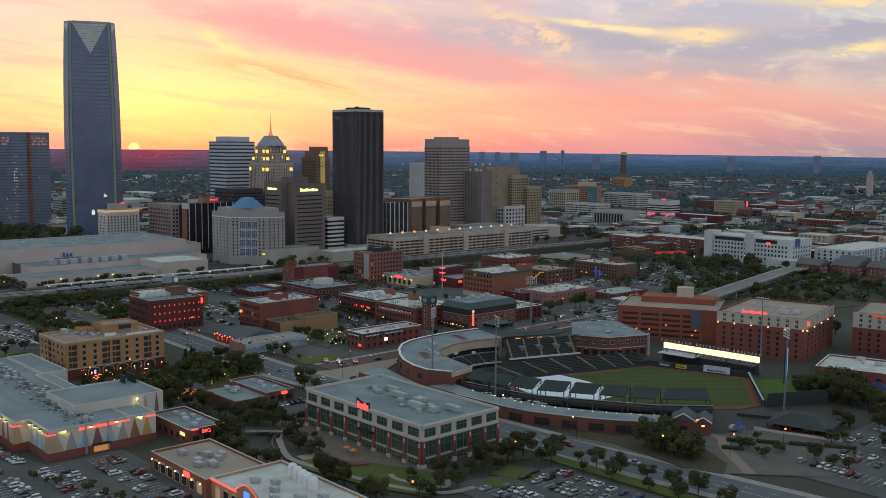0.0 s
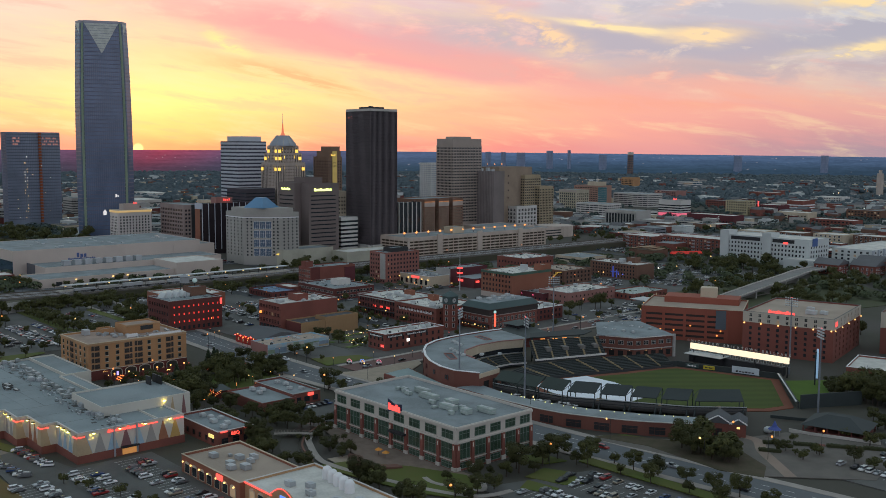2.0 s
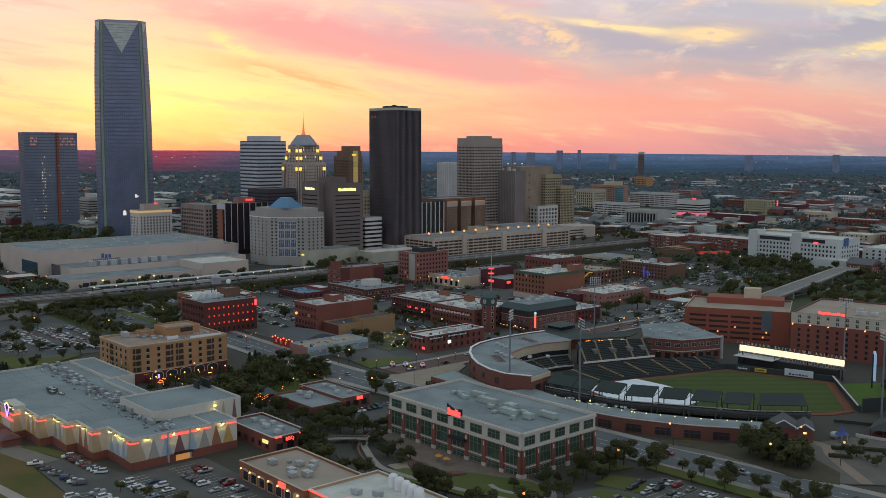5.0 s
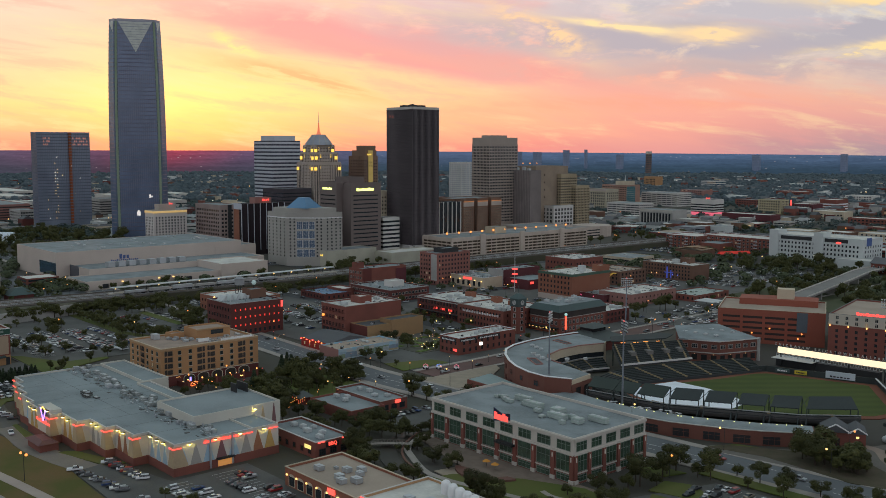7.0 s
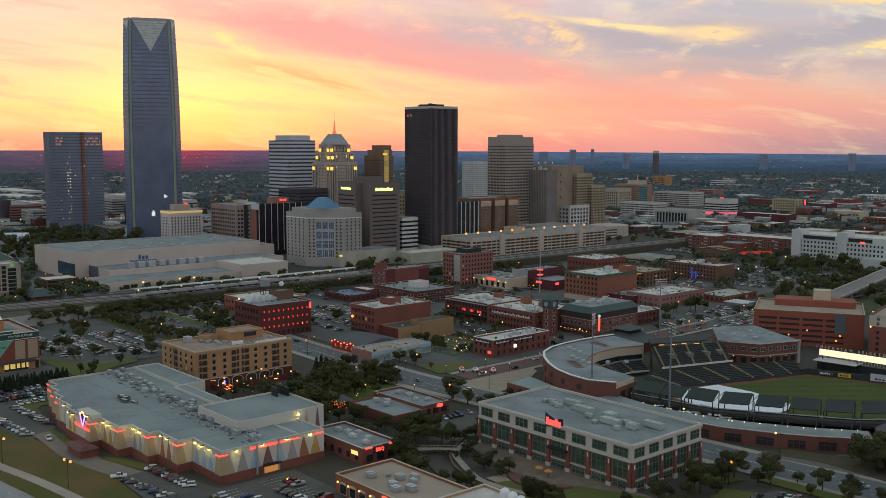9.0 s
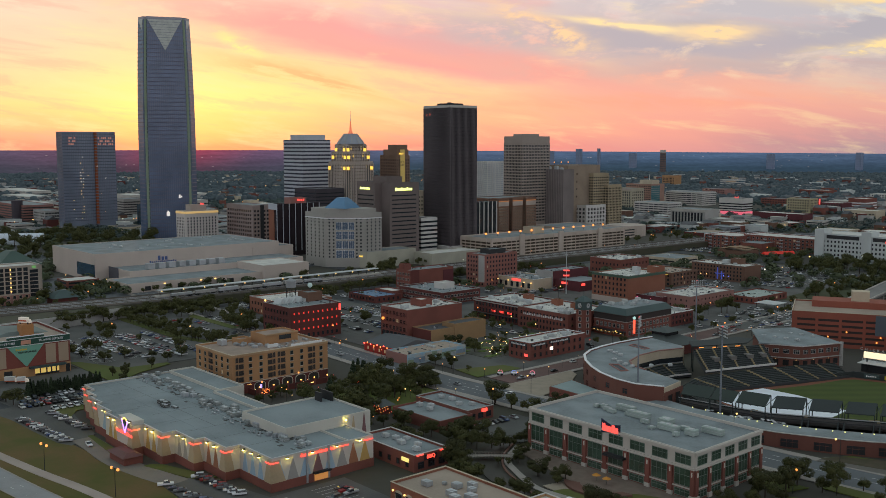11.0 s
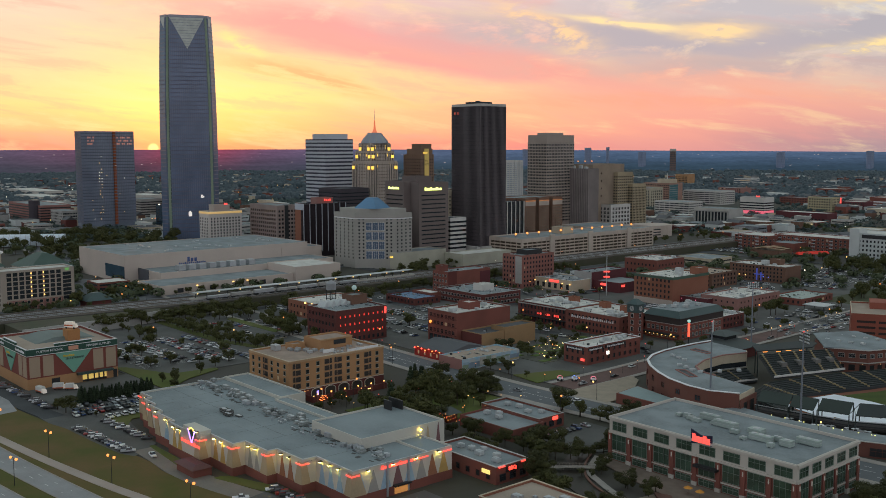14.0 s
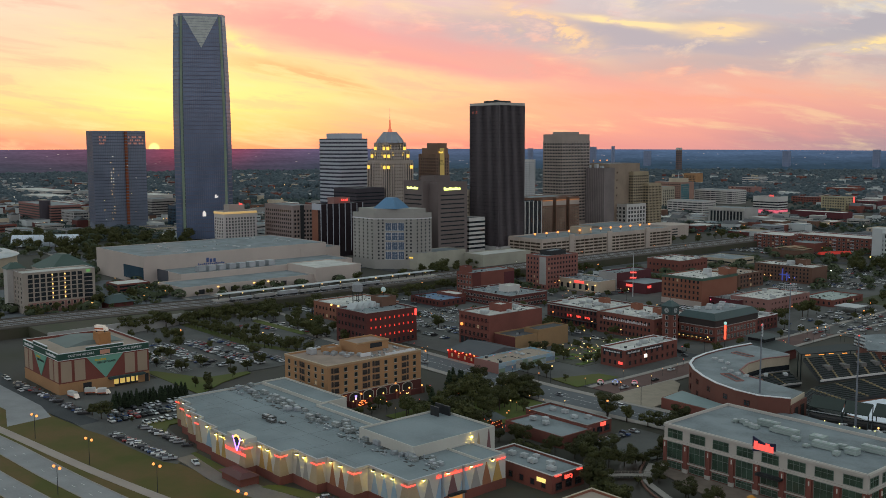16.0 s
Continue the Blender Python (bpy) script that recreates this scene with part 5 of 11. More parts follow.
for z in (2, 6, 10, 14):
    part("window", window_mesh(1.6, 2.4, PALE, GLASS), None, t, at=pose(0, -3.2, z))
    part("window", window_mesh(1.6, 2.4, PALE, GLASS), None, t, at=pose(3.2, 0, z, 0, 0, 90))
b = warehouse("jdm", "red brick corner building with a slate-grey mansard and white windows", -481, -456, 433, 478, 13.5, BRICK, METAL_G, 3, 7, 12, (1.7, 2.3), DULL_TRIM, style="cross")
bm = bmesh.new()
hip_in(bm, -13.4, 13.4, -23.4, 23.4, 13.6, 17.2, 3.2)
part("mansard_roof", bm, METAL_G, b.ob)
bm = bmesh.new()
box_in(bm, -9.8, 9.8, -19.8, 19.8, 17.2, 17.32)
part("roof_deck", bm, ROOF_G, b.ob)
for i in range(7):
    part("air_handler", hvac_mesh(3.2, 2.2, 1.8, METAL_W), None, b.ob, at=Vector((-6 + (i % 3) * 5, -14 + i * 4.4, 17.3)))
for s in "se":
    # loggia is a flat band with the shade of its recess painted dark
    b.band(s, 9.7, 13.3, mat("dark_loggia", (0.045, 0.035, 0.032), 0.8), 0.24, "loggia")
    b.band(s, 9.4, 9.75, DULL_TRIM, 0.3, "string_course")
b.band("s", 3.2, 3.9, METAL_D, 3.0, "awning")
for u in range(2, 24, 3):
    bm = bmesh.new()
    ball_in(bm, 0.35, 0, -2.4, 2.9)
    part("porch_lamp", bm, WARM, b.ob, at=b.face("s", u, 0))
t = thing("neon_sign", "tall red neon blade sign with a round top on a post", "sign", (-446, 428, 0))
bm = bmesh.new()
tube_in(bm, 0.25, 0, 6, 6)
part("post", bm, METAL_D, t)
bm = bmesh.new()
box_in(bm, -0.6, 0.6, -0.3, 0.3, 5, 13)
part("blade", bm, mat("orange_neon", (0.8, 0.2, 0.1), emit=(1.0, 0.07, 0.035), power=1.6), t, at=pose(0, 0, 0, 0, 0, 45))
bm = bmesh.new()
tube_in(bm, 0.9, -0.3, 0.3, 14)
part("disc", bm, mat("blue_white_neon", (0.6, 0.8, 0.9), emit=(0.4, 0.8, 0.6), power=0.5), t, at=pose(0, 0, 14.2, 0, 0, 45) @ pose(0, 0, 0, 90))

b = warehouse("wr14", "low brick block with a white membrane roof", -478, -460, 479, 508, 8.5, BRICK_D, ROOF_W, 2, 4, 7, coping=TRIM_W)
roof_kit(b, 3, 11)
b = warehouse("wr15", "low brick shop with a white roof", -500, -481, 470, 520, 7, BRICK, ROOF_W, 1, 4, 10)
b = warehouse("mer", "four-storey orange brick warehouse with a green cornice", -570, -535.5, 535.5, 580, 20.6, BRICK_O, ROOF_W, 5, 9, 0, (1.5, 2.0), coping=mat("green_cornice", (0.06, 0.11, 0.08), 0.7))
for s in "se":
    b.band(s, 18.9, 20.5, mat("green_cornice", (0.06, 0.11, 0.08), 0.7), 0.5, "cornice")
b.band("s", -0.2, 4.0, CREAM_TILE, 0.2, "stone_base")
Block("", "", -545, -536, 570, 580, 25, BRICK_O, ROOF_W, owner=b)
b.hvac([(20, 28, 5, 4, 4.5), (27, 20, 3, 2, 2)], METAL_W)
b = warehouse("longred", "long low maroon brick bar with pink lamps", -548, -512, 545, 583, 7, mat("maroon_brick", (0.11, 0.03, 0.035), 0.9), ROOF_G, 1, 8, 9, coping=CONC)
roof_kit(b, 5, 13)
for u in (2, 14, 26):
    bm = bmesh.new()
    ball_in(bm, 0.45, 0, -0.6, 0)
    part("pink_lamp", bm, lamp_mat("pink_lamp", (1.0, 0.1, 0.25), 1.3), b.ob, at=b.face("s", u, 5))
b = warehouse("tanpink", "low pink-tan brick building with a white roof", -522, -492, 551, 606, 9, BRICK_P, ROOF_W, 2, 6, 11, (1.1, 1.4), coping=CONC)
roof_kit(b, 4, 15)
b = warehouse("stair12", "brick shop with a yellow-lit outside stair", -604, -567, 632, 668, 12, BRICK_B, ROOF_T, 3, 9, 7, (1.8, 2.0))
bm = bmesh.new()
for k in range(14):
    box_in(bm, k * 0.9, k * 0.9 + 0.9, -2.4, -0.2, k * 0.75, k * 0.75 + 0.25)
    if k % 3 == 0:
        box_in(bm, k * 0.9, k * 0.9 + 0.15, -2.4, -2.25, k * 0.75, k * 0.75 + 1.3)
box_in(bm, 12.6, 16, -2.4, -0.2, 10.2, 10.5)
# yellow lamplight on the steps is put into the steel as emission
part("outside_stair", bm, mat("yellow_lit_steel", (0.6, 0.45, 0.1), emit=(1.0, 0.6, 0.1), power=0.25), b.ob, at=b.face("s", 18, 0))
b = warehouse("brown", "brown brick hotel with blue-lit entrance and a white roof", -594, -541, 699, 724, 14, BRICK_B, ROOF_W, 4, 15, 0, (1.3, 1.7), coping=CONC)
b.band("s", 1, 11, mat("blue_neon_wash", (0.1, 0.12, 0.3), emit=(0.1, 0.16, 1.0), power=0.2), 0.4, "lit_entrance", 26, 27.2)
b.band("s", 1, 8, MATS["blue_neon_wash"], 0.4, "lit_entrance", 30, 31)
b.band("s", 5.6, 6.4, MATS["blue_neon_wash"], 0.5, "lit_entrance", 24, 33)
for u in (10, 16, 33, 38):
    bm = bmesh.new()
    ball_in(bm, 0.5, 0, -0.7, 0)
    part("wall_lamp", bm, WARM if u < 30 else lamp_mat("blue_lamp", (0.1, 0.18, 1.0), 1.2), b.ob, at=b.face("s", u, 4.4))
b.hvac([(26, 14, 5, 5, 3.5), (36, 12, 3, 2, 1.6)])
Block("", "", -566, -556, 716, 724, 18, BRICK_B, ROOF_W, owner=b)
b = warehouse("brA", "two-storey red brick warehouse with a white roof", -683, -647, 666, 707, 13, BRICK, ROOF_W, 2, 8, 8, coping=CONC)
roof_kit(b, 4, 17)
b = warehouse("seven", "six-storey rose brick warehouse beside the tracks", -690, -668, 516, 554, 27, mat("rose_red_brick", (0.25, 0.105, 0.085), 0.9), ROOF_G, 7, 6, 10, (1.6, 1.8))
b.band("s", 4, 26, CONC, 0.3, "pale_shaft", 15, 22)
Block("", "", -686, -674, 528, 546, 30, METAL_D, ROOF_G, owner=b)
b = warehouse("stc", "three-storey red brick warehouse by the railway", -700, -682, 449, 494, 18, BRICK, ROOF_G, 4, 5, 0, (1.3, 1.8), frame_m=DULL_TRIM)
b.band("e", 0, 18.2, BRICK_D, 0.25, "dark_wall", 0, 9)
b.band("e", 0, 16, mat("maroon_brick", (0.11, 0.03, 0.035), 0.9), 0.25, "dark_wall", 34, 45)
Block("", "", -699, -692, 451, 458, 22, BRICK, ROOF_G, owner=b)
b = warehouse("low3", "two-storey brick warehouse with a broad grey roof", -672, -622, 430, 468, 9, BRICK_D, ROOF_G, 2, 14, 11, (2.0, 1.6), DULL_TRIM, coping=CONC)
roof_kit(b, 6, 19)
Block("", "", -650, -640, 446, 458, 13, PALE, ROOF_W, owner=b)
b = warehouse("awn", "low shed with a blue metal roof", -694, -660, 398, 422, 5, BRICK_D, mat("blue_metal_roof", (0.1, 0.19, 0.32), 0.5), 1, 8, 5)
Block("", "", -690, -668, 420, 432, 6.2, BRICK, ROOF_W, owner=b)
b = warehouse("cream", "cream stucco restaurant with arched windows and red neon", -670, -628, 532, 560, 9, STUCCO_C, ROOF_G, 1, 6, 0, (3.0, 4.0), style="arch", coping=TRIM_W)
b.band("s", 6.2, 8.0, RED, 0.4, "neon_sign", 18, 28)
for u in (2, 14, 32, 40):
    bm = bmesh.new()
    ball_in(bm, 0.6, 0, -0.6, 0)
    part("wall_lamp", bm, WARM, b.ob, at=b.face("s", u, 6))
c2 = Block("", "", -686, -670, 531, 560, 9.4, BRICK, ROOF_W, owner=b)
c2.band("s", 5.8, 7.4, RED, 0.4, "neon_sign", 3, 14)
roof_kit(b, 5, 21)
b = warehouse("grey7", "maroon brick hall with a grey glazed front", -645, -627, 554, 598, 14, mat("maroon_brick", (0.11, 0.03, 0.035), 0.9), ROOF_G, 2, 0, 0)
b.band("s", 0, 14.2, CONC, 0.3, "grey_front")
b.windows("s", 4, (1.0, 5.4, 9.8), 2.6, 2.8, CONC, GLASS_B, "cross")
b.windows("s", 4, (0.8,), 2.6, 0.9, CONC, lamp_mat("green_neon", (0.1, 1.0, 0.25), 1.5), name="green_sign")
c2 = Block("", "", -627, -600, 556, 590, 8, mat("maroon_brick", (0.11, 0.03, 0.035), 0.9), ROOF_G, owner=b)
c2.band("e", 4.6, 6.4, RED, 0.5, "neon_sign", 2, 6)
c2.band("s", 4.6, 6.4, RED, 0.5, "neon_sign", 8, 14)
t = thing("radio_mast", "tall slender white mast with red lamps", "mast", (-600, 540, 0))
bm = bmesh.new()
tube_in(bm, 0.45, 0, 34, 6, r1=0.2)
part("mast_pole", bm, METAL_W, t)
for z in (14, 18):
    bm = bmesh.new()
    box_in(bm, -2.4, 2.4, -0.4, 0.4, z, z + 1.1)
    part("red_sign_light", bm, RED, t, at=pose(0, 0, 0, 0, 0, 45))
b = warehouse("g11", "low brick shop with a green roof and awning", -500, -474, 606, 650, 5, BRICK, mat("pale_green_roof", (0.3, 0.36, 0.33), 0.6), 1, 6, 8)
t = thing("carport", "open shelter with a pale flat metal roof on posts", "shelter", (-457, 598, 0))
bm = bmesh.new()
box_in(bm, -8, 8, -8, 8, 4, 4.4)
part("canopy", bm, METAL_W, t)
for x in (-7, 7):
    for y in (-7, 7):
        bm = bmesh.new()
        tube_in(bm, 0.2, 0, 4, 6, x, y)
        part("post", bm, METAL_D, t)


# turned buildings by the outfield
def turned_block(name, label, sw, se, depth, h, wall, roof, category, z0=0, coping=None):
    """A building whose south front runs from sw to se."""
    v = Vector(se) - Vector(sw)
    L = v.length
    b = Block(name, label, -L / 2, L / 2, -depth / 2, depth / 2, h, wall, roof, z0=z0, category=category, coping=coping)
    n = Vector((-v.y, v.x)) / L
    c = (Vector(sw) + Vector(se)) / 2 + n * depth / 2
    b.ob.matrix_world = pose(c.x, c.y, z0, 0, 0, math.degrees(math.atan2(v.y, v.x)))
    b.off = Vector((0, 0, 0))
    return b


PANEL_RED = mat("red_precast", (0.28, 0.085, 0.055), 0.9, var=0.15)
b = turned_block("parking_garage", "red brick parking garage with open decks", (-381, 492), (-327, 520), 46, 20, PANEL_RED, ROOF_T, "parking garage", coping=STUCCO_C)
# decks are not open; their shade is painted as near-black bands
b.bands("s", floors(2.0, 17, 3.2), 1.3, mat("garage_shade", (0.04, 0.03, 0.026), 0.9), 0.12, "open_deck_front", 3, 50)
b.fins("s", 4, 1.6, 0, 19, PANEL_RED, 0.4, "column_screen", 1, 52)
b.band("s", 8, 19.5, mat("slate_panel", (0.1, 0.12, 0.14), 0.7), 0.5, "grey_sign", 45, 51)
for u, z in ((12, 6), (20, 6), (30, 9.2), (46, 4), (48, 7)):
    bm = bmesh.new()
    ball_in(bm, 0.55, 0, -0.5, 0)
    part("deck_lamp", bm, AMBER, b.ob, at=b.face("s", u, z))
bm = bmesh.new()
box_in(bm, -20, 26, 2, 20, 19.2, 23)
part("upper_ramp", bm, PANEL_RED, b.ob)
bm = bmesh.new()
box_in(bm, 2, 12, 6, 14, 23, 29)
part("stair_head", bm, STUCCO_C, b.ob)

HOTEL_CREAM = mat("cream_hotel_stucco", (0.46, 0.42, 0.35), 0.85, var=0.08)
b = turned_block("hotel", "seven-storey brick hotel with a cream top floor and wall lamps", (-315, 500), (-266, 511.5), 64, 24, BRICK, ROOF_T, "hotel", coping=mat("dark_coping", (0.1, 0.1, 0.1), 0.7))
for s, n in (("s", 9), ("e", 7)):
    b.band(s, 18.0, 24.1, HOTEL_CREAM, 0.25, "cream_facing")
    b.windows(s, n, [1.5 + 3.1 * i for i in range(5)], 1.5, 1.7, BRICK)
    L = b.length(s)
    for i in range(n):
        for z in (18.7, 21.4):
            part("window", window_mesh(1.5, 1.7, HOTEL_CREAM, WARMWIN if (i * 5 + int(z)) % 11 == 0 else GLASS, "cross"), None, b.ob, at=b.face(s, L * (0.04 + 0.92 * (i + 0.5) / n), z) @ pose(0, -0.25, 0))
    for i in range(n // 2 + 2):
        bm = bmesh.new()
        ball_in(bm, 0.46, 0, -0.8, 0)
        part("wall_lamp", bm, lamp_mat("golden_wall_lamp", (1.0, 0.48, 0.12), 2.6), b.ob, at=b.face(s, L * (0.02 + 0.96 * i / (n // 2 + 1)), 17.6))
c2 = Block("", "", -14, 14, -10, 18, 28, HOTEL_CREAM, ROOF_T, owner=b)
c2.off = Vector((-2, 4, 0))
bars(9, 15, 1.8, RED, b.ob, b.face("s", 22, 24.4), "red_sign", 0.15)
bars(4, 5, 3.0, RED, b.ob, b.face("e", 5, 19.6) @ pose(0, -0.3, 0), "red_sign", 0.15)
b.hvac([(34, 16, 6, 3, 2.4), (40, 20, 4, 3, 2), (30, 30, 4, 3, 2)])
b = turned_block("hotel", "brick hotel with cream upper storeys beside the ballpark", (-261, 558), (-214, 570), 50, 24, BRICK, ROOF_T, "hotel", coping=mat("dark_coping", (0.1, 0.1, 0.1), 0.7))
for s, n in (("s", 9), ("e", 7)):
    b.band(s, 15.0, 24.1, HOTEL_CREAM, 0.25, "cream_facing")
    b.windows(s, n, [1.5 + 3.1 * i for i in range(4)], 1.5, 1.7, BRICK)
    L = b.length(s)
    for i in range(n):
        for z in (15.7, 18.7, 21.4):
            part("window", window_mesh(1.5, 1.7, HOTEL_CREAM, GLASS, "cross"), None, b.ob, at=b.face(s, L * (0.04 + 0.92 * (i + 0.5) / n), z) @ pose(0, -0.25, 0))
bars(12, 16, 1.4, mat("dull_red_sign", (0.4, 0.05, 0.03), 0.6, emit=(1, 0.1, 0.05), power=0.4), b.ob, b.face("s", 18, 22) @ pose(0, -0.3, 0), "red_sign", 0.15)
b.hvac([(24, 20, 6, 5, 3)])
b = turned_block("brick_building", "low brick hall with a white-edged roof beside the hotel", (-242, 478), (-196, 491), 34, 7, BRICK, ROOF_W, "building", coping=TRIM_W)
b.windows("s", 7, (1.6,), 2.2, 2.4, BRICK_D)
b.windows("e", 5, (1.6,), 2.2, 2.4, BRICK_D)
roof_kit(b, 4, 41)
t = thing("tent", "dark blue peaked canvas tent on poles", "tent", (-205, 468, 0), turn=20)
bm = bmesh.new()
prism_in(bm, [(-6, -5), (6, -5), (6, 5), (-6, 5)], 3.0, 7.0, 0, [(-0.2, -0.2), (0.2, -0.2), (0.2, 0.2), (-0.2, 0.2)])
part("canvas", bm, mat("navy_canvas", (0.03, 0.045, 0.13), 0.8), t)
for x in (-5.6, 5.6):
    for y in (-4.6, 4.6):
        bm = bmesh.new()
        tube_in(bm, 0.1, 0, 3.1, 6, x, y)
        part("pole", bm, METAL_W, t)

# ---------------------------------------------------------------- ballpark
def turf_material():
    m = mat("mown_turf", (0.05, 0.072, 0.008), 0.95, alt=(0.06, 0.08, 0.01), coarse=0.08, fine=1.0)
    nt = m.node_tree
    w = nt.nodes.new("ShaderNodeTexWave")
    w.inputs["Scale"].default_value = 0.035
    mp = nt.nodes.new("ShaderNodeMapping")
    mp.inputs["Rotation"].default_value = (0, 0, radians(40))
    nt.links.new(nt.nodes.new("ShaderNodeNewGeometry").outputs["Position"], mp.inputs[0])
    nt.links.new(mp.outputs[0], w.inputs["Vector"])
    b = nt.nodes["Principled BSDF"]
    src = b.inputs["Base Color"].links[0].from_socket
    x = nt.nodes.new("ShaderNodeMix")
    x.data_type, x.blend_type = "RGBA", "MULTIPLY"
    r = nt.nodes.new("ShaderNodeMapRange")
    r.inputs["To Min"].default_value, r.inputs["To Max"].default_value = 0.0, 0.45
    nt.links.new(w.outputs["Fac"], r.inputs["Value"])
    nt.links.new(r.outputs[0], x.inputs[0])
    nt.links.new(src, x.inputs[6])
    x.inputs[7].default_value = (0.55, 0.6, 0.5, 1)
    nt.links.new(x.outputs[2], b.inputs["Base Color"])
    return m


DIRT = mat("infield_clay", (0.17, 0.06, 0.034), 0.95)
SEAT = mat("dark_green_seats", (0.022, 0.03, 0.028), 0.7, var=0.4, coarse=0.6)
STEEL_G = mat("dark_green_steel", (0.03, 0.04, 0.04), 0.6)
CANOPY = mat("slate_canopy_metal", (0.034, 0.042, 0.042), 0.85, var=0.2)
PALE_PANEL = mat("pale_translucent_panel", (0.62, 0.68, 0.74), 0.5, var=0.15)
edge = [(-321, 431), (-316, 438), (-265, 453), (-232, 408), (-236, 394), (-246, 383), (-262, 370), (-284, 357), (-304, 344), (-322, 338), (-341, 348), (-341, 368), (-334.5, 386), (-327, 406)]
plan_slab("warning_track", edge[::-1], 0.05, DIRT, "reddish clay warning track round the field")
plan_slab("outfield_turf", inset(edge[::-1], 4.2), 0.12, turf_material(), "mown green baseball outfield with stripes")
# light from the blue screen is put into this brighter turf colour
plan_slab("bullpen_turf", [(-262, 452), (-231, 414), (-222, 424), (-248, 470)], 0.1, mat("bright_bullpen_turf", (0.075, 0.13, 0.012), 0.95), "small lawn beyond the outfield wall")
# white sheet over the infield, weighted at its hem
bm = bmesh.new()
sheet = [(-338.5, 348.5), (-318, 343), (-303, 348), (-287, 360), (-288, 375), (-301, 380), (-315.5, 383.6), (-334, 383.4), (-337.5, 370)]
prism_in(bm, sheet, 0.12, 0.3, 0, inset(sheet, 0.35))
tagged(new("infield_tarp", mesh_of("infield_tarp", bm, mat("white_tarp", (0.74, 0.78, 0.84), 0.45, var=0.12, coarse=0.2, bump=0.4))), "broad white rain sheet spread over the infield", "tarpaulin")
park = thing("ballpark", "brick baseball park with dark green stands and canopy roofs", "stadium", (-300, 380, 0))
PO = Vector((-300, 380, 0))


def wall_line(name, pts, h, thick, m, z0=0.0, label=""):
    """An upright wall along a plan line, as a part of the park."""
    bm = bmesh.new()
    left, right = [], []
    for i, p in enumerate(pts):
        a, c = Vector(pts[max(0, i - 1)]), Vector(pts[min(len(pts) - 1, i + 1)])
        d = (c - a).normalized()
        s = Vector((-d.y, d.x)) * thick / 2
        q = Vector(p) - PO.xy
        left.append(tuple(q + s))
        right.append(tuple(q - s))
    prism_in(bm, right + left[::-1], z0, z0 + h)
    return part(name, bm, m, park, label)


wall_line("outfield_wall", [(-321, 430), (-317, 439), (-265, 454)], 3.0, 0.5, STEEL_G)
wall_line("outfield_wall", [(-265, 454), (-230, 408)], 3.0, 0.5, STEEL_G)
wall_line("wall_rail", [(-265.6, 453), (-230.8, 407.5)], 0.35, 0.7, METAL_W, 3.0)
wall_line("bullpen_fence", [(-229, 408), (-221, 424), (-214, 436)], 6.5, 0.5, STEEL_G)
wall_line("backstop_fence", [(-230, 384), (-214, 392)], 1.4, 0.3, STEEL_G)


def stand(name, outer, inner, z_out, z_in, rows, m, aisles=()):
    """Stepped seating between two plan lines, each row a part of its own; the aisles are pale stairs."""
    n = len(outer)

    def at(k, i):
        return (Vector(outer[i]).lerp(Vector(inner[i]), k / rows) - PO.xy)

    for k in range(rows):
        z = z_out + (z_in - z_out) * (k + 0.5) / rows
        bm = bmesh.new()
        prism_in(bm, [tuple(at(k, i)) for i in range(n)] + [tuple(at(k + 1, i)) for i in range(n - 1, -1, -1)], z - 1.4, z)
        bmesh.ops.recalc_face_normals(bm, faces=bm.faces)
        part(name, bm, m, park)
        bm = bmesh.new()
        prism_in(bm, [tuple(at(k + 0.25, i)) for i in range(n)] + [tuple(at(k + 0.55, i)) for i in range(n - 1, -1, -1)], z, z + 0.55)
        bmesh.ops.recalc_face_normals(bm, faces=bm.faces)
        part("seat_line", bm, SEAT, park)
    for u in aisles:
        f = u * (n - 1)
        i = min(int(f), n - 2)
        bm = bmesh.new()
        for k in range(rows):
            z = z_out + (z_in - z_out) * (k + 0.5) / rows
            a = [Vector(outer[i]).lerp(Vector(outer[i + 1]), f - i + e).lerp(Vector(inner[i]).lerp(Vector(inner[i + 1]), f - i + e), kk / rows) - PO.xy for e, kk in ((0, k), (0.045, k), (0.045, k + 1), (0, k + 1))]
            prism_in(bm, [tuple(q) for q in a], z - 0.2, z + 0.6)
        bmesh.ops.recalc_face_normals(bm, faces=bm.faces)
        part("aisle_stair", bm, mat("yellow_aisle", (0.26, 0.2, 0.11), 0.8), park, kind="stuff")


TIER = mat("stand_concrete", (0.05, 0.053, 0.056), 0.9, var=0.2)
stand("upper_tier", [(-371.5, 380), (-364.5, 399), (-355.5, 419)], [(-357, 369.5), (-351, 388), (-343.5, 410.5)], 13.2, 6.4, 11, TIER, (0.03, 0.27, 0.5, 0.72, 0.93))
stand("lower_tier", [(-322, 320), (-349, 334), (-356, 362), (-351, 384), (-343, 408), (-336, 424), (-328, 441)], [(-320, 336), (-341, 347), (-342, 367), (-336, 386), (-328, 406), (-322, 422), (-317.5, 436)], 5.0, 1.0, 9, TIER, (0.3, 0.43, 0.55, 0.66, 0.78, 0.9))
south_out = [(-334, 315.5), (-309.4, 319), (-295, 322), (-271, 336), (-248.4, 349.6), (-231.6, 367)]
stand("south_tier", south_out, [(-330, 336), (-312, 338), (-303, 342), (-283, 355), (-261, 368.5), (-244, 384)], 7.0, 1.0, 9, TIER, (0.3, 0.5, 0.7, 0.9))
wall_line("press_rail", [(-356.6, 369.2), (-350.6, 387.8), (-343, 410.6)], 0.9, 0.5, PALE, 6.2)
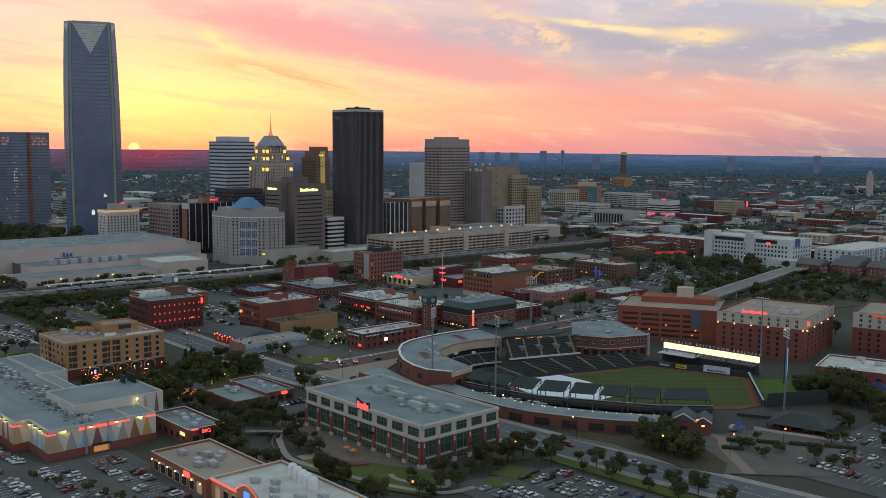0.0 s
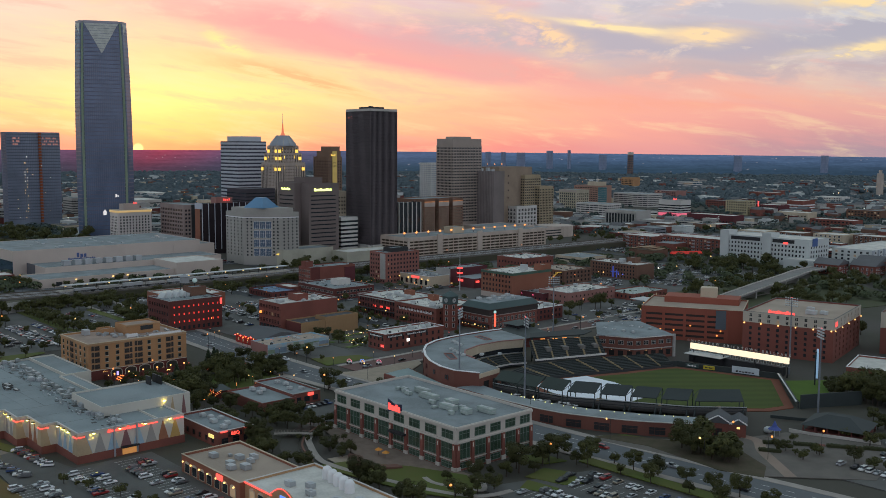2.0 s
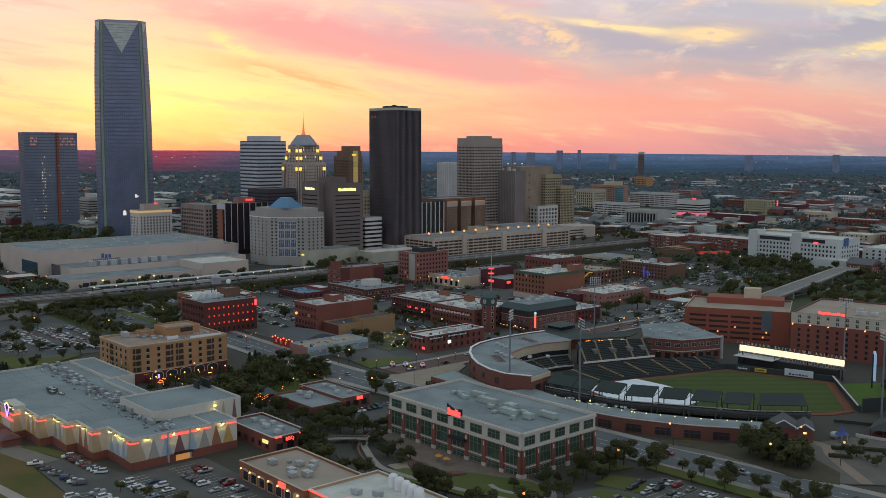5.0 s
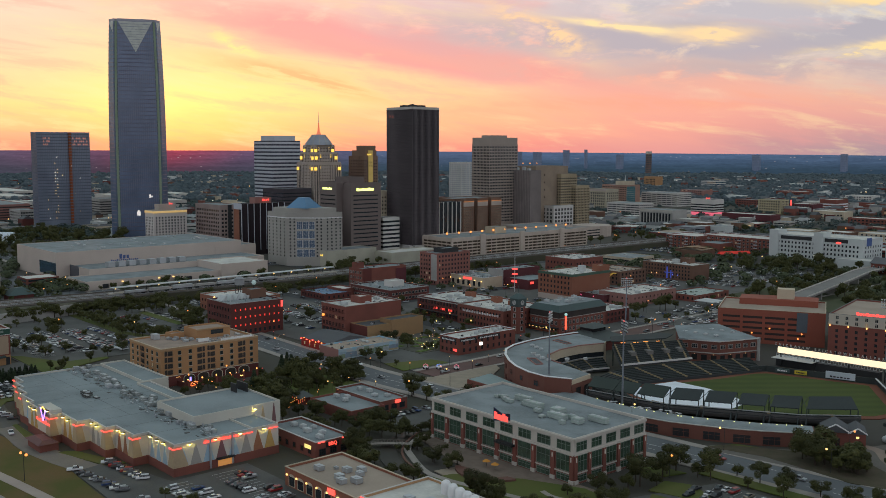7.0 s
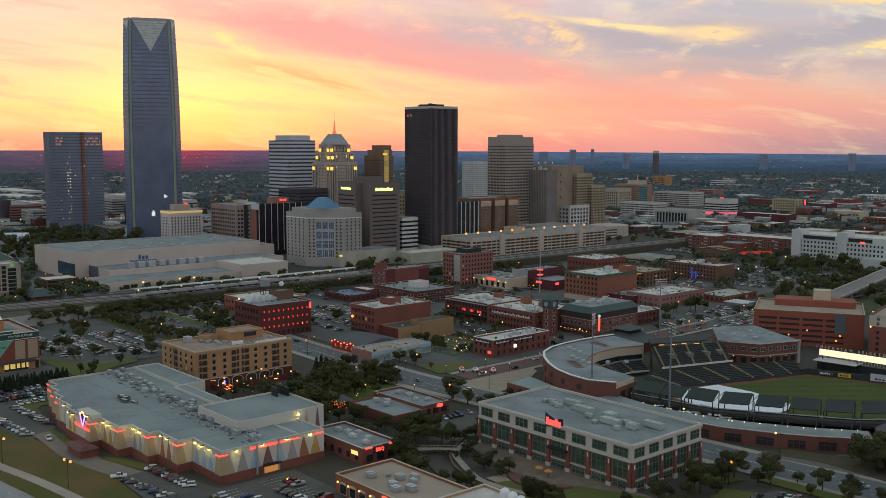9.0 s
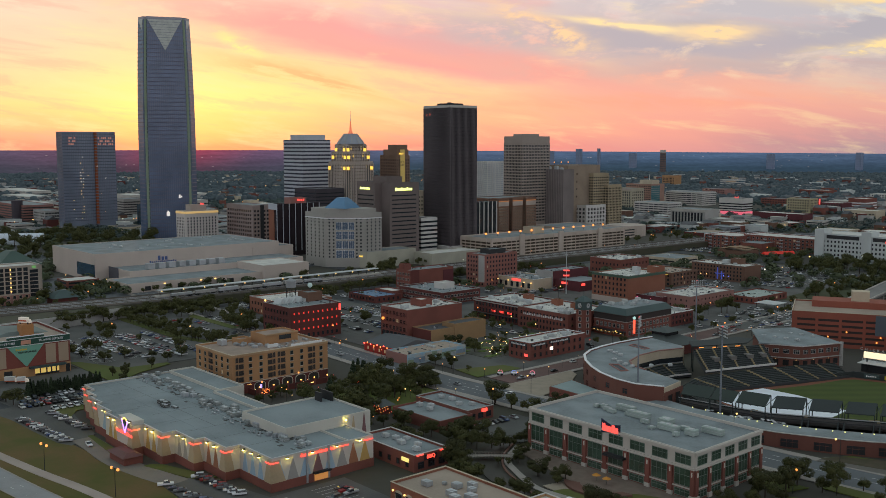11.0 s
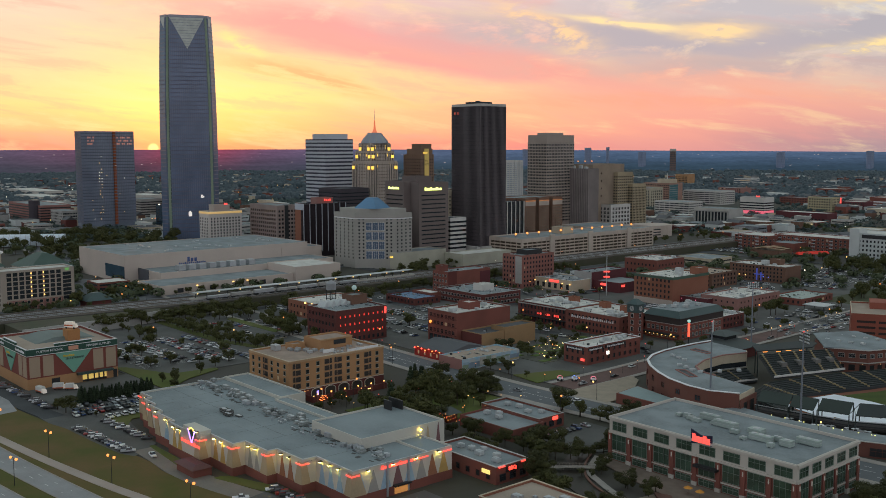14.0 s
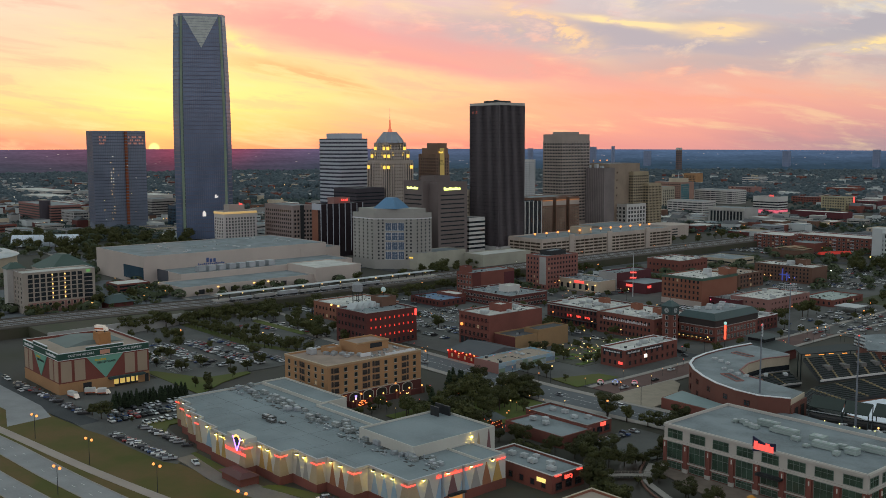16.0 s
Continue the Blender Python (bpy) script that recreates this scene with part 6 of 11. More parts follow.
# stairwells that open half way up the upper tier
for u, w_ in ((0.18, 0.07), (0.42, 0.07), (0.66, 0.07), (0.86, 0.06)):
    p0, p1 = (Vector((-364.3, 374.8)).lerp(Vector((-349.5, 414.8)), u + e) - PO.xy for e in (0, w_))
    d = (p1 - p0).normalized()
    o2 = Vector((-d.y, d.x))
    bm = bmesh.new()
    prism_in(bm, [tuple(p0 - o2 * 2.2), tuple(p1 - o2 * 2.2), tuple(p1 + o2 * 2.2), tuple(p0 + o2 * 2.2)], 7.6, 11.0)
    bmesh.ops.recalc_face_normals(bm, faces=bm.faces)
    part("stairwell", bm, mat("stairwell_concrete", (0.16, 0.15, 0.14), 0.9), park)
# dark roof over the walk behind the upper tier
bm = bmesh.new()
prism_in(bm, [tuple(Vector(p) - PO.xy) for p in ((-384, 394), (-375, 384), (-362, 414), (-366, 426), (-374, 424))], 13.6, 14.1)
bmesh.ops.recalc_face_normals(bm, faces=bm.faces)
part("walkway_roof", bm, CANOPY, park)
for x, y in ((-377, 388), (-371, 400), (-365, 414), (-382, 394), (-372, 422)):
    bm = bmesh.new()
    box_in(bm, -0.2, 0.2, -0.2, 0.2, 0, 13.6)
    part("walkway_post", bm, STEEL_G, park, at=(x - PO.x, y - PO.y, 0))
for x, y in ((-380, 400), (-376, 406), (-374, 412), (-370, 418)):
    bm = bmesh.new()
    box_in(bm, -1.4, 1.4, -0.15, 0.15, 10.4, 10.7)
    part("walkway_lamp", bm, AMBER, park, at=pose(x - PO.x, y - PO.y, 0, 0, 0, 65))

# canopy sections over the south stand: street edge and field edge of each joint
low_edge = [(-332.9, 314.9), (-319.5, 317.1), (-309.4, 318.7), (-294.9, 321.8), (-282.5, 329.4), (-271, 336.2), (-259.7, 343), (-248.4, 349.8), (-231.1, 367.7)]
high_edge = [(-335.9, 323.5), (-322.5, 326), (-311.9, 327.6), (-297.6, 330.6), (-285.5, 337.5), (-273.5, 344.2), (-262.5, 351), (-252.1, 359.2), (-238.2, 375.1)]
CANOPY_G = mat("green_black_canopy_metal", (0.03, 0.042, 0.036), 0.85, var=0.2)


def bar_between(name, p, q, r, m):
    """A square bar from p to q, as a part of the park."""
    e = q - p
    bm = bmesh.new()
    box_in(bm, 0, e.length, -r, r, -r, r)
    return part(name, bm, m, park, at=Matrix.Translation(p) @ e.to_track_quat("X", "Z").to_matrix().to_4x4())


for i in range(8):
    za, zc = (9.4, 12.0) if i < 2 else (9.9, 12.7)
    g = 0.02 if i < 2 else 0.085
    a, b2 = [Vector(p) - PO.xy for p in (low_edge[i], low_edge[i + 1])]
    c, d = [Vector(p) - PO.xy for p in (high_edge[i + 1], high_edge[i])]
    ca, cb = a.lerp(b2, g), b2.lerp(a, g)
    cc, cd = c.lerp(d, g), d.lerp(c, g)
    bm = bmesh.new()
    v = [bm.verts.new((q.x, q.y, z - e)) for e in (0, 0.35) for q, z in ((ca, za), (cb, za), (cc, zc), (cd, zc))]
    for q in ((0, 1, 2, 3), (7, 6, 5, 4), (0, 4, 5, 1), (1, 5, 6, 2), (2, 6, 7, 3), (3, 7, 4, 0)):
        bm.faces.new([v[j] for j in q])
    part("canopy_roof", bm, CANOPY_G if i < 3 else CANOPY, park)
    for q, z in ((ca, za), (cb, za), (cc, zc), (cd, zc)):
        bm = bmesh.new()
        box_in(bm, -0.16, 0.16, -0.16, 0.16, 0, z - 0.3)
        part("canopy_post", bm, STEEL_G, park, at=(q.x, q.y, 0))
    for q in (ca, cb):
        out = (ca - cd).normalized()
        bar_between("canopy_strut", Vector((q.x + out.x * 5, q.y + out.y * 5, 0)), Vector((q.x, q.y, 6.4)), 0.2, STEEL_G)
    for k in range(1, 4):
        q, w = ca.lerp(cb, k / 4), cd.lerp(cc, k / 4)
        bar_between("canopy_purlin", Vector((q.x, q.y, za - 0.5)), Vector((w.x, w.y, zc - 0.5)), 0.14, STEEL_G)
    # crossed rods in the gap between this section and the one before it
    if i > 2:
        pa = Vector(low_edge[i - 1]).lerp(Vector(low_edge[i]), 0.9) - PO.xy
        pd = Vector(high_edge[i - 1]).lerp(Vector(high_edge[i]), 0.9) - PO.xy
        for p, q in ((pa, cd), (pd, ca)):
            z0, z1 = (za, zc) if p is pa else (zc, za)
            bar_between("cross_rod", Vector((p.x, p.y, z0 - 0.2)), Vector((q.x, q.y, z1 - 0.2)), 0.09, STEEL_G)
# stacked white tables and lamps on the walk below the stand
rp = random.Random(9)
for k in range(26):
    u = rp.random()
    p = Vector((-322, 313)).lerp(Vector((-285, 321)), u) + Vector((rp.uniform(-1, 1), rp.uniform(-2.4, 2.4))) - PO.xy
    bm = bmesh.new()
    tube_in(bm, 0.9, 5.9, 6.0, 8)
    tube_in(bm, 0.08, 5.1, 5.9, 6)
    t2 = part("walk_table", bm, TRIM_W if k % 3 else METAL_W, park, at=(p.x, p.y, -1.0))

# concourse along the avenue
PARK_BRICK = mat("park_brick", (0.17, 0.068, 0.05), 0.9, alt=(0.13, 0.052, 0.04), fine=2.5)
outer = [(-345, 301), (-325, 301), (-311, 301.6), (-294, 302.4), (-281.5, 305), (-270.5, 310), (-260, 315), (-250.5, 321), (-242, 327.5), (-234, 335)]
inner = [(-240, 344), (-257, 331.5), (-279, 319.5), (-305, 312), (-322, 311.5), (-340, 314)]
ring = [tuple(Vector(p) - PO.xy) for p in outer + inner]
bm = bmesh.new()
prism_in(bm, ring, -0.3, 5.5)
bmesh.ops.recalc_face_normals(bm, faces=bm.faces)
part("concourse_wall", bm, PARK_BRICK, park)
bm = bmesh.new()
prism_in(bm, inset(ring, 0.6), 5.5, 5.65)
part("concourse_roof", bm, ROOF_G, park)
for a, c in zip(outer[1:], outer[2:]):
    wall_line("pale_coping", [a, c], 0.3, 0.6, CONC_L, 5.5)
    d = (Vector(c) - Vector(a))
    m4 = Matrix.Translation((a[0] - PO.x, a[1] - PO.y, 0)) @ pose(0, 0, 0, 0, 0, math.degrees(math.atan2(d.y, d.x)))
    for k in range(max(1, int(d.length // 9))):
        part("gate_opening", window_mesh(6.5, 3.2, PARK_BRICK, METAL_D, "bay"), None, park, at=m4 @ pose(5 + k * 9, 0, 0.3))
    for k in range(int(d.length // 6) + 1):
        bm = bmesh.new()
        ball_in(bm, 0.24, 0, 0, 0)
        part("concourse_lamp", bm, lamp_mat("greenish_lamp", (0.9, 0.85, 0.25), 2.2), park, at=m4 @ pose(2 + k * 6, 9.5, 6.0))

# curved pavilion at the corner gate
o = [(-338.6, 311), (-350, 305.6), (-361, 306.5), (-374, 311), (-385, 317.5), (-396, 326), (-404.5, 335), (-410, 346), (-412.5, 359), (-413.2, 372), (-412.6, 386), (-411, 398.5)]
n_ = [(-386, 393), (-383, 387.3), (-387.5, 373), (-387, 357), (-382, 342.4), (-374.7, 335.2), (-365, 333), (-341.6, 327.5)]
ring = [tuple(Vector(p) - PO.xy) for p in o + n_]
ring = ring[::-1]
bm = bmesh.new()
prism_in(bm, ring, -0.3, 11.2)
bmesh.ops.recalc_face_normals(bm, faces=bm.faces)
part("pavilion_core", bm, STUCCO_C, park)
wall_line("pavilion_brick_wall", o, 12.2, 0.9, PARK_BRICK, -0.3)
wall_line("pavilion_end_wall", [(-337.9, 310.6), (-340.9, 327.6)], 9.6, 0.5, PARK_BRICK, -0.3)
# end openings are flat panes, the shade inside painted near-black
for u in (0.28, 0.7):
    q = Vector((-337.9, 310.6)).lerp(Vector((-340.9, 327.6)), u) - PO.xy
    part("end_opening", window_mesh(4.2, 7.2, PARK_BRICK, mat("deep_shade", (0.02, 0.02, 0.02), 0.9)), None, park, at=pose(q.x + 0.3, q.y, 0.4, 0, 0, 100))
STAND_BACK = mat("stand_back_concrete", (0.12, 0.12, 0.117), 0.9)
# concave back of the stand, panel by panel, with a pale rail above
for a, c in zip(south_out, south_out[1:]):
    d = (Vector(c) - Vector(a)).normalized()
    f = Vector((d.y, -d.x))
    bm = bmesh.new()
    rows_ = [[bm.verts.new((*(Vector(p) + f * w - PO.xy), z)) for p in (a, c)] for w, z in ((-3.0, 2.6), (-1.4, 3.4), (-0.3, 4.8), (0.3, 6.6), (0.0, 6.6), (-0.8, 4.8), (-3.0, 3.2))]
    for r0, r1 in zip(rows_, rows_[1:] + rows_[:1]):
        bm.faces.new((r0[0], r0[1], r1[1], r1[0]))
    bmesh.ops.recalc_face_normals(bm, faces=bm.faces)
    part("stand_back_panel", bm, STAND_BACK, park)
    wall_line("stand_rail", [a, c], 0.3, 0.35, METAL, 7.2)
wall_line("pavilion_coping", o, 0.3, 1.2, TRIM_W, 11.9)
bm = bmesh.new()
prism_in(bm, inset(ring, 0.5), 11.2, 11.35)
bmesh.ops.recalc_face_normals(bm, faces=bm.faces)
part("pavilion_roof", bm, ROOF_G, park)
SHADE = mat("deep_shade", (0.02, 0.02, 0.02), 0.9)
wall_line("suite_glazing", n_[1:-1], 2.4, 0.5, GLASS, 4.6)
# lower strip takes the painted shade colour instead of glass
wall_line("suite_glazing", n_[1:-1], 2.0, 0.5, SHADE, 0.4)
wall_line("suite_rail", n_[1:-1], 0.45, 0.8, BRICK_P, 11.3)
wall_line("suite_ledge", n_[1:-1], 0.35, 1.6, CONC, 4.2)
stand("suite_tier", [(-381.6, 385), (-385.4, 372), (-385, 358), (-380.5, 345)], [(-370.5, 377), (-374, 368), (-374.5, 359), (-371.5, 350)], 4.2, 1.4, 5, TIER, (0.3, 0.6))
wall_line("suite_front_rail", [(-370.2, 377), (-373.6, 368), (-374.1, 359), (-371, 350)], 0.8, 0.4, PALE, 1.4)
# sunken deck in the roof near the gate, with its pink kerb
for pts_, h_ in (([(-384, 329), (-371, 321.5), (-369, 325), (-380.5, 332)], 0.5), ([(-406, 372), (-394, 370), (-394, 374), (-406, 376.5)], 0.4)):
    rr = [tuple(Vector(p) - PO.xy) for p in pts_]
    bm = bmesh.new()
    ring_in(bm, rr, inset(rr, 0.4), 11.35, 11.35 + h_)
    part("deck_kerb", bm, BRICK_P, park)
    bm = bmesh.new()
    prism_in(bm, inset(rr, 0.4), 11.3, 11.4)
    part("sunken_deck", bm, ROOF_D, park)
for a, c in zip(o[1:-1], o[2:]):
    d = Vector(c) - Vector(a)
    m4 = Matrix.Translation((a[0] - PO.x, a[1] - PO.y, 0)) @ pose(0, 0, 0, 0, 0, math.degrees(math.atan2(-d.y, -d.x))) @ pose(-d.length / 2, -0.5, 0)
    for z in (1.2, 6.6):
        part("window", window_mesh(2.6, 2.2, BRICK_D, GLASS, "cross"), None, park, at=m4 @ pose(0, 0, z))
for i in range(9):
    part("roof_unit", hvac_mesh(2.2, 1.8, 1.1, METAL_W), None, park, at=pose(-103 + i * 5, -52 + abs(i - 5) * 5 + (i % 3) * 3, 11.3, 0, 0, i * 17))
bm = bmesh.new()
prism_in(bm, [tuple(Vector(p) - PO.xy) for p in [(-392, 296), (-350, 294), (-346, 302), (-372, 308), (-394, 314)]], -0.2, 4.4)
part("gate_annex", bm, BRICK, park)
bm = bmesh.new()
prism_in(bm, [tuple(Vector(p) - PO.xy) for p in [(-391.4, 296.6), (-350.5, 294.6), (-346.6, 301.6), (-372.2, 307.4), (-393.3, 313)]], 4.4, 4.55)
part("annex_roof", bm, mat("teal_roof", (0.2, 0.27, 0.27), 0.6), park)

# club building on the north side
club = [(-362, 427), (-343.5, 436), (-335, 459.5), (-368, 472), (-377, 444)]
ring = [tuple(Vector(p) - PO.xy) for p in club]
bm = bmesh.new()
prism_in(bm, ring, -0.3, 12.0)
part("club_wall", bm, PARK_BRICK, park)
bm = bmesh.new()
zz = (12.5, 12.4, 12.3, 14.0, 15.2)
top_ = [bm.verts.new((x, y, z)) for (x, y), z in zip(inset(ring, -0.7), zz)]
low_ = [bm.verts.new((x, y, z - 0.6)) for (x, y), z in zip(inset(ring, -0.7), zz)]
mid_ = bm.verts.new((-57, 67, 13.6))
for i in range(5):
    j = (i + 1) % 5
    bm.faces.new((top_[i], top_[j], mid_))
    bm.faces.new((low_[i], low_[j], top_[j], top_[i]))
part("club_roof", bm, ROOF_G, park)
wall_line("club_fascia", [(-362.7, 426.2), (-342.9, 435.4), (-334, 459.8)], 0.5, 0.4, PALE, 11.8)
wall_line("club_ledge", [(-362.2, 426.6), (-343.2, 435.7), (-334.6, 459.7)], 0.4, 1.0, CONC, 5.2)
for a, c in zip(club[:2], club[1:3]):
    d = Vector(c) - Vector(a)
    m4 = Matrix.Translation((a[0] - PO.x, a[1] - PO.y, 0)) @ pose(0, 0, 0, 0, 0, math.degrees(math.atan2(d.y, d.x)))
    n3 = int(d.length // 4.2)
    for k in range(n3):
        u = d.length * (k + 0.5) / n3
        part("window", window_mesh(2.8, 2.0, DULL_TRIM, GLASS, "bay"), None, park, at=m4 @ pose(u, 0, 7.8))
        # arcade is not hollow: its shade is a near-black pane
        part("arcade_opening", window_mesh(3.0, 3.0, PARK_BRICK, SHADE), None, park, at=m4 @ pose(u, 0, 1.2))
        if k % 2:
            bm = bmesh.new()
            ball_in(bm, 0.22, 0, -0.5, 4.6)
            part("arcade_lamp", bm, WARM, park, at=m4 @ pose(u, 0, 0))
bm = bmesh.new()
tube_in(bm, 0.9, -0.3, 12.6, 10)
part("corner_column", bm, CONC, park, at=(-34.4, 80.5, 0))
for i in range(8):
    part("roof_unit", hvac_mesh(2.0, 1.8, 1.0, METAL_W), None, park, at=pose(-68 + (i % 4) * 6, 60 + (i // 4) * 12 + i, 13.1))

# gabled gate lodge at the south-east
t = thing("gate_lodge", "brick gate lodge with white-edged gable roofs", "building", (-230.5, 349.5, 0), turn=30)
bm = bmesh.new()
box_in(bm, -8, 8, -6, 6, -0.2, 5.5)
part("wall", bm, BRICK, t)
for x, w, z in ((-3, 5.5, 8.6), (5, 3.5, 7.6)):
    bm = bmesh.new()
    prism_in(bm, [(-w, -6.6), (w, -6.6), (w, 6.2), (-w, 6.2)], 5.5, z, 0, [(-0.1, -6.6), (0.1, -6.6), (0.1, 6.2), (-0.1, 6.2)])
    part("gable_roof", bm, ROOF_D, t, at=(x, 0, 0))
    for sx in (-1, 1):
        bm = bmesh.new()
        e = Vector((sx * w, 0, 5.5 - z))
        box_in(bm, 0, e.length, -0.15, 0.15, -0.1, 0.35)
        part("white_bargeboard", bm, TRIM_W, t, at=Matrix.Translation((x, -6.7, z)) @ e.to_track_quat("X", "Z").to_matrix().to_4x4())
part("gate", window_mesh(3.2, 3.0, BRICK_D, METAL_D, "bay"), None, t, at=pose(-3, -6, 0.2))
part("lit_board", window_mesh(1.2, 0.8, METAL_D, WARM), None, t, at=pose(5, -6, 3.6))


def hip_pavilion(label, x0, x1, y0, y1, eave, peak, m, top=False, turn=0, posts=False):
    t = thing("pavilion", label, "pavilion", ((x0 + x1) / 2, (y0 + y1) / 2, 0), turn=turn)
    w, d = (x1 - x0) / 2, (y1 - y0) / 2
    bm = bmesh.new()
    box_in(bm, -w + 1.5, w - 1.5, -d + 1.5, d - 1.5, -0.2, 1.1 if posts else eave)
    part("wall", bm, BRICK_D, t)
    if posts:
        for i in range(6):
            for y in (-d + 1.0, d - 1.0):
                bm = bmesh.new()
                box_in(bm, -0.22, 0.22, -0.22, 0.22, -0.2, eave)
                part("post", bm, BRICK_D, t, at=(-w + 1.0 + i * (2 * w - 2.0) / 5, y, 0))
    bm = bmesh.new()
    hip_in(bm, -w, w, -d, d, eave, peak, min(w, d) * 0.8)
    part("hipped_roof", bm, m, t)
    if top:
        bm = bmesh.new()
        box_in(bm, -w * 0.35, w * 0.35, -d * 0.35, d * 0.35, peak - 0.8, peak + 1.6)
        part("clerestory", bm, GLASS, t)
        bm = bmesh.new()
        hip_in(bm, -w * 0.5, w * 0.5, -d * 0.5, d * 0.5, peak + 1.6, peak + 3.4, min(w, d) * 0.42)
        part("upper_roof", bm, m, t)
    return t


SHINGLE = mat("grey_green_shingle", (0.075, 0.088, 0.085), 0.8, var=0.2)
hip_pavilion("brick pavilion with a two-tier hipped shingle roof", -432, -404, 404, 436, 5.5, 10.5, SHINGLE, True)
hip_pavilion("open picnic shelter with a broad dark hipped roof", -213, -187, 376, 397, 3.4, 7.2, mat("dark_shingle", (0.045, 0.052, 0.052), 0.85, var=0.2), turn=12, posts=True)

# long display board with its truss and name
t = thing("scoreboard", "long bright display board with white letters above it", "scoreboard", (-291, 456.5, 0), turn=math.degrees(math.atan2(4.5, 57)))
bm = bmesh.new()
box_in(bm, -28.2, 28.2, -0.5, 0.5, 7.6, 10.7)
part("display", bm, lamp_mat("cream_display", (1.0, 0.82, 0.52), 1.15), t)
bm = bmesh.new()
box_in(bm, -28.4, 28.4, 0.5, 1.0, 7.3, 11.0)
part("display_back", bm, METAL_D, t)
bm = bmesh.new()
for k in range(40):
    box_in(bm, -29 + k * 1.45, -28.85 + k * 1.45, -0.2, 0, 5.8, 7.2)
    box_in(bm, -29 + k * 1.45, -27.55 + k * 1.45, -0.2, 0, 5.8 if k % 2 else 7.1, 5.95 if k % 2 else 7.25)
part("truss", bm, METAL, t, kind="stuff")
letters("CHICKASAW BRICKTOWN BALLPARK", 1.9, PALE, t, pose(-0.5, 0, 11.0), "letter_row", 0.08, "CENTER", 2.05)
for x in (-27, -9, 9, 27):
    bm = bmesh.new()
    box_in(bm, x - 0.3, x + 0.3, 1, 1.6, 0, 10.5)
    part("support", bm, METAL_D, t)
bm = bmesh.new()
box_in(bm, -30, 24, 1.6, 6, 0, 4.6)
part("party_deck", bm, METAL_D, t)
bm = bmesh.new()
box_in(bm, -30, -8, -4, 6, 5.0, 5.25)
part("deck_canopy", bm, METAL_W, t)
for x, w, m in ((-18, 7, METAL_G), (-9, 6, mat("yellow_board", (0.5, 0.4, 0.03), 0.6)), (10, 14, mat("pale_board", (0.5, 0.56, 0.6), 0.6))):
    t2 = thing("advert_board", "flat advertising board on the outfield wall", "sign", (-290.5 + x * 0.96, 444.6 + x * 0.29, 0), turn=16, group="outfield boards")
    bm = bmesh.new()
    box_in(bm, -w / 2, w / 2, -0.2, 0.2, 0.9, 2.8 if w < 10 else 4.4)
    part("panel", bm, m, t2)
    bars(6, w * 0.7, 0.8, METAL_D if w != 7 else TRIM_W, t2, pose(0, -0.2, 1.5), "unreadable_writing", 0.3, 0.06)
t = thing("video_board", "tall narrow pale blue video board on a post", "scoreboard", (-246.5, 456.5, 0), turn=118)
bm = bmesh.new()
box_in(bm, -5.0, 5.0, -0.5, 0.5, 4.5, 17.5)
part("screen", bm, lamp_mat("blue_display", (0.35, 0.62, 0.9), 0.4), t)
bm = bmesh.new()
box_in(bm, -0.6, 0.6, 0.5, 1.2, 0, 17)
part("post", bm, METAL_D, t)


def flood_mast(x, y, h, turn):
    t = thing("floodlight_mast", "tall steel floodlight mast with a rack of unlit lamps", "light mast", (x, y, 0), "floodlight masts", turn=turn)
    bm = bmesh.new()
    tube_in(bm, 0.48, 0, h, 10, r1=0.26)
    part("mast", bm, mat("weathered_mast_steel", (0.2, 0.22, 0.25), 0.6, metal=0.3), t)
    bm = bmesh.new()
    for k in range(4):
        box_in(bm, -3.6, 3.6, -0.1, 0.1, h - 4 + k * 1.3, h - 3.8 + k * 1.3)
    part("rack", bm, METAL_D, t)
    for k in range(4):
        for i in range(6):
            bm = bmesh.new()
            tube_in(bm, 0.4, 0, 0.4, 8)
            part("lamp", bm, METAL_W, t, at=pose(-3.2 + i * 1.28, -0.2, h - 3.7 + k * 1.3, 70))
    bm = bmesh.new()
    ball_in(bm, 0.35, 0, 0, h + 0.5)
    part("beacon", bm, RED, t)


for x, y, h, tr in ((-353.5, 312, 40, 120), (-313, 315, 41, 150), (-423, 457, 36, 60), (-268, 468.5, 40, 0), (-220, 407, 38, -40)):
    flood_mast(x, y, h, tr)


def lit_carriage(x, y, m):
    """A small carriage outlined in lamps."""
    t = thing("carriage", "small horse carriage outlined with coloured lamps", "carriage", (x, y, 0.2), "lit carriages", turn=25)
    for k in range(4):
        bm = bmesh.new()
        tube_in(bm, 0.55, -0.06, 0.06, 12)
        part("wheel", bm, METAL_D, t, at=pose(-0.9 if k % 2 else 0.9, -0.7 if k < 2 else 0.7, 0.55, 90))
    bm = bmesh.new()
    prism_in(bm, [(-1.1, -0.6), (1.1, -0.6), (1.1, 0.6), (-1.1, 0.6)], 0.6, 1.5, 0, [(-1.3, -0.65), (1.3, -0.65), (1.3, 0.65), (-1.3, 0.65)])
    part("body", bm, TRIM_W, t)
    bm = bmesh.new()
    for k in range(9):
        a = math.pi * k / 8
        ball_in(bm, 0.2, 1.3 * math.cos(a), 0, 1.5 + 1.2 * math.sin(a))
    part("lamp_hoop", bm, m, t, kind="stuff")


for x, y, m in ((-436, 307, lamp_mat("pink_string_lamp", (1.0, 0.2, 0.3), 1.2)), (-431, 312, lamp_mat("blue_string_lamp", (0.2, 0.35, 1.0), 1.2)), (-424, 318, lamp_mat("pink_string_lamp", (1.0, 0.2, 0.3), 1.2))):
    lit_carriage(x, y, m)

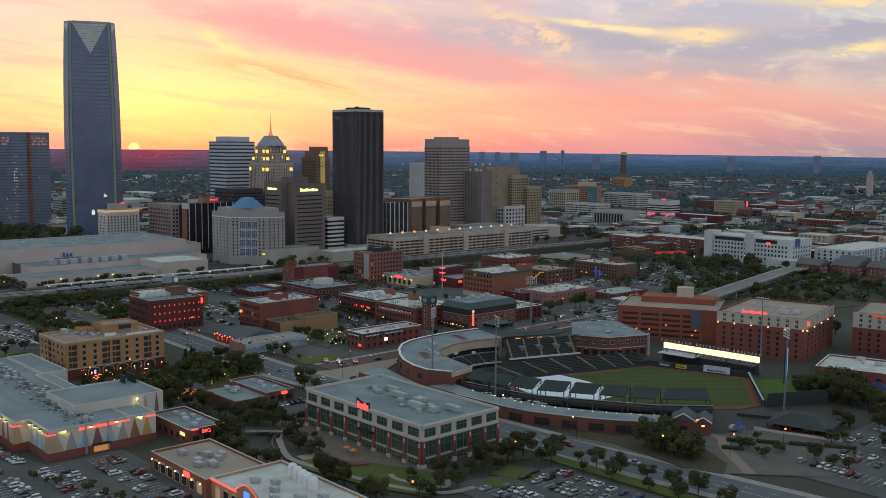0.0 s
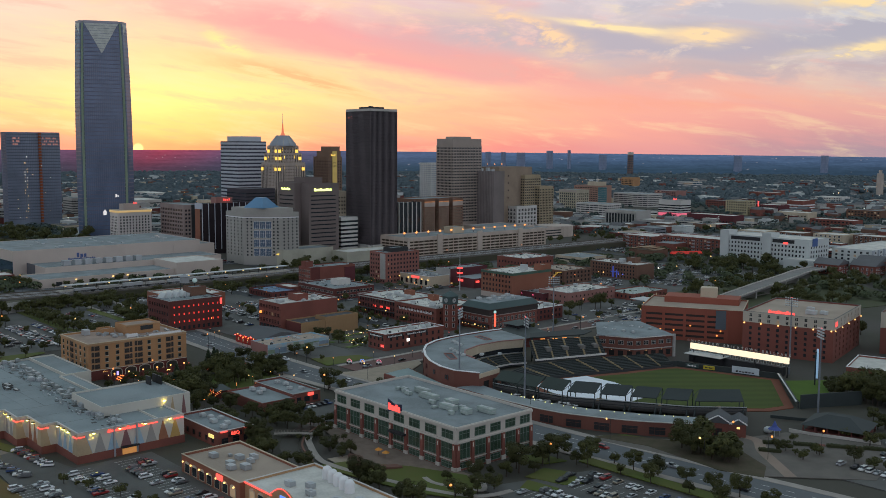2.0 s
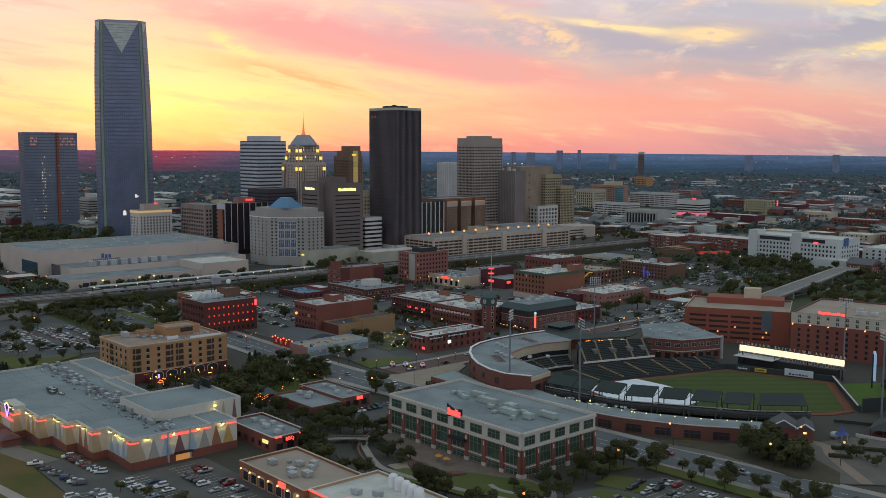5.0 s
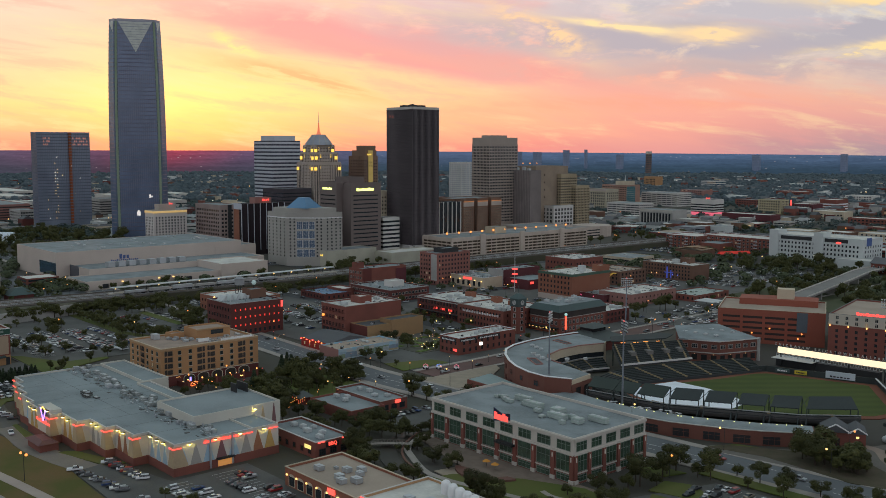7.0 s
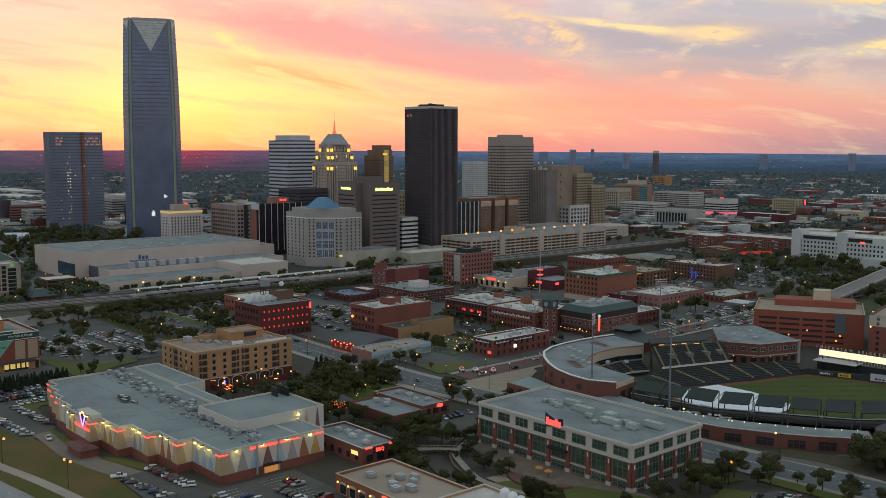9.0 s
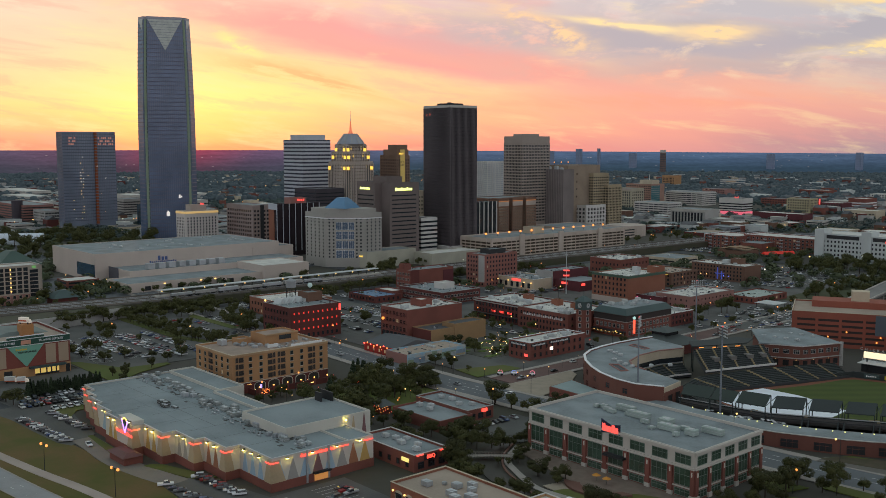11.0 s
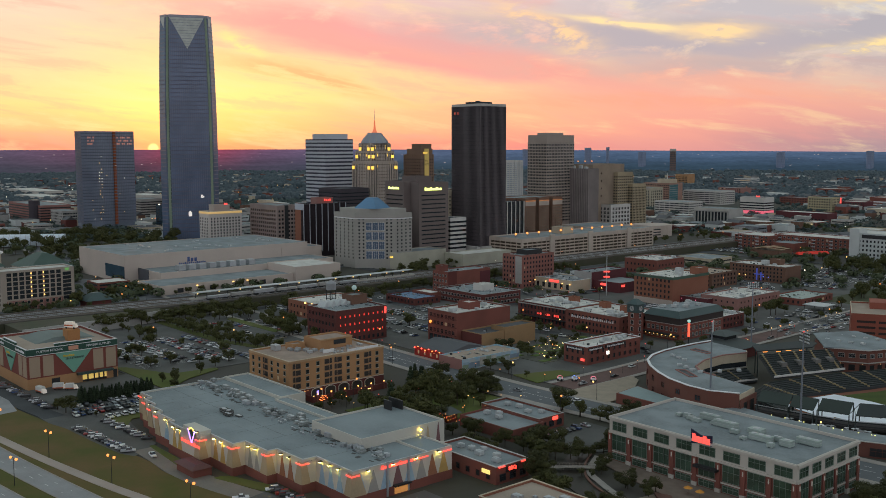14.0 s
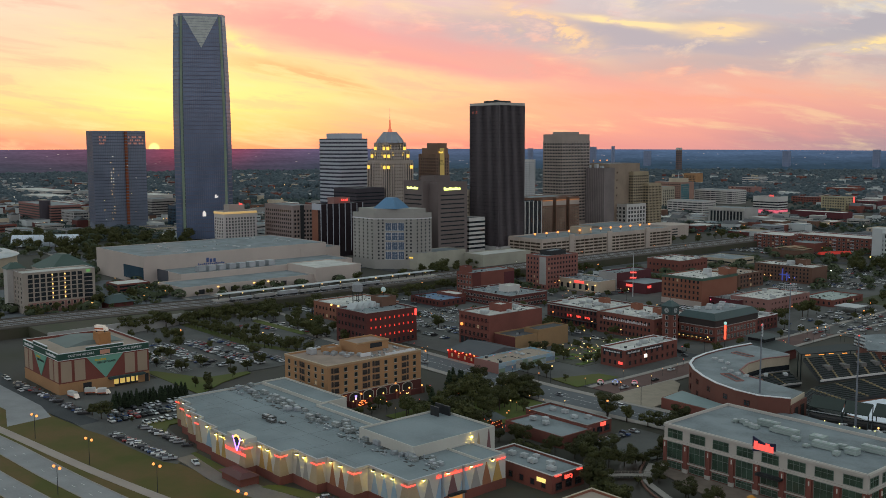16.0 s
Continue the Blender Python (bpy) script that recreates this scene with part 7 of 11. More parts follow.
# ---------------------------------------------------------------- offices, cinema, storage hall, restaurants
PRECAST = mat("warm_white_precast", (0.5, 0.46, 0.41), 0.85, var=0.08)
OFFICE_FRAME = mat("grey_green_frame", (0.16, 0.2, 0.17), 0.5, var=0.1)
b = block("green_office", "office_building", "four-storey precast office with brick piers and green glass", -342.5, -267.5, 231, 271, 16.2, PRECAST, ROOF_G, coping=PRECAST)
for s, n in (("s", 8), ("e", 5)):
    L = b.length(s)
    step = L / n
    b.band(s, -0.2, 10.4, BRICK, 0.12, "brick_facing")
    b.band(s, 10.2, 10.9, PRECAST, 0.5, "string_course")
    b.band(s, 3.4, 3.9, PRECAST, 0.3, "string_course")
    b.band(s, 15.3, 16.2, PRECAST, 0.55, "cornice")
    for i in range(n):
        u = step * (i + 0.5)
        m4 = b.face(s, u, 0)
        part("window", window_mesh(step * 0.64, 3.0, OFFICE_FRAME, GLASS_G, "bay"), None, b.ob, at=m4 @ pose(0, 0, 11.6))
        part("tall_window", window_mesh(step * 0.66, 5.6, OFFICE_FRAME, GLASS_G, "bay"), None, b.ob, at=m4 @ pose(0, -0.14, 4.3))
        part("ground_window", window_mesh(step * 0.64, 2.2, OFFICE_FRAME, GLASS_G, "bay"), None, b.ob, at=m4 @ pose(0, -0.14, 0.7))
    for i in range(n + 1):
        u = min(max(step * i, 0.7), L - 0.7)
        bm = bmesh.new()
        box_in(bm, -0.75, 0.75, -0.6, 0.02, -0.2, 10.2)
        part("brick_pier", bm, BRICK, b.ob, at=b.face(s, u, 0))
        bm = bmesh.new()
        box_in(bm, -1.0, 1.0, -0.9, 0.02, -0.2, 1.5)
        part("pier_base", bm, PRECAST, b.ob, at=b.face(s, u, 0))
        bm = bmesh.new()
        box_in(bm, -0.16, 0.16, -0.85, -0.6, 8.0, 9.5)
        part("tube_lamp", bm, lamp_mat("soft_white_tube", (1.0, 0.9, 0.75), 0.16), b.ob, at=b.face(s, u, 0))
bm = bmesh.new()
box_in(bm, -4.5, 4.5, -2.6, 0.02, 7.2, 8.0)
part("entrance_canopy", bm, METAL_D, b.ob, at=b.face("s", 42.7, 0))
bm = bmesh.new()
box_in(bm, -3, 3, -0.3, 0.3, 0, 0.8)
part("sign_parapet", bm, PRECAST, b.ob, at=b.face("s", 40, 16.2) @ pose(0, 0.3, 0))
bm = bmesh.new()
for x0, x1 in ((-4.2, 0), (0, 4.2)):
    zs_ = (-1.9, 3.2) if x0 < 0 else (-1.3, 2.4)
    near_, far_ = (x1, x0) if x0 < 0 else (x0, x1)
    v = [bm.verts.new(p) for y in (-0.5, -0.1) for p in ((near_, y, -1.0), (far_, y, zs_[0]), (far_, y, zs_[1]), (near_, y, 1.7))]
    for q in ((0, 1, 2, 3), (7, 6, 5, 4), (0, 4, 5, 1), (1, 5, 6, 2), (2, 6, 7, 3), (3, 7, 4, 0)):
        bm.faces.new([v[k] for k in q])
bmesh.ops.recalc_face_normals(bm, faces=bm.faces)
part("bow_tie_plate", bm, mat("navy_sign_plate", (0.02, 0.025, 0.06), 0.5), b.ob, "dark bow-tie sign plate", at=b.face("s", 40, 16.4))
bars(5, 7.2, 2.7, RED, b.ob, b.face("s", 40, 15.5) @ pose(0, -0.55, 0), "red_sign", 0.06)
b.hvac([(26, 26, 8, 2.6, 2.2), (35, 22, 9, 2.8, 2.3), (46, 24, 5, 4, 1.8), (52, 17, 8, 2.8, 2.2), (61, 18, 4, 3, 2.2), (65, 25, 8, 2.6, 2.2), (41, 18, 3, 2, 1.4), (56, 21, 3, 2, 1.6), (30, 22, 2, 2, 1.2), (18, 23, 3, 2, 1.4), (21, 21, 3, 2, 1.4), (15, 22, 2, 2, 1.2), (24, 20, 3, 2, 1.4), (58, 13, 2, 2, 1.5), (47, 14, 2, 2, 1)], mat("pale_green_unit", (0.33, 0.39, 0.36), 0.6))

APT_ROOF = mat("pinkish_tan_roof", (0.33, 0.25, 0.2), 0.95, var=0.3, coarse=0.15)
# shade of the balconies as a dark pane colour; nothing is hollowed out
RECESS = mat("dark_recess", (0.05, 0.04, 0.035), 0.8)
APT_FRAME = mat("grey_olive_window_frame", (0.2, 0.19, 0.15), 0.7)
APT_TRIM = mat("cream_arch_trim", (0.5, 0.44, 0.36), 0.85)


def arch_mesh(w, h, rise, trim_m, dark_m, t=0.35):
    """An arched opening on a face towards -y: a proud trim round a dark pane."""
    bm = bmesh.new()
    n = 8
    inner = [(-w / 2, 0), *[(-w / 2 * math.cos(math.pi * k / n), h + rise * math.sin(math.pi * k / n)) for k in range(n + 1)], (w / 2, 0)]
    outer = [(-w / 2 - t, 0), *[(-(w / 2 + t) * math.cos(math.pi * k / n), h + (rise + t) * math.sin(math.pi * k / n)) for k in range(n + 1)], (w / 2 + t, 0)]
    rows_ = [[bm.verts.new((x, y, z)) for x, z in pts] for pts, y in ((outer, 0.02), (outer, -0.2), (inner, -0.2), (inner, -0.02))]
    for a, c in zip(rows_, rows_[1:]):
        for k in range(len(inner) - 1):
            bm.faces.new((a[k], a[k + 1], c[k + 1], c[k]))
    bm.faces.new(rows_[3][::-1]).material_index = 1
    bmesh.ops.recalc_face_normals(bm, faces=bm.faces)
    return mesh_of("arched_opening", bm, [trim_m, dark_m])


b = block("res", "apartment_building", "five-storey tan brick apartments over arched brick shops", -525, -489.5, 185, 238.5, 18.6, BRICK_T, APT_ROOF, coping=STUCCO_C)
SLIM_ARCH = arch_mesh(1.3, 1.9, 0.55, mat("buff_arch_brick", (0.3, 0.2, 0.13), 0.9), RECESS, 0.2)
SHOP_ARCH = arch_mesh(5.6, 2.5, 1.3, APT_TRIM, mat("dim_shop_glass", (0.05, 0.042, 0.036), 0.3), 0.3)
bm = bmesh.new()
for q in range(9):
    box_in(bm, -1.3 + q * 0.32, -1.25 + q * 0.32, -0.32, -0.26, 0, 1.0)
box_in(bm, -1.4, 1.4, -0.34, -0.24, 1.0, 1.08)
APT_RAIL = mesh_of("balcony_rail", bm, METAL_D)
for s_, plan_ in (("s", "wwbwww"), ("e", "bwwBbwwBw")):
    L = b.length(s_)
    b.band(s_, -0.2, 4.7, BRICK_D, 0.15, "brick_base")
    b.band(s_, 4.7, 5.0, APT_TRIM, 0.3, "string_course")
    b.band(s_, 17.7, 18.6, mat("tan_cornice", (0.42, 0.27, 0.15), 0.85), 0.35, "cornice")
    step = L / (len(plan_) + 0.4)
    for i, kind_ in enumerate(plan_):
        u = step * (i + 0.7)
        for k in range(4):
            z = 5.7 + k * 3.1
            if kind_ == "w":
                part("window", window_mesh(1.5, 1.7, APT_FRAME, WARMWIN if (i * 7 + k * 3 + (s_ == "e")) % 31 == 0 else GLASS), None, b.ob, at=b.face(s_, u, z))
                bm = bmesh.new()
                box_in(bm, -1.0, 1.0, -0.26, 0.02, -0.3, -0.12)
                part("stone_sill", bm, APT_TRIM, b.ob, at=b.face(s_, u, z))
            else:
                g = 1 if kind_ == "B" else -1
                part("balcony_opening", window_mesh(2.5, 2.2, mat("buff_arch_brick", (0.3, 0.2, 0.13), 0.9), RECESS), None, b.ob, at=b.face(s_, u - g * 0.7, z - 0.1))
                part("balcony_rail", APT_RAIL, None, b.ob, at=b.face(s_, u - g * 0.7, z - 0.1), kind="stuff")
                part("arched_opening", SLIM_ARCH, None, b.ob, at=b.face(s_, u + g * 1.5, z - 0.1))
for i in range(5):
    part("shop_arch", SHOP_ARCH, None, b.ob, at=b.face("e", 14.5 + i * 7.6, 0.5) @ pose(0, -0.16, 0))
# raised shop terrace behind a brick wall with lamp piers
bm = bmesh.new()
box_in(bm, 8, 50, -7.0, -6.5, -0.3, 2.4)
box_in(bm, 8, 8.5, -6.5, 0, -0.3, 2.4)
part("terrace_wall", bm, BRICK_D, b.ob, at=b.face("e", 0, 0))
bm = bmesh.new()
box_in(bm, 8.5, 50, -6.5, 0, -0.2, 0.5)
part("terrace_floor", bm, mat("terrace_paving", (0.14, 0.11, 0.09), 0.9), b.ob, at=b.face("e", 0, 0))
for i in range(6):
    u = 10.5 + i * 7.6
    bm = bmesh.new()
    box_in(bm, -0.5, 0.5, -7.3, -6.3, -0.3, 3.0)
    part("terrace_pier", bm, BRICK, b.ob, at=b.face("e", u, 0))
    bm = bmesh.new()
    ball_in(bm, 0.42, 0, -6.8, 3.5)
    part("globe_lamp", bm, lamp_mat("orange_globe", (1.0, 0.4, 0.08), 2.6), b.ob, at=b.face("e", u, 0))
bm = bmesh.new()
for k, (x, z) in enumerate(((0, 0), (0.8, 0.9), (1.8, 0.5), (2.4, 1.4), (3.4, 1.1), (4.2, 0.2), (2.2, -0.3), (0.9, -0.5))):
    box_in(bm, x, x + 1.0, -7.3, -7.05, z + 0.6, z + 0.85)
part("neon_scribble", bm, lamp_mat("orange_neon_tube", (1.0, 0.22, 0.04), 2.2), b.ob, at=b.face("e", 11, 0))
bars(5, 2.6, 0.5, WARM, b.ob, b.face("e", 40, 1.0) @ pose(0, -7.0, 0), "shop_sign")
bars(5, 2.6, 0.5, WARM, b.ob, b.face("e", 9, 3.6), "shop_sign")
bm = bmesh.new()
box_in(bm, -0.5, 0.5, -0.4, -0.2, 0, 2.0)
part("neon_figure", bm, lamp_mat("violet_blue_neon", (0.4, 0.3, 1.0), 1.6), b.ob, at=b.face("e", 15, 1.0))
pent = Block("", "", -519, -505, 212, 231, 22.8, BRICK_T, APT_ROOF, owner=b)
pent.band("e", 19.6, 21.8, GLASS, 0.2, "penthouse_window", 8, 15)
pent.band("e", 22.2, 22.9, mat("tan_cornice", (0.42, 0.27, 0.15), 0.85), 0.4, "cornice")
Block("", "", -520, -513, 202, 209, 20.8, BRICK_T, APT_ROOF, owner=b)
b.hvac([(6, 11, 4.4, 3, 2.8), (11, 16, 3, 2, 1.2), (13, 19, 3, 2, 1.4), (15, 17, 2.4, 1.6, 1.2), (17, 21, 2.6, 2, 1.3), (20, 24, 2, 2, 1.2), (22, 20, 2.4, 2, 1.2), (24, 26, 2.6, 1.8, 1.3)], METAL)
for y0_, y1_ in ((24, 30), (33, 51)):
    bm = bmesh.new()
    box_in(bm, -0.12, 0.12, y0_, y1_, 0, 1.7)
    part("white_screen", bm, TRIM_W, b.ob, at=Vector((16.4 if y0_ > 30 else 9.5, -26.7, 17.9)))
rq = random.Random(3)
bm = bmesh.new()
for k in range(22):
    x, y = rq.uniform(2, 16), rq.uniform(0, 25)
    box_in(bm, x, x + rq.uniform(0.5, 1.6), y, y + rq.uniform(0.5, 1.6), 17.8, 18.3 + rq.random() * 0.5)
part("roof_plant", bm, METAL, b.ob, kind="stuff")

# cinema: long hall with coloured spikes, wall washers and red neon
CINEMA_W = mat("pale_cinema_stucco", (0.52, 0.5, 0.44), 0.85, var=0.12)
SPIKES = [mat("pale_blue_spike", (0.3, 0.42, 0.52), 0.8), mat("rust_spike", (0.3, 0.13, 0.07), 0.8), mat("ochre_spike", (0.46, 0.3, 0.1), 0.8), mat("plum_spike", (0.2, 0.1, 0.1), 0.8), mat("grey_spike", (0.3, 0.29, 0.27), 0.8)]
SAND = mat("sand_stucco", (0.42, 0.33, 0.21), 0.85)
CINEMA_ROOF = mat("cinema_grey_roof", (0.215, 0.25, 0.26), 0.8, var=0.35, coarse=0.05)
b = block("theatre", "cinema", "long cinema with painted spikes, red neon and a grey roof", -509, -366, 131, 163, 10.7, CINEMA_W, CINEMA_ROOF, parapet=0.0)
c1 = Block("", "", -509, -461, 163, 175, 12.0, CINEMA_W, CINEMA_ROOF, parapet=0.8, owner=b)
c2 = Block("", "", -384, -366.2, 163, 174, 11.4, CINEMA_W, CINEMA_ROOF, parapet=0.7, owner=b)
c3 = Block("", "", -415, -384, 148, 186, 14.7, CINEMA_W, CINEMA_ROOF, parapet=0.8, owner=b)
c4 = Block("", "", -461, -415, 160, 166, 11.8, CINEMA_W, CINEMA_ROOF, parapet=0.6, owner=b)
NEON = lamp_mat("red_orange_neon", (1.0, 0.06, 0.03), 1.7)
WASH = lamp_mat("yellow_washer", (1.0, 0.74, 0.12), 48)
# the street front steps out bay by bay towards its middle: east end, west end, front line
BAYS = [(-366, -387, 131.0), (-387, -403, 125.4), (-403, -418, 121.6), (-418, -434, 116.6), (-434, -459, 112.2), (-459, -475, 114.4), (-475, -487, 117.0), (-487, -498, 119.6), (-498, -509, 123.0)]
bays = []
for xe, xw, yf in BAYS:
    if yf < 131:
        bays.append(Block("", "", xw, xe, yf, 131, 10.7, CINEMA_W, CINEMA_ROOF, parapet=0.0, owner=b))
    else:
        bays.append(b)
edges = [(-366, 163, -366, 131)]
for k, (xe, xw, yf) in enumerate(BAYS):
    edges.append((xe, yf, xw, yf))
    if k + 1 < len(BAYS):
        edges.append((xw, yf, xw, BAYS[k + 1][2]))
edges.append((-509, 123, -509, 163))
for xa, ya, xb, yb in edges:
    bm = bmesh.new()
    box_in(bm, min(xa, xb) - 0.02, max(xa, xb) + 0.02 if xa != xb else xa + 0.4, min(ya, yb), max(ya, yb) if ya != yb else ya + 0.4, 10.5, 11.5)
    part("parapet", bm, CINEMA_W, b.ob, at=-b.ob.matrix_world.translation)
    bm = bmesh.new()
    box_in(bm, min(xa, xb) - 0.1, max(xa, xb) + 0.1 if xa != xb else xa + 0.5, min(ya, yb) - 0.08, max(ya, yb) + 0.08 if ya != yb else ya + 0.5, 11.5, 11.62)
    part("coping", bm, METAL, b.ob, at=-b.ob.matrix_world.translation)


# roofing laid over the joints between the bays
bm = bmesh.new()
box_in(bm, -508.5, -387.3, 130.2, 131.8, 10.78, 10.86)
for (xe, xw, yf), (_, _, y2) in zip(BAYS, BAYS[1:]):
    if xw > -508:
        box_in(bm, xw - 0.7, xw + 0.7, max(yf, y2) + 0.42, 130.3, 10.78, 10.87)
part("roof_sheet", bm, CINEMA_ROOF, b.ob, at=-b.ob.matrix_world.translation)


bm = bmesh.new()
for k in range(9):
    box_in(bm, -506 + k * 15, -505.85 + k * 15, 126, 160, 10.815, 10.835)
for y in (137, 146, 155):
    box_in(bm, -508, -416, y, y + 0.14, 10.82, 10.84)
part("roof_seam_lines", bm, mat("dark_roof_seam", (0.11, 0.12, 0.125), 0.9), b.ob, at=-b.ob.matrix_world.translation, kind="stuff")


def spike(face, w, h, m, z0=2.8, name="painted_spike"):
    bm = bmesh.new()
    v = [bm.verts.new(p) for p in ((-w / 2, -0.12, z0), (w / 2, -0.12, z0), (0.12, -0.12, h), (-0.12, -0.12, h))]
    bm.faces.new(v)
    back = [bm.verts.new((q.co.x, 0.02, q.co.z)) for q in v]
    for i in range(4):
        bm.faces.new((v[i], back[i], back[(i + 1) % 4], v[(i + 1) % 4]))
    return part(name, bm, m, b.ob, at=face)


def neon_top(face, w=4.2):
    bm = bmesh.new()
    box_in(bm, -w / 2, w / 2, -0.6, -0.3, 9.9, 10.3)
    part("neon_bar", bm, NEON, b.ob, at=face)


HOOD = bmesh.new()
box_in(HOOD, -0.5, 0.5, -1.2, 0.0, 10.72, 10.92)
HOOD = mesh_of("washer_hood", HOOD, METAL_D)
LAMP = bmesh.new()
box_in(LAMP, -0.38, 0.38, -1.1, -0.7, 10.55, 10.7)
LAMP = mesh_of("wall_washer", LAMP, WASH)


def washer(face):
    part("washer_hood", HOOD, None, b.ob, at=face)
    part("wall_washer", LAMP, None, b.ob, at=face)


def at_world(x, y, z=0.0):
    return Matrix.Translation(Vector((x, y, z)) - b.ob.matrix_world.translation)


for s, k in (("e", b), ("e", c2)):
    k.band(s, -0.3, 2.8, BRICK, 0.35, "brick_plinth")
COLOURS = (0, 1, 4, 2, 2, 0, 1, 4, 0)
for k, (xe, xw, yf) in enumerate(BAYS):
    east = k <= 4
    bm = bmesh.new()
    box_in(bm, xw, xe + 0.35, yf - 0.35, yf + 0.02, -0.3, 2.8)
    part("brick_plinth", bm, BRICK, b.ob, at=at_world(0, 0))
    if 0 < k <= 4:
        bm = bmesh.new()
        box_in(bm, xe - 0.02, xe + 0.352, yf, BAYS[k - 1][2] - 0.35, -0.3, 2.8)
        part("brick_plinth", bm, BRICK, b.ob, at=at_world(0, 0))
    # the sand-coloured corner buttress and its bent neon tube
    g = 1 if east else -1
    cx = xe if east else xw
    deep = 3.2 if k else 5.5
    base = [(-4.2, -0.4), (0.4, -0.4), (0.4, deep), (-4.2, deep)]
    top = [(-1.9, -0.4), (0.4, -0.4), (0.4, deep * 0.5), (-1.9, deep * 0.5)]
    if not east:
        base, top = [(-x, y) for x, y in base[::-1]], [(-x, y) for x, y in top[::-1]]
    bm = bmesh.new()
    prism_in(bm, base, 2.8, 10.5, 0, top)
    bmesh.ops.recalc_face_normals(bm, faces=bm.faces)
    part("corner_buttress", bm, SAND, b.ob, at=at_world(cx, yf))
    bm = bmesh.new()
    a0, a1 = sorted((-2.6 * g, 0.75 * g))
    box_in(bm, a0, a1, -0.75, -0.45, 9.6, 10.0)
    a0, a1 = sorted((0.45 * g, 0.75 * g))
    box_in(bm, a0, a1, -0.45, 2.6, 9.6, 10.0)
    part("neon_bar", bm, NEON, b.ob, at=at_world(cx, yf))
    # painted spikes with a lamp over each
    n = (3, 2, 2, 2, 2, 1, 1, 1, 1)[k]
    lo, hi = (xw + 1.2, xe - 4.4) if east else (xw + 4.4, xe - 1.0)
    if k == 4:
        lo, hi = xw + 2.5, xw + 11.5
    for q in range(n):
        x = lo + (hi - lo) * (q + 0.5) / n
        spike(at_world(x, yf), min(4.4, (hi - lo) / n * 0.74), 10.2, SPIKES[COLOURS[k]])
        washer(at_world(x, yf))
for i in range(8):
    u = 3.4 + i * 5.1
    k, uu = (b, u) if u < 31 else (c2, u - 32)
    spike(k.face("e", uu, 0), 4.5, 10.2, SPIKES[(0, 4, 0, 3, 0, 4, 1, 2)[i]])
    if i % 2 == 0:
        washer(k.face("e", uu + 2.4, 0))
bars(12, 15, 1.4, NEON, b.ob, b.face("e", 19, 9.6) @ pose(0, -0.25, 0), "neon_sign", 0.15)
neon_top(b.face("e", 29.5, 0))
neon_top(c2.face("e", 8.5, 0))
for u in (6, 15):
    bm = bmesh.new()
    box_in(bm, -0.35, 0.35, -0.7, -0.1, 0, 11.8)
    part("downpipe_column", bm, METAL, b.ob, at=b.face("e", u + 8, 0))
b.band("e", 0, 2.7, mat("lit_exit", (0.4, 0.2, 0.08), 0.8, emit=(1.0, 0.42, 0.1), power=0.35), 0.4, "lit_exit", 17, 23)
b.band("e", 2.7, 3.3, METAL_D, 1.6, "exit_canopy", 16.5, 23.5)
spike(c3.face("e", 30, 0), 3.5, 13.8, SAND)
spike(c3.face("e", 35, 0), 3.0, 14.0, SPIKES[3])
bm = bmesh.new()
box_in(bm, -0.35, 0.35, -1.0, -0.7, 13.0, 13.15)
part("wall_washer", bm, WASH, b.ob, at=c3.face("e", 26, 0))
for dx, dy in ((-2, 2), (2, 2), (0, -2)):
    bm = bmesh.new()
    box_in(bm, -2.2, 2.2, -0.3, 0.3, 0, 3.6)
    part("rooftop_marquee_back", bm, METAL_D, b.ob, at=c3.off + Matrix.Translation((-11, 15, 14)).translation + Vector((dx, dy, 0)))
# entrance lodge, wedge sign and its neon word
bm = bmesh.new()
box_in(bm, -437, -424, 104.5, 111.6, -0.3, 3.0)
part("ticket_lodge", bm, BRICK, b.ob, at=at_world(0, 0))
bm = bmesh.new()
hip_in(bm, -438, -423, 103.6, 111.6, 3.0, 4.2, 2.6)
part("lodge_roof", bm, mat("red_brown_metal_roof", (0.11, 0.04, 0.04), 0.6), b.ob, at=at_world(0, 0))
bm = bmesh.new()
box_in(bm, -447, -434.2, 112.3, 117, 10.6, 13.0)
part("sign_tower", bm, CINEMA_W, b.ob, at=at_world(0, 0))
VIOLET = lamp_mat("violet_neon", (0.45, 0.22, 1.0), 2.6)
GOLD = lamp_mat("gold_neon", (1.0, 0.55, 0.1), 2.6)
sign_at = at_world(-437.5, 111.2, 8.8)
bm = bmesh.new()
prism_in(bm, [(-0.3, -0.3), (0.3, -0.3), (0.3, 0.1), (-0.3, 0.1)], 0, 4.6, 0, [(-2.6, -0.3), (2.6, -0.3), (2.6, 0.1), (-2.6, 0.1)])
wedge = part("wedge_sign", bm, mat("dark_green_sign", (0.03, 0.06, 0.04), 0.6), b.ob, "dark wedge sign edged in violet neon", at=sign_at)
for sx in (-1, 1):
    bm = bmesh.new()
    prism_in(bm, [(-0.22, -0.55), (0.22, -0.55), (0.22, -0.25), (-0.22, -0.25)], -0.3, 4.6, 0, [(sx * 2.7 - 0.22, -0.55), (sx * 2.7 + 0.22, -0.55), (sx * 2.7 + 0.22, -0.25), (sx * 2.7 - 0.22, -0.25)])
    part("neon_edge", bm, VIOLET, wedge)
bm = bmesh.new()
for q in range(7):
    a0 = math.pi * q / 7
    box_in(bm, -2.2 + q * 0.63, -1.6 + q * 0.63, -0.5, -0.2, 3.9 + math.sin(a0 + 0.2) * 1.1, 4.3 + math.sin(a0 + 0.2) * 1.1)
part("neon_arch", bm, GOLD, wedge, kind="stuff")
bars(9, 15, 1.2, NEON, b.ob, at_world(-439.5, 111.4, 7.2), "neon_sign", 0.12)
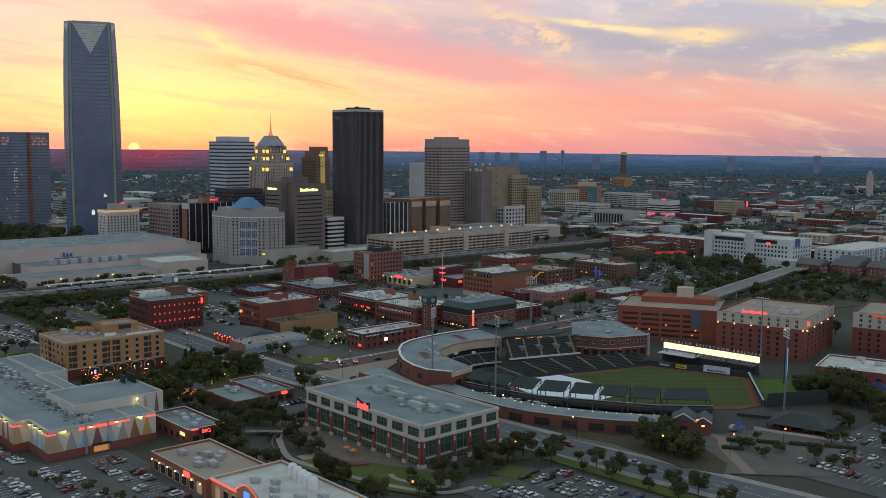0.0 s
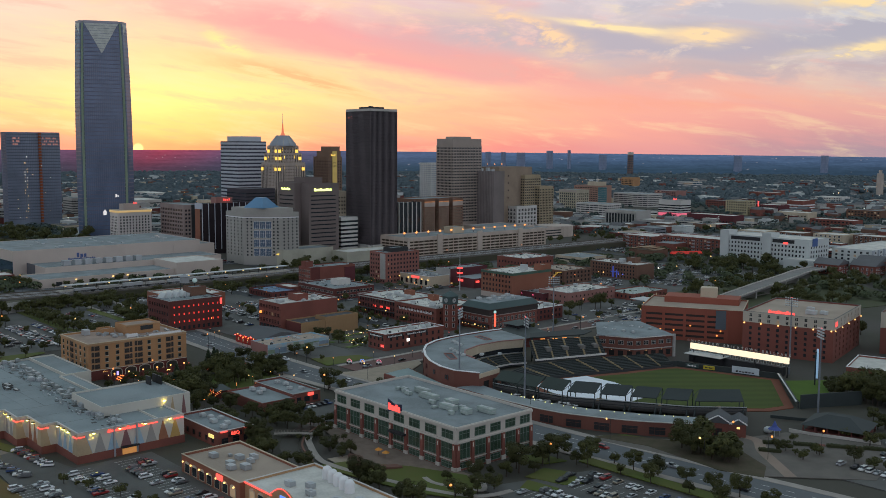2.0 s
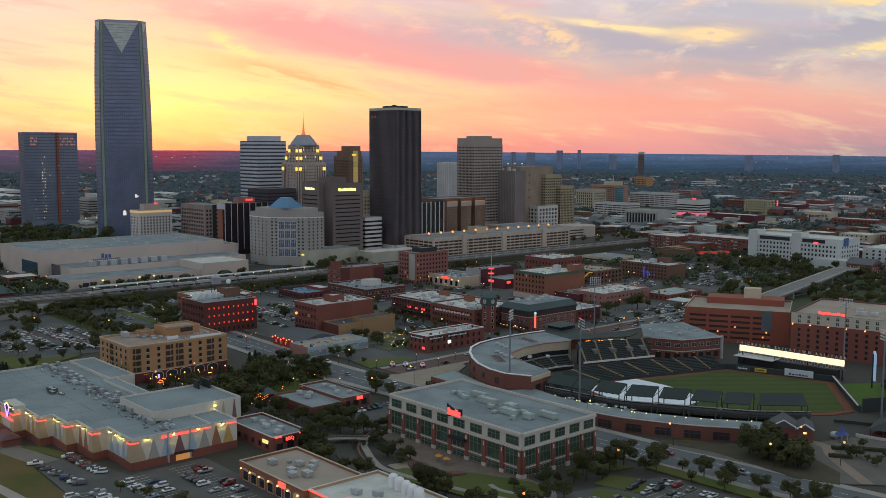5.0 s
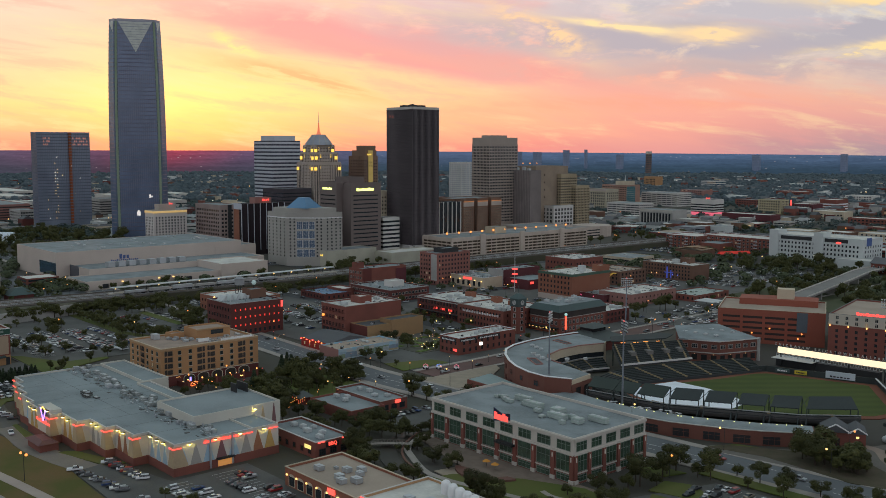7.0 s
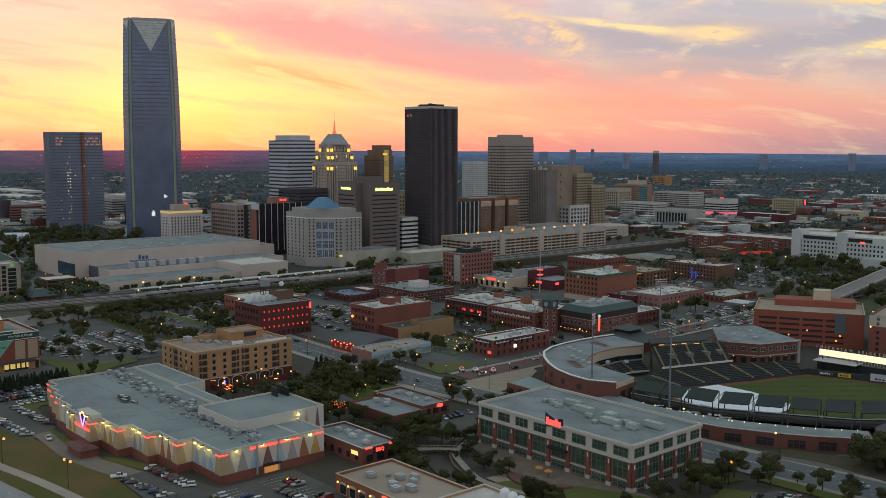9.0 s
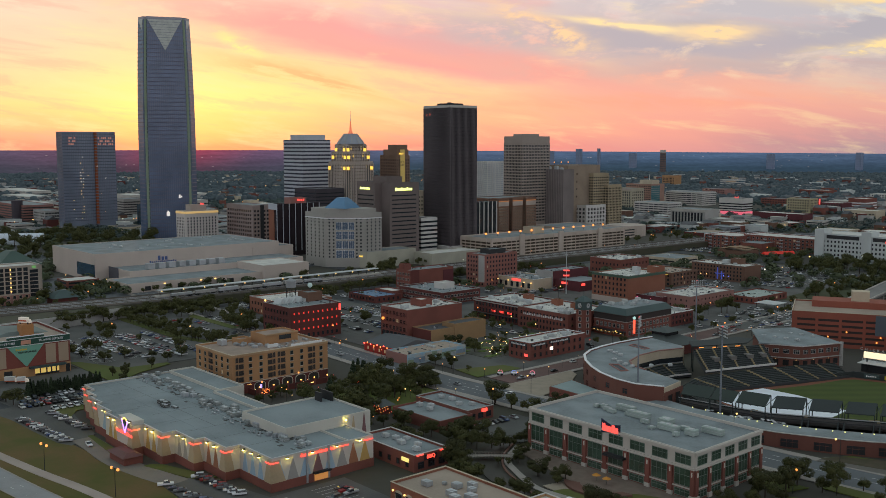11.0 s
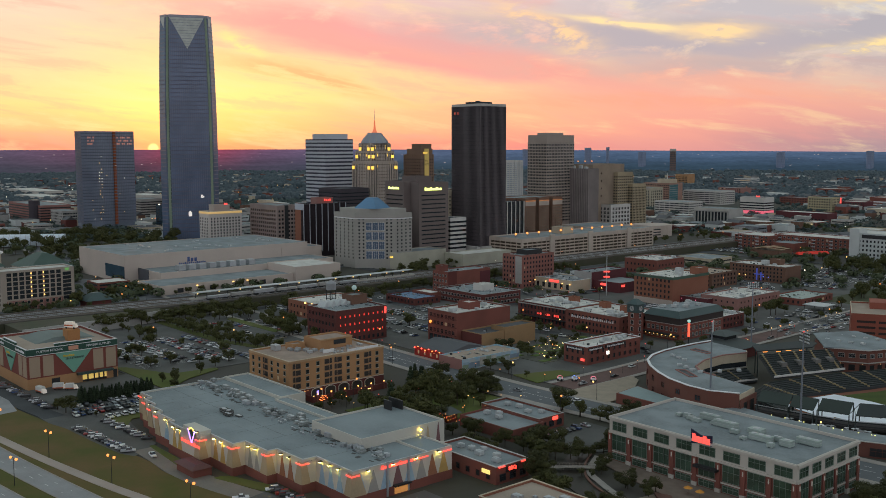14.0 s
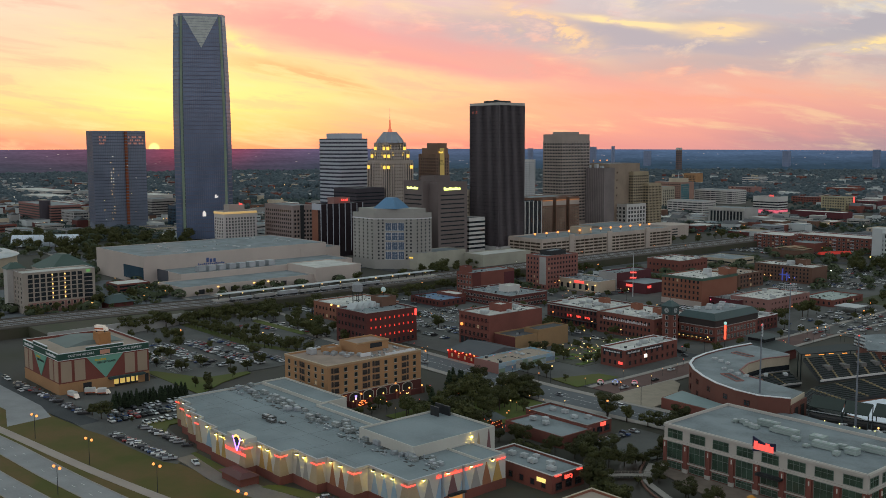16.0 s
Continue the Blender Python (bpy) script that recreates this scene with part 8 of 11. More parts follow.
washer(at_world(-434.9, 112.2, 2.2))
ROOF_UNIT = mat("weathered_grey_unit", (0.26, 0.28, 0.27), 0.7, var=0.4, fine=0.6)
r = random.Random(4)
for i in range(44):
    x = -508 + i * 3.15
    for dy in (0, 4.6):
        if r.random() < 0.58:
            w = r.choice(((2.6, 2.0, 1.5), (2.0, 1.7, 1.3), (3.4, 2.2, 1.7)))
            part("rooftop_unit", hvac_mesh(*w, ROOF_UNIT if r.random() < 0.6 else METAL), None, b.ob, at=b.off + Vector((x + 437.5, 4 - i * 0.12 + dy + r.uniform(-1.8, 1.8), 10.75)))
# dark pads, ducts and a pale vent stack scattered along the line of units
PADS = mat("dark_roof_pad", (0.07, 0.07, 0.065), 0.9, var=0.4)
bm = bmesh.new()
for i in range(90):
    x, y = r.uniform(-71, 66), r.uniform(-0.5, 10)
    y -= (x + 71) * 0.038
    w, d = r.uniform(0.8, 3.6), r.uniform(0.5, 2.0)
    box_in(bm, x - w / 2, x + w / 2, y - d / 2, y + d / 2, 10.76 + (i % 9) * 0.006, 10.86 + (i % 9) * 0.006)
part("roof_padding", bm, PADS, b.ob, at=b.off, kind="stuff")
bm = bmesh.new()
for i in range(46):
    x, y = r.uniform(-71, 66), r.uniform(-1, 10)
    y -= (x + 71) * 0.038
    if i % 2:
        L = r.uniform(1.2, 3.5)
        box_in(bm, x, x + L, y - 0.22, y + 0.22, 11.0, 11.4)
        box_in(bm, x + 0.1, x + 0.3, y - 0.15, y + 0.15, 10.7, 11.0)
        box_in(bm, x + L - 0.3, x + L - 0.1, y - 0.15, y + 0.15, 10.7, 11.0)
    else:
        tube_in(bm, 0.3, 10.7, 11.7 + (i % 5) * 0.15, 8, x, y)
part("ductwork", bm, METAL, b.ob, at=b.off, kind="stuff")
for x, y, w, d, h in ((-20, -11, 6, 3, 1.5), (-16, -12.5, 4, 2.4, 1.1), (-24, -10, 3, 2, 0.9), (-12, -10, 3, 2, 0.6)):
    part("rooftop_unit", hvac_mesh(w, d, h, PADS), None, b.ob, at=b.off + Vector((x, y, 10.75)))

# storage hall with stepped parapet
STORE_RED = mat("storage_red_brick", (0.2, 0.06, 0.045), 0.9, var=0.15)
b = block("store_hall", "warehouse", "red brick storage hall with a green band and teal wedges", -638, -590, 103, 147, 19.4, STORE_RED, ROOF_T, parapet=1.2, coping=PALE, category="storage hall")
TEAL = mat("teal_paint", (0.16, 0.36, 0.27), 0.8, var=0.1)
GREEN = mat("bottle_green_paint", (0.022, 0.07, 0.05), 0.7, var=0.1)
PANELB = mat("buff_panel", (0.36, 0.27, 0.19), 0.85, var=0.1)
for s in "se":
    L = b.length(s)
    b.band(s, 16.4, 19.4, GREEN, 0.3, "green_band")
    b.band(s, 16.2, 16.45, TRIM_W, 0.4, "white_line")
    b.band(s, 19.4, 19.7, TRIM_W, 0.4, "white_coping")
    b.band(s, -0.2, 5.2, BRICK_T, 0.2, "buff_base")
    bm = bmesh.new()
    prism_in(bm, [(-0.3, -0.26), (0.3, -0.26), (0.3, 0.02), (-0.3, 0.02)], 5.6, 16.2, 0, [(-9, -0.26), (9, -0.26), (9, 0.02), (-9, 0.02)])
    part("teal_wedge", bm, TEAL, b.ob, at=b.face(s, L / 2, 0))
    bm = bmesh.new()
    box_in(bm, -9, 9, -0.34, 0.3, 16.5, 20.9)
    part("raised_parapet", bm, GREEN, b.ob, at=b.face(s, L / 2, 0))
    bm = bmesh.new()
    box_in(bm, -9.2, 9.2, -0.44, 0.4, 20.9, 21.2)
    part("white_coping", bm, TRIM_W, b.ob, at=b.face(s, L / 2, 0))
    for u in (3.4, 9.8, L - 9.8, L - 3.4):
        b.band(s, 5.8, 15.6, PANELB, 0.18, "buff_panel", u - 2.5, u + 2.5)
    letters("SELF-STORAGE", 1.35, METAL_D, b.ob, b.face(s, L / 2 + 0.6, 12.2) @ pose(0, -0.28, 0))
    bars(6, 5.6, 1.0, mat("sign_yellow", (0.6, 0.42, 0.04), 0.7), b.ob, b.face(s, L / 2 - 2.2, 13.9) @ pose(0, -0.28, 0))
letters("CUSTOM HITCHES", 1.5, TRIM_W, b.ob, b.face("e", 10.5, 17.2) @ pose(0, -0.3, 0))
letters("MOVING SUPPLIES", 1.5, TRIM_W, b.ob, b.face("e", 34.5, 17.2) @ pose(0, -0.3, 0))
bars(9, 13, 1.3, TRIM_W, b.ob, b.face("s", 9, 17.3) @ pose(0, -0.3, 0))
bars(9, 13, 1.3, TRIM_W, b.ob, b.face("s", 39, 17.3) @ pose(0, -0.3, 0))
bm = bmesh.new()
box_in(bm, -2.4, 2.4, -0.5, -0.3, 16.9, 18.9)
part("brand_panel", bm, mat("white_orange_panel", (0.6, 0.3, 0.2), 0.7), b.ob, at=b.face("e", 22, 0))
b.band("e", 0.2, 4.0, mat("lit_showroom", (0.7, 0.55, 0.2), emit=(1.0, 0.66, 0.16), power=0.45), 0.3, "lit_showroom", 26, 38)
for u in (28.2, 31.4, 33.8, 36.2):
    b.band("e", 0.2, 4.0, METAL_D, 0.4, "shopfront_post", u, u + 0.7)
b.band("e", 0.2, 1.2, METAL_D, 0.38, "counter", 26, 38)
b.band("e", 4.2, 5.2, METAL_G, 2.6, "entrance_awning", 23, 41)
b.band("e", 0, 4.2, METAL_D, 0.25, "dock_door", 11, 15)
b.band("e", 0, 4.2, METAL_D, 0.25, "dock_door", 41.5, 43.5)
bm = bmesh.new()
prism_in(bm, [(-20, -12), (6, -12), (6, 18), (-20, 18)], 18.3, 20.2, 0, [(-18, -2), (4, -2), (4, 2), (-18, 2)])
part("low_gable_roof", bm, mat("dull_green_roof", (0.14, 0.17, 0.16), 0.7), b.ob)
bm = bmesh.new()
box_in(bm, -3.6, 3.6, -3.0, 3.0, 18.2, 24.0)
part("truck_plinth", bm, mat("orange_plinth_stucco", (0.42, 0.2, 0.08), 0.9), b.ob, at=(6, 6, 0))
t = thing("display_truck", "white and orange display truck on the storage roof", "truck", (-608, 131, 24.0), turn=35)
bm = bmesh.new()
box_in(bm, -3.2, 1.6, -1.15, 1.15, 0.7, 3.4)
# white paint is given a faint warm emission to brighten it
part("cargo_box", bm, mat("truck_white", (0.7, 0.66, 0.6), 0.5, emit=(1, 0.8, 0.6), power=0.15), t)
bm = bmesh.new()
box_in(bm, -3.22, 1.62, -1.17, 1.17, 1.4, 2.1)
part("orange_stripe", bm, mat("truck_orange", (0.5, 0.1, 0.03), 0.5), t)
bm = bmesh.new()
prism_in(bm, [(1.6, -1.05), (3.4, -1.05), (3.4, 1.05), (1.6, 1.05)], 0.7, 2.5, 0, [(1.6, -1.05), (2.7, -1.05), (2.7, 1.05), (1.6, 1.05)])
part("cab", bm, mat("truck_white", (0.7, 0.66, 0.6), 0.5), t)
for x in (-2.2, 2.3):
    for y in (-1.0, 1.0):
        bm = bmesh.new()
        tube_in(bm, 0.5, -0.15, 0.15, 10)
        part("wheel", bm, METAL_D, t, at=pose(x, y, 0.5, 90))



def box_truck(x, y, turn, long_):
    """A small rental lorry with its cargo box, cab and wheels."""
    t = thing("box_truck", "small white box truck with an orange stripe", "truck", (x, y, 0.08), "storage trucks", turn=turn)
    bm = bmesh.new()
    box_in(bm, -long_, 1.2, -1.15, 1.15, 0.8, 3.2)
    bmesh.ops.bevel(bm, geom=bm.edges[:], offset=0.06, segments=1, affect="EDGES")
    part("cargo_box", bm, mat("truck_box_white", (0.62, 0.61, 0.58), 0.5), t)
    bm = bmesh.new()
    box_in(bm, -long_ + 0.02, 1.22, -1.17, 1.17, 0.82, 1.3)
    part("orange_stripe", bm, mat("truck_orange", (0.5, 0.1, 0.03), 0.5), t)
    bm = bmesh.new()
    prism_in(bm, [(1.25, -1.0), (3.1, -1.0), (3.1, 1.0), (1.25, 1.0)], 0.6, 2.3, 0, [(1.25, -0.95), (2.3, -0.95), (2.3, 0.95), (1.25, 0.95)])
    part("cab", bm, mat("truck_white", (0.7, 0.66, 0.6), 0.5), t)
    for wx in (-long_ + 1.0, 2.3):
        for wy in (-0.95, 0.95):
            bm = bmesh.new()
            tube_in(bm, 0.42, -0.14, 0.14, 10)
            part("wheel", bm, METAL_D, t, at=pose(wx, wy, 0.42, 90))


for x, y, tr, l_ in ((-580, 106, 8, 4.2), (-582, 115.5, 60, 3.6), (-578, 119, 60, 2.6)):
    box_truck(x, y, tr, l_)

# brick restaurants south of the canal
b = block("bbq", "restaurant", "low brick restaurant with neon signs and a grey roof", -384, -350, 180, 196, 6, BRICK, ROOF_G, coping=PALE)
b.windows("e", 3, (0.8,), 2.6, 2.2, METAL_D, GLASS, "bay")
b.windows("s", 6, (1.0,), 1.8, 2.0, BRICK_D)
letters("BBQ", 2.0, NEON, b.ob, b.face("e", 7.6, 3.5) @ pose(0, -0.3, 0), "neon_letters", 0.2)
b.band("e", 3.3, 5.3, METAL_D, 0.2, "sign_backing", 4.6, 10.6)
for u0 in (1, 12):
    b.band("e", 5.6, 6.0, NEON, 0.6, "neon_bar", u0, u0 + 3)
b.band("s", 2.8, 4.2, lamp_mat("yellow_oval", (1, 0.8, 0.2), 1.0), 0.3, "oval_sign", 27, 31)
b.hvac([(7, 8, 2.4, 2, 1.5), (12, 9, 2.4, 2, 1.5), (18, 7, 3, 2.2, 1.6), (24, 10, 2.4, 2, 1.5), (28, 6, 3, 2, 1.5), (15, 12, 2, 2, 1.2)])
t = block("strip1", "restaurant", "brick restaurant row with a tan roof and lit shopfronts", -333, -292, 156, 180, 6.5, BRICK_O, ROOF_T, coping=STUCCO_C)
t.windows("s", 7, (0.6,), 3.4, 3.2, STUCCO_C, style="arch", lit=0.12)
t.windows("e", 3, (0.6,), 3.4, 3.2, STUCCO_C)
t.band("s", 4.2, 6.0, NEON, 0.5, "neon_sign", 26, 30)
for u in range(2, 40, 6):
    bm = bmesh.new()
    ball_in(bm, 0.4, 0, -0.6, 4.3)
    part("wall_lamp", bm, WARM, t.ob, at=t.face("s", u, 0))
t.hvac([(9, 8, 3.2, 2.4, 1.8), (17, 14, 3, 2.4, 1.8), (20, 18, 3, 2.2, 1.8), (23, 15, 2.6, 2, 1.6), (21, 8, 3, 2.4, 1.8), (25, 6, 3.2, 2.4, 1.8), (28, 10, 3.6, 2.6, 2), (12, 13, 1.4, 1.2, 1)], METAL)
t = block("strip2", "restaurant", "stuccoed restaurant with a neon-edged gable and white roof", -292, -240, 158, 186, 6.8, mat("terracotta_stucco", (0.42, 0.25, 0.13), 0.9), ROOF_W, coping=PALE)
t.band("s", 6.3, 6.8, NEON, 0.4, "neon_edge", 0, 17)
t.band("s", 6.3, 6.8, NEON, 0.4, "neon_edge", 32, 51)
bm = bmesh.new()
n = 10
pts = [(-7.5 + 15 * i / n, 6.8 + 3.4 * math.sin(math.pi * i / n)) for i in range(n + 1)]
fr = [bm.verts.new((x, -0.25, z)) for x, z in pts]
bk = [bm.verts.new((x, 0.4, z)) for x, z in pts]
bm.faces.new(fr[::-1])
bm.faces.new(bk)
for i in range(n):
    bm.faces.new((fr[i], fr[i + 1], bk[i + 1], bk[i]))
part("curved_gable", bm, mat("terracotta_stucco", (0.42, 0.25, 0.13), 0.9), t.ob, at=t.face("s", 24, 0))
bm = bmesh.new()
for i in range(n):
    (x0, z0), (x1, z1) = pts[i], pts[i + 1]
    v = [bm.verts.new(p) for p in ((x0, -0.5, z0), (x1, -0.5, z1), (x1, -0.5, z1 + 0.45), (x0, -0.5, z0 + 0.45))]
    bm.faces.new(v)
part("neon_arch", bm, NEON, t.ob, at=t.face("s", 24, 0))
bm = bmesh.new()
box_in(bm, -1.5, 1.5, -0.7, -0.3, 4.6, 8.2)
part("guitar_sign", bm, lamp_mat("blue_sign_lamp", (0.12, 0.3, 1.0), 0.9), t.ob, "blue and red neon sign shape", at=t.face("s", 24, 0))
t.windows("s", 9, (0.5,), 3.2, 4.0, STUCCO_C, style="arch", lit=0.15)
for i in range(5):
    bm = bmesh.new()
    tube_in(bm, 1.7, -0.6, 2.6, 14)
    ball_in(bm, 1.7, 0, 0, 2.6, sub=2)
    part("white_duct_dome", bm, TRIM_W, t.ob, at=t.off + Vector((-12 + i * 4.0, 9.5 - i * 0.6, 6.2)))
t.hvac([(12, 10, 3.2, 2.4, 1.8), (18, 14, 3, 2.4, 1.8), (24, 10, 3, 2.2, 1.8), (36, 12, 4, 2.6, 2), (40, 18, 3, 2.4, 1.8), (30, 6, 3, 2.2, 1.6), (46, 10, 3, 2.2, 1.6)], METAL)
b = block("kiosk", "restaurant", "low canal-side brick restaurant in two wings", -418, -384, 237, 252, 5, BRICK, ROOF_G, coping=CONC)
c2 = Block("", "", -412, -381, 219, 237, 4.6, BRICK, ROOF_G, owner=b)
b.windows("e", 3, (0.8,), 2.6, 2.2, METAL_D, GLASS)
b.band("e", 3.2, 4.6, NEON, 0.5, "neon_sign", 8, 11)
b.hvac([(8, 8, 2.4, 2, 1.4), (14, 9, 2.6, 2, 1.5), (22, 6, 2.4, 2, 1.4), (26, 10, 2.4, 2, 1.4), (12, -8, 2.6, 2, 1.5), (16, -5, 2.4, 2, 1.4), (20, -9, 2.4, 2, 1.4)])
t = hip_pavilion("small brick bar under a hipped roof with string lights", -424, -416, 216, 224, 3.6, 6, SHINGLE)
for i in range(16):
    bm = bmesh.new()
    ball_in(bm, 0.2, 0, 0, 0)
    part("string_light", bm, AMBER if i % 5 else RED, t, at=(3 + (i % 6) * 1.6, -4 - (i // 6) * 2, 2.5 + (i % 4) * 0.8))

# inn by the tracks, with the green hipped roof of its lobby
INN_WALL = mat("tan_inn_precast", (0.36, 0.31, 0.26), 0.9, var=0.12)
b = block("inn", "hotel", "eight-storey cream inn with deep window grid and brick base", -848, -828, 164, 214, 28.5, INN_WALL, ROOF_W, coping=PALE)
b.band("e", -0.2, 7.2, BRICK_P, 0.2, "brick_base", 3, 42)
for i in range(9):
    for k in range(6):
        part("window", window_mesh(3.2, 2.6, INN_WALL, GLASS), None, b.ob, at=b.face("e", 5 + i * 4.3, 8.4 + k * 3.2))
    for z in (1.0, 4.4):
        part("window", window_mesh(2.0, 2.2, STUCCO_C, GLASS), None, b.ob, at=b.face("e", 5 + i * 4.3, z) @ pose(0, -0.2, 0))
b.windows("s", 3, floors(4, 25, 3.2), 1.5, 1.8, INN_WALL)
for i in (3, 5):
    for k in range(6):
        bm = bmesh.new()
        ball_in(bm, 0.42, 0, -0.5, 0)
        part("wall_lamp", bm, lamp_mat("warm_wall_lamp", (1.0, 0.55, 0.12), 4), b.ob, at=b.face("e", 7.15 + i * 4.3, 10 + k * 3.2))
for i in range(6):
    bm = bmesh.new()
    ball_in(bm, 0.4, 0, -0.8, 0)
    part("wall_lamp", bm, MATS["warm_wall_lamp"], b.ob, at=b.face("e", 44 + i, 4.6 - (i % 2)))
for z in range(7):
    part("window", window_mesh(6.0, 2.4, INN_WALL, GLASS), None, b.ob, at=b.face("e", 45.3, 5.2 + z * 2.9))
bars(1, 4, 1.8, lamp_mat("green_sign", (0.25, 1.0, 0.12), 0.3), b.ob, b.face("e", 46, 26.0), "green_sign")
c2 = Block("", "", -888, -848, 190, 222, 26, INN_WALL, ROOF_G, owner=b)
bm = bmesh.new()
hip_in(bm, -21, 21, -17, 17, 26, 36, 15)
part("green_hip_roof", bm, mat("dark_green_seam_roof", (0.05, 0.085, 0.07), 0.6, var=0.15), b.ob, at=c2.off)
c3 = Block("", "", -856, -848, 160, 172, 30, CONC_L, ROOF_G, owner=b)
bm = bmesh.new()
hip_in(bm, -6, 6, -7, 7, 30, 34, 5)
part("green_hip_roof", bm, mat("dark_green_seam_roof", (0.05, 0.085, 0.07), 0.6, var=0.15), b.ob, at=c3.off)
hip_pavilion("inn entrance porch with a green hipped roof and lamps", -822, -804, 214, 234, 5, 10, METAL_G)

# tubular greenhouse bridge, arena edge
t = thing("glasshouse", "long tubular white glasshouse in the park", "greenhouse", (-1278, 334, 0), turn=58)
bm = bmesh.new()
n = 12
lo = [bm.verts.new((-36, 9 * math.cos(math.pi * i / n), 1 + 13 * math.sin(math.pi * i / n))) for i in range(n + 1)]
hi = [bm.verts.new((36, 9 * math.cos(math.pi * i / n), 1 + 13 * math.sin(math.pi * i / n))) for i in range(n + 1)]
for i in range(n):
    bm.faces.new((lo[i], hi[i], hi[i + 1], lo[i + 1]))
bm.faces.new(lo[::-1])
bm.faces.new(hi)
part("glazing", bm, PALE_PANEL, t)
for k in range(13):
    bm = bmesh.new()
    x = -36 + 6 * k
    for i in range(n):
        a0, a1 = math.pi * i / n, math.pi * (i + 1) / n
        bm.faces.new([bm.verts.new((x + e, 9.1 * math.cos(a), 1 + 13.1 * math.sin(a))) for e, a in ((-0.25, a0), (0.25, a0), (0.25, a1), (-0.25, a1))])
    part("rib", bm, METAL_W, t)
t = thing("arena", "round arena with a pale rim roof and cream wall", "arena", (-1080, 175, 0))
bm = bmesh.new()
tube_in(bm, 62, -1, 18, 48)
part("wall", bm, STUCCO_C, t)
bm = bmesh.new()
tube_in(bm, 64, 18, 21, 48, r1=56)
part("rim_roof", bm, METAL_W, t)
bm = bmesh.new()
tube_in(bm, 50, 21, 24, 48, r1=30)
part("dome_roof", bm, ROOF_G, t)

# ---------------------------------------------------------------- railway viaduct and platform
line = bezier([(-752, 1100, 6), (-752, 700, 6), (-752, 320, 6), (-757, 240, 6), (-762, 180, 6), (-764, 130, 6), (-762, 20, 6)], 10)
strip("rail_viaduct", line, 36, 6, mat("weedy_embankment", (0.075, 0.066, 0.045), 0.95, alt=(0.045, 0.055, 0.026), coarse=0.08), "raised concrete railway viaduct with ballast tracks", thick=6.5)
strip("ballast", [(p[0], p[1], 6.25) for p in line], 34, 6.25, mat("rail_ballast", (0.075, 0.058, 0.045), 0.95, var=0.3), "brown rail ballast", thick=0.3)
for o in (-11, -6, 2, 7):
    for g in (-0.75, 0.75):
        strip("rail", [(p[0] + o + g, p[1], 6.45) for p in line], 0.12, 6.45, METAL, "steel rail", thick=0.18)
for o in (-17.6, 17.6):
    strip("viaduct_parapet", [(p[0] + o, p[1], 6.75) for p in line], 0.4, 6.75, mat("sooty_parapet", (0.11, 0.1, 0.09), 0.95, var=0.3), "low sooty viaduct parapet", thick=0.9)
t = thing("station_platform", "long station platform roof with a row of lamps", "platform", (-756, 372, 6.3))
bm = bmesh.new()
box_in(bm, -3.5, 3.5, -102, 102, 0, 1.0)
part("platform_deck", bm, CONC_L, t)
bm = bmesh.new()
box_in(bm, -3.2, 3.2, -100, 100, 4.6, 5.0)
part("platform_roof", bm, METAL_W, t)
for i in range(24):
    y = -98 + i * 8.5
    bm = bmesh.new()
    box_in(bm, -0.2, 0.2, y - 0.2, y + 0.2, 1, 4.6)
    part("roof_post", bm, METAL_D, t)
    if i % 2 == 0:
        bm = bmesh.new()
        ball_in(bm, 0.5, 3.4, y, 4.4)
        part("platform_lamp", bm, WARM, t)
for k in range(7):
    t = thing("rail_wagon", "grey flat rail wagon with dark load on the viaduct", "rail wagon", (-746, 286 + k * 19, 6.5), "parked train")
    bm = bmesh.new()
    box_in(bm, -1.5, 1.5, -8.6, 8.6, 0.9, 1.3)
    part("wagon_bed", bm, METAL_D, t)
    bm = bmesh.new()
    box_in(bm, -1.4, 1.4, -8, 8, 1.3, 3.0 + (k % 3) * 0.4)
    part("wagon_body", bm, CONC if k % 2 else METAL, t)
    for y in (-6.4, 6.4):
        bm = bmesh.new()
        box_in(bm, -1.1, 1.1, y - 1.2, y + 1.2, 0, 0.9)
        part("bogie", bm, METAL_D, t)
# pale concrete retaining wall at the curve of the line
bank = [(-712, 140), (-714.6, 186), (-721, 223), (-724, 238)]
strip("retaining_wall", [(x, y, 7.2) for x, y in bank], 1.0, 7.2, CONC, "pale concrete retaining wall below the railway", thick=7.4)
plan_slab("railway_bank", [*[(x - 0.5, y) for x, y in bank], (-740, 238), (-745, 190), (-747, 140)], 6.1, mat("weedy_embankment", (0.075, 0.066, 0.045), 0.95), "gravelly bank behind the retaining wall", thick=6.3)


def patio_umbrella(x, y):
    t = thing("patio_umbrella", "orange canvas umbrella on the paved office court", "umbrella", (x, y, 0.2), "court umbrellas")
    bm = bmesh.new()
    tube_in(bm, 0.06, 0, 2.5, 6)
    part("pole", bm, METAL_D, t)
    bm = bmesh.new()
    tube_in(bm, 1.6, 2.1, 2.9, 8, r1=0.1)
    part("canopy", bm, mat("orange_canvas", (0.55, 0.24, 0.04), 0.8), t)


for x, y in ((-301, 221.5), (-296.2, 221.2)):
    patio_umbrella(x, y)

# ---------------------------------------------------------------- roads, lots, lawns
reno = bezier([(-1300, 330), (-900, 296), (-564, 281), (-470, 277.5), (-415, 279), (-270, 290), (-206, 296), (-100, 308), (250, 345)], 8)
strip("road", reno, 19, 0.02, ROADWAY, "wide grey avenue past the ballpark")
for o in (-11.5, 11.5):
    strip("pavement", [(x, y + o) for x, y in reno], 4, 0.16, WALK, "pale concrete pavement with a kerb")


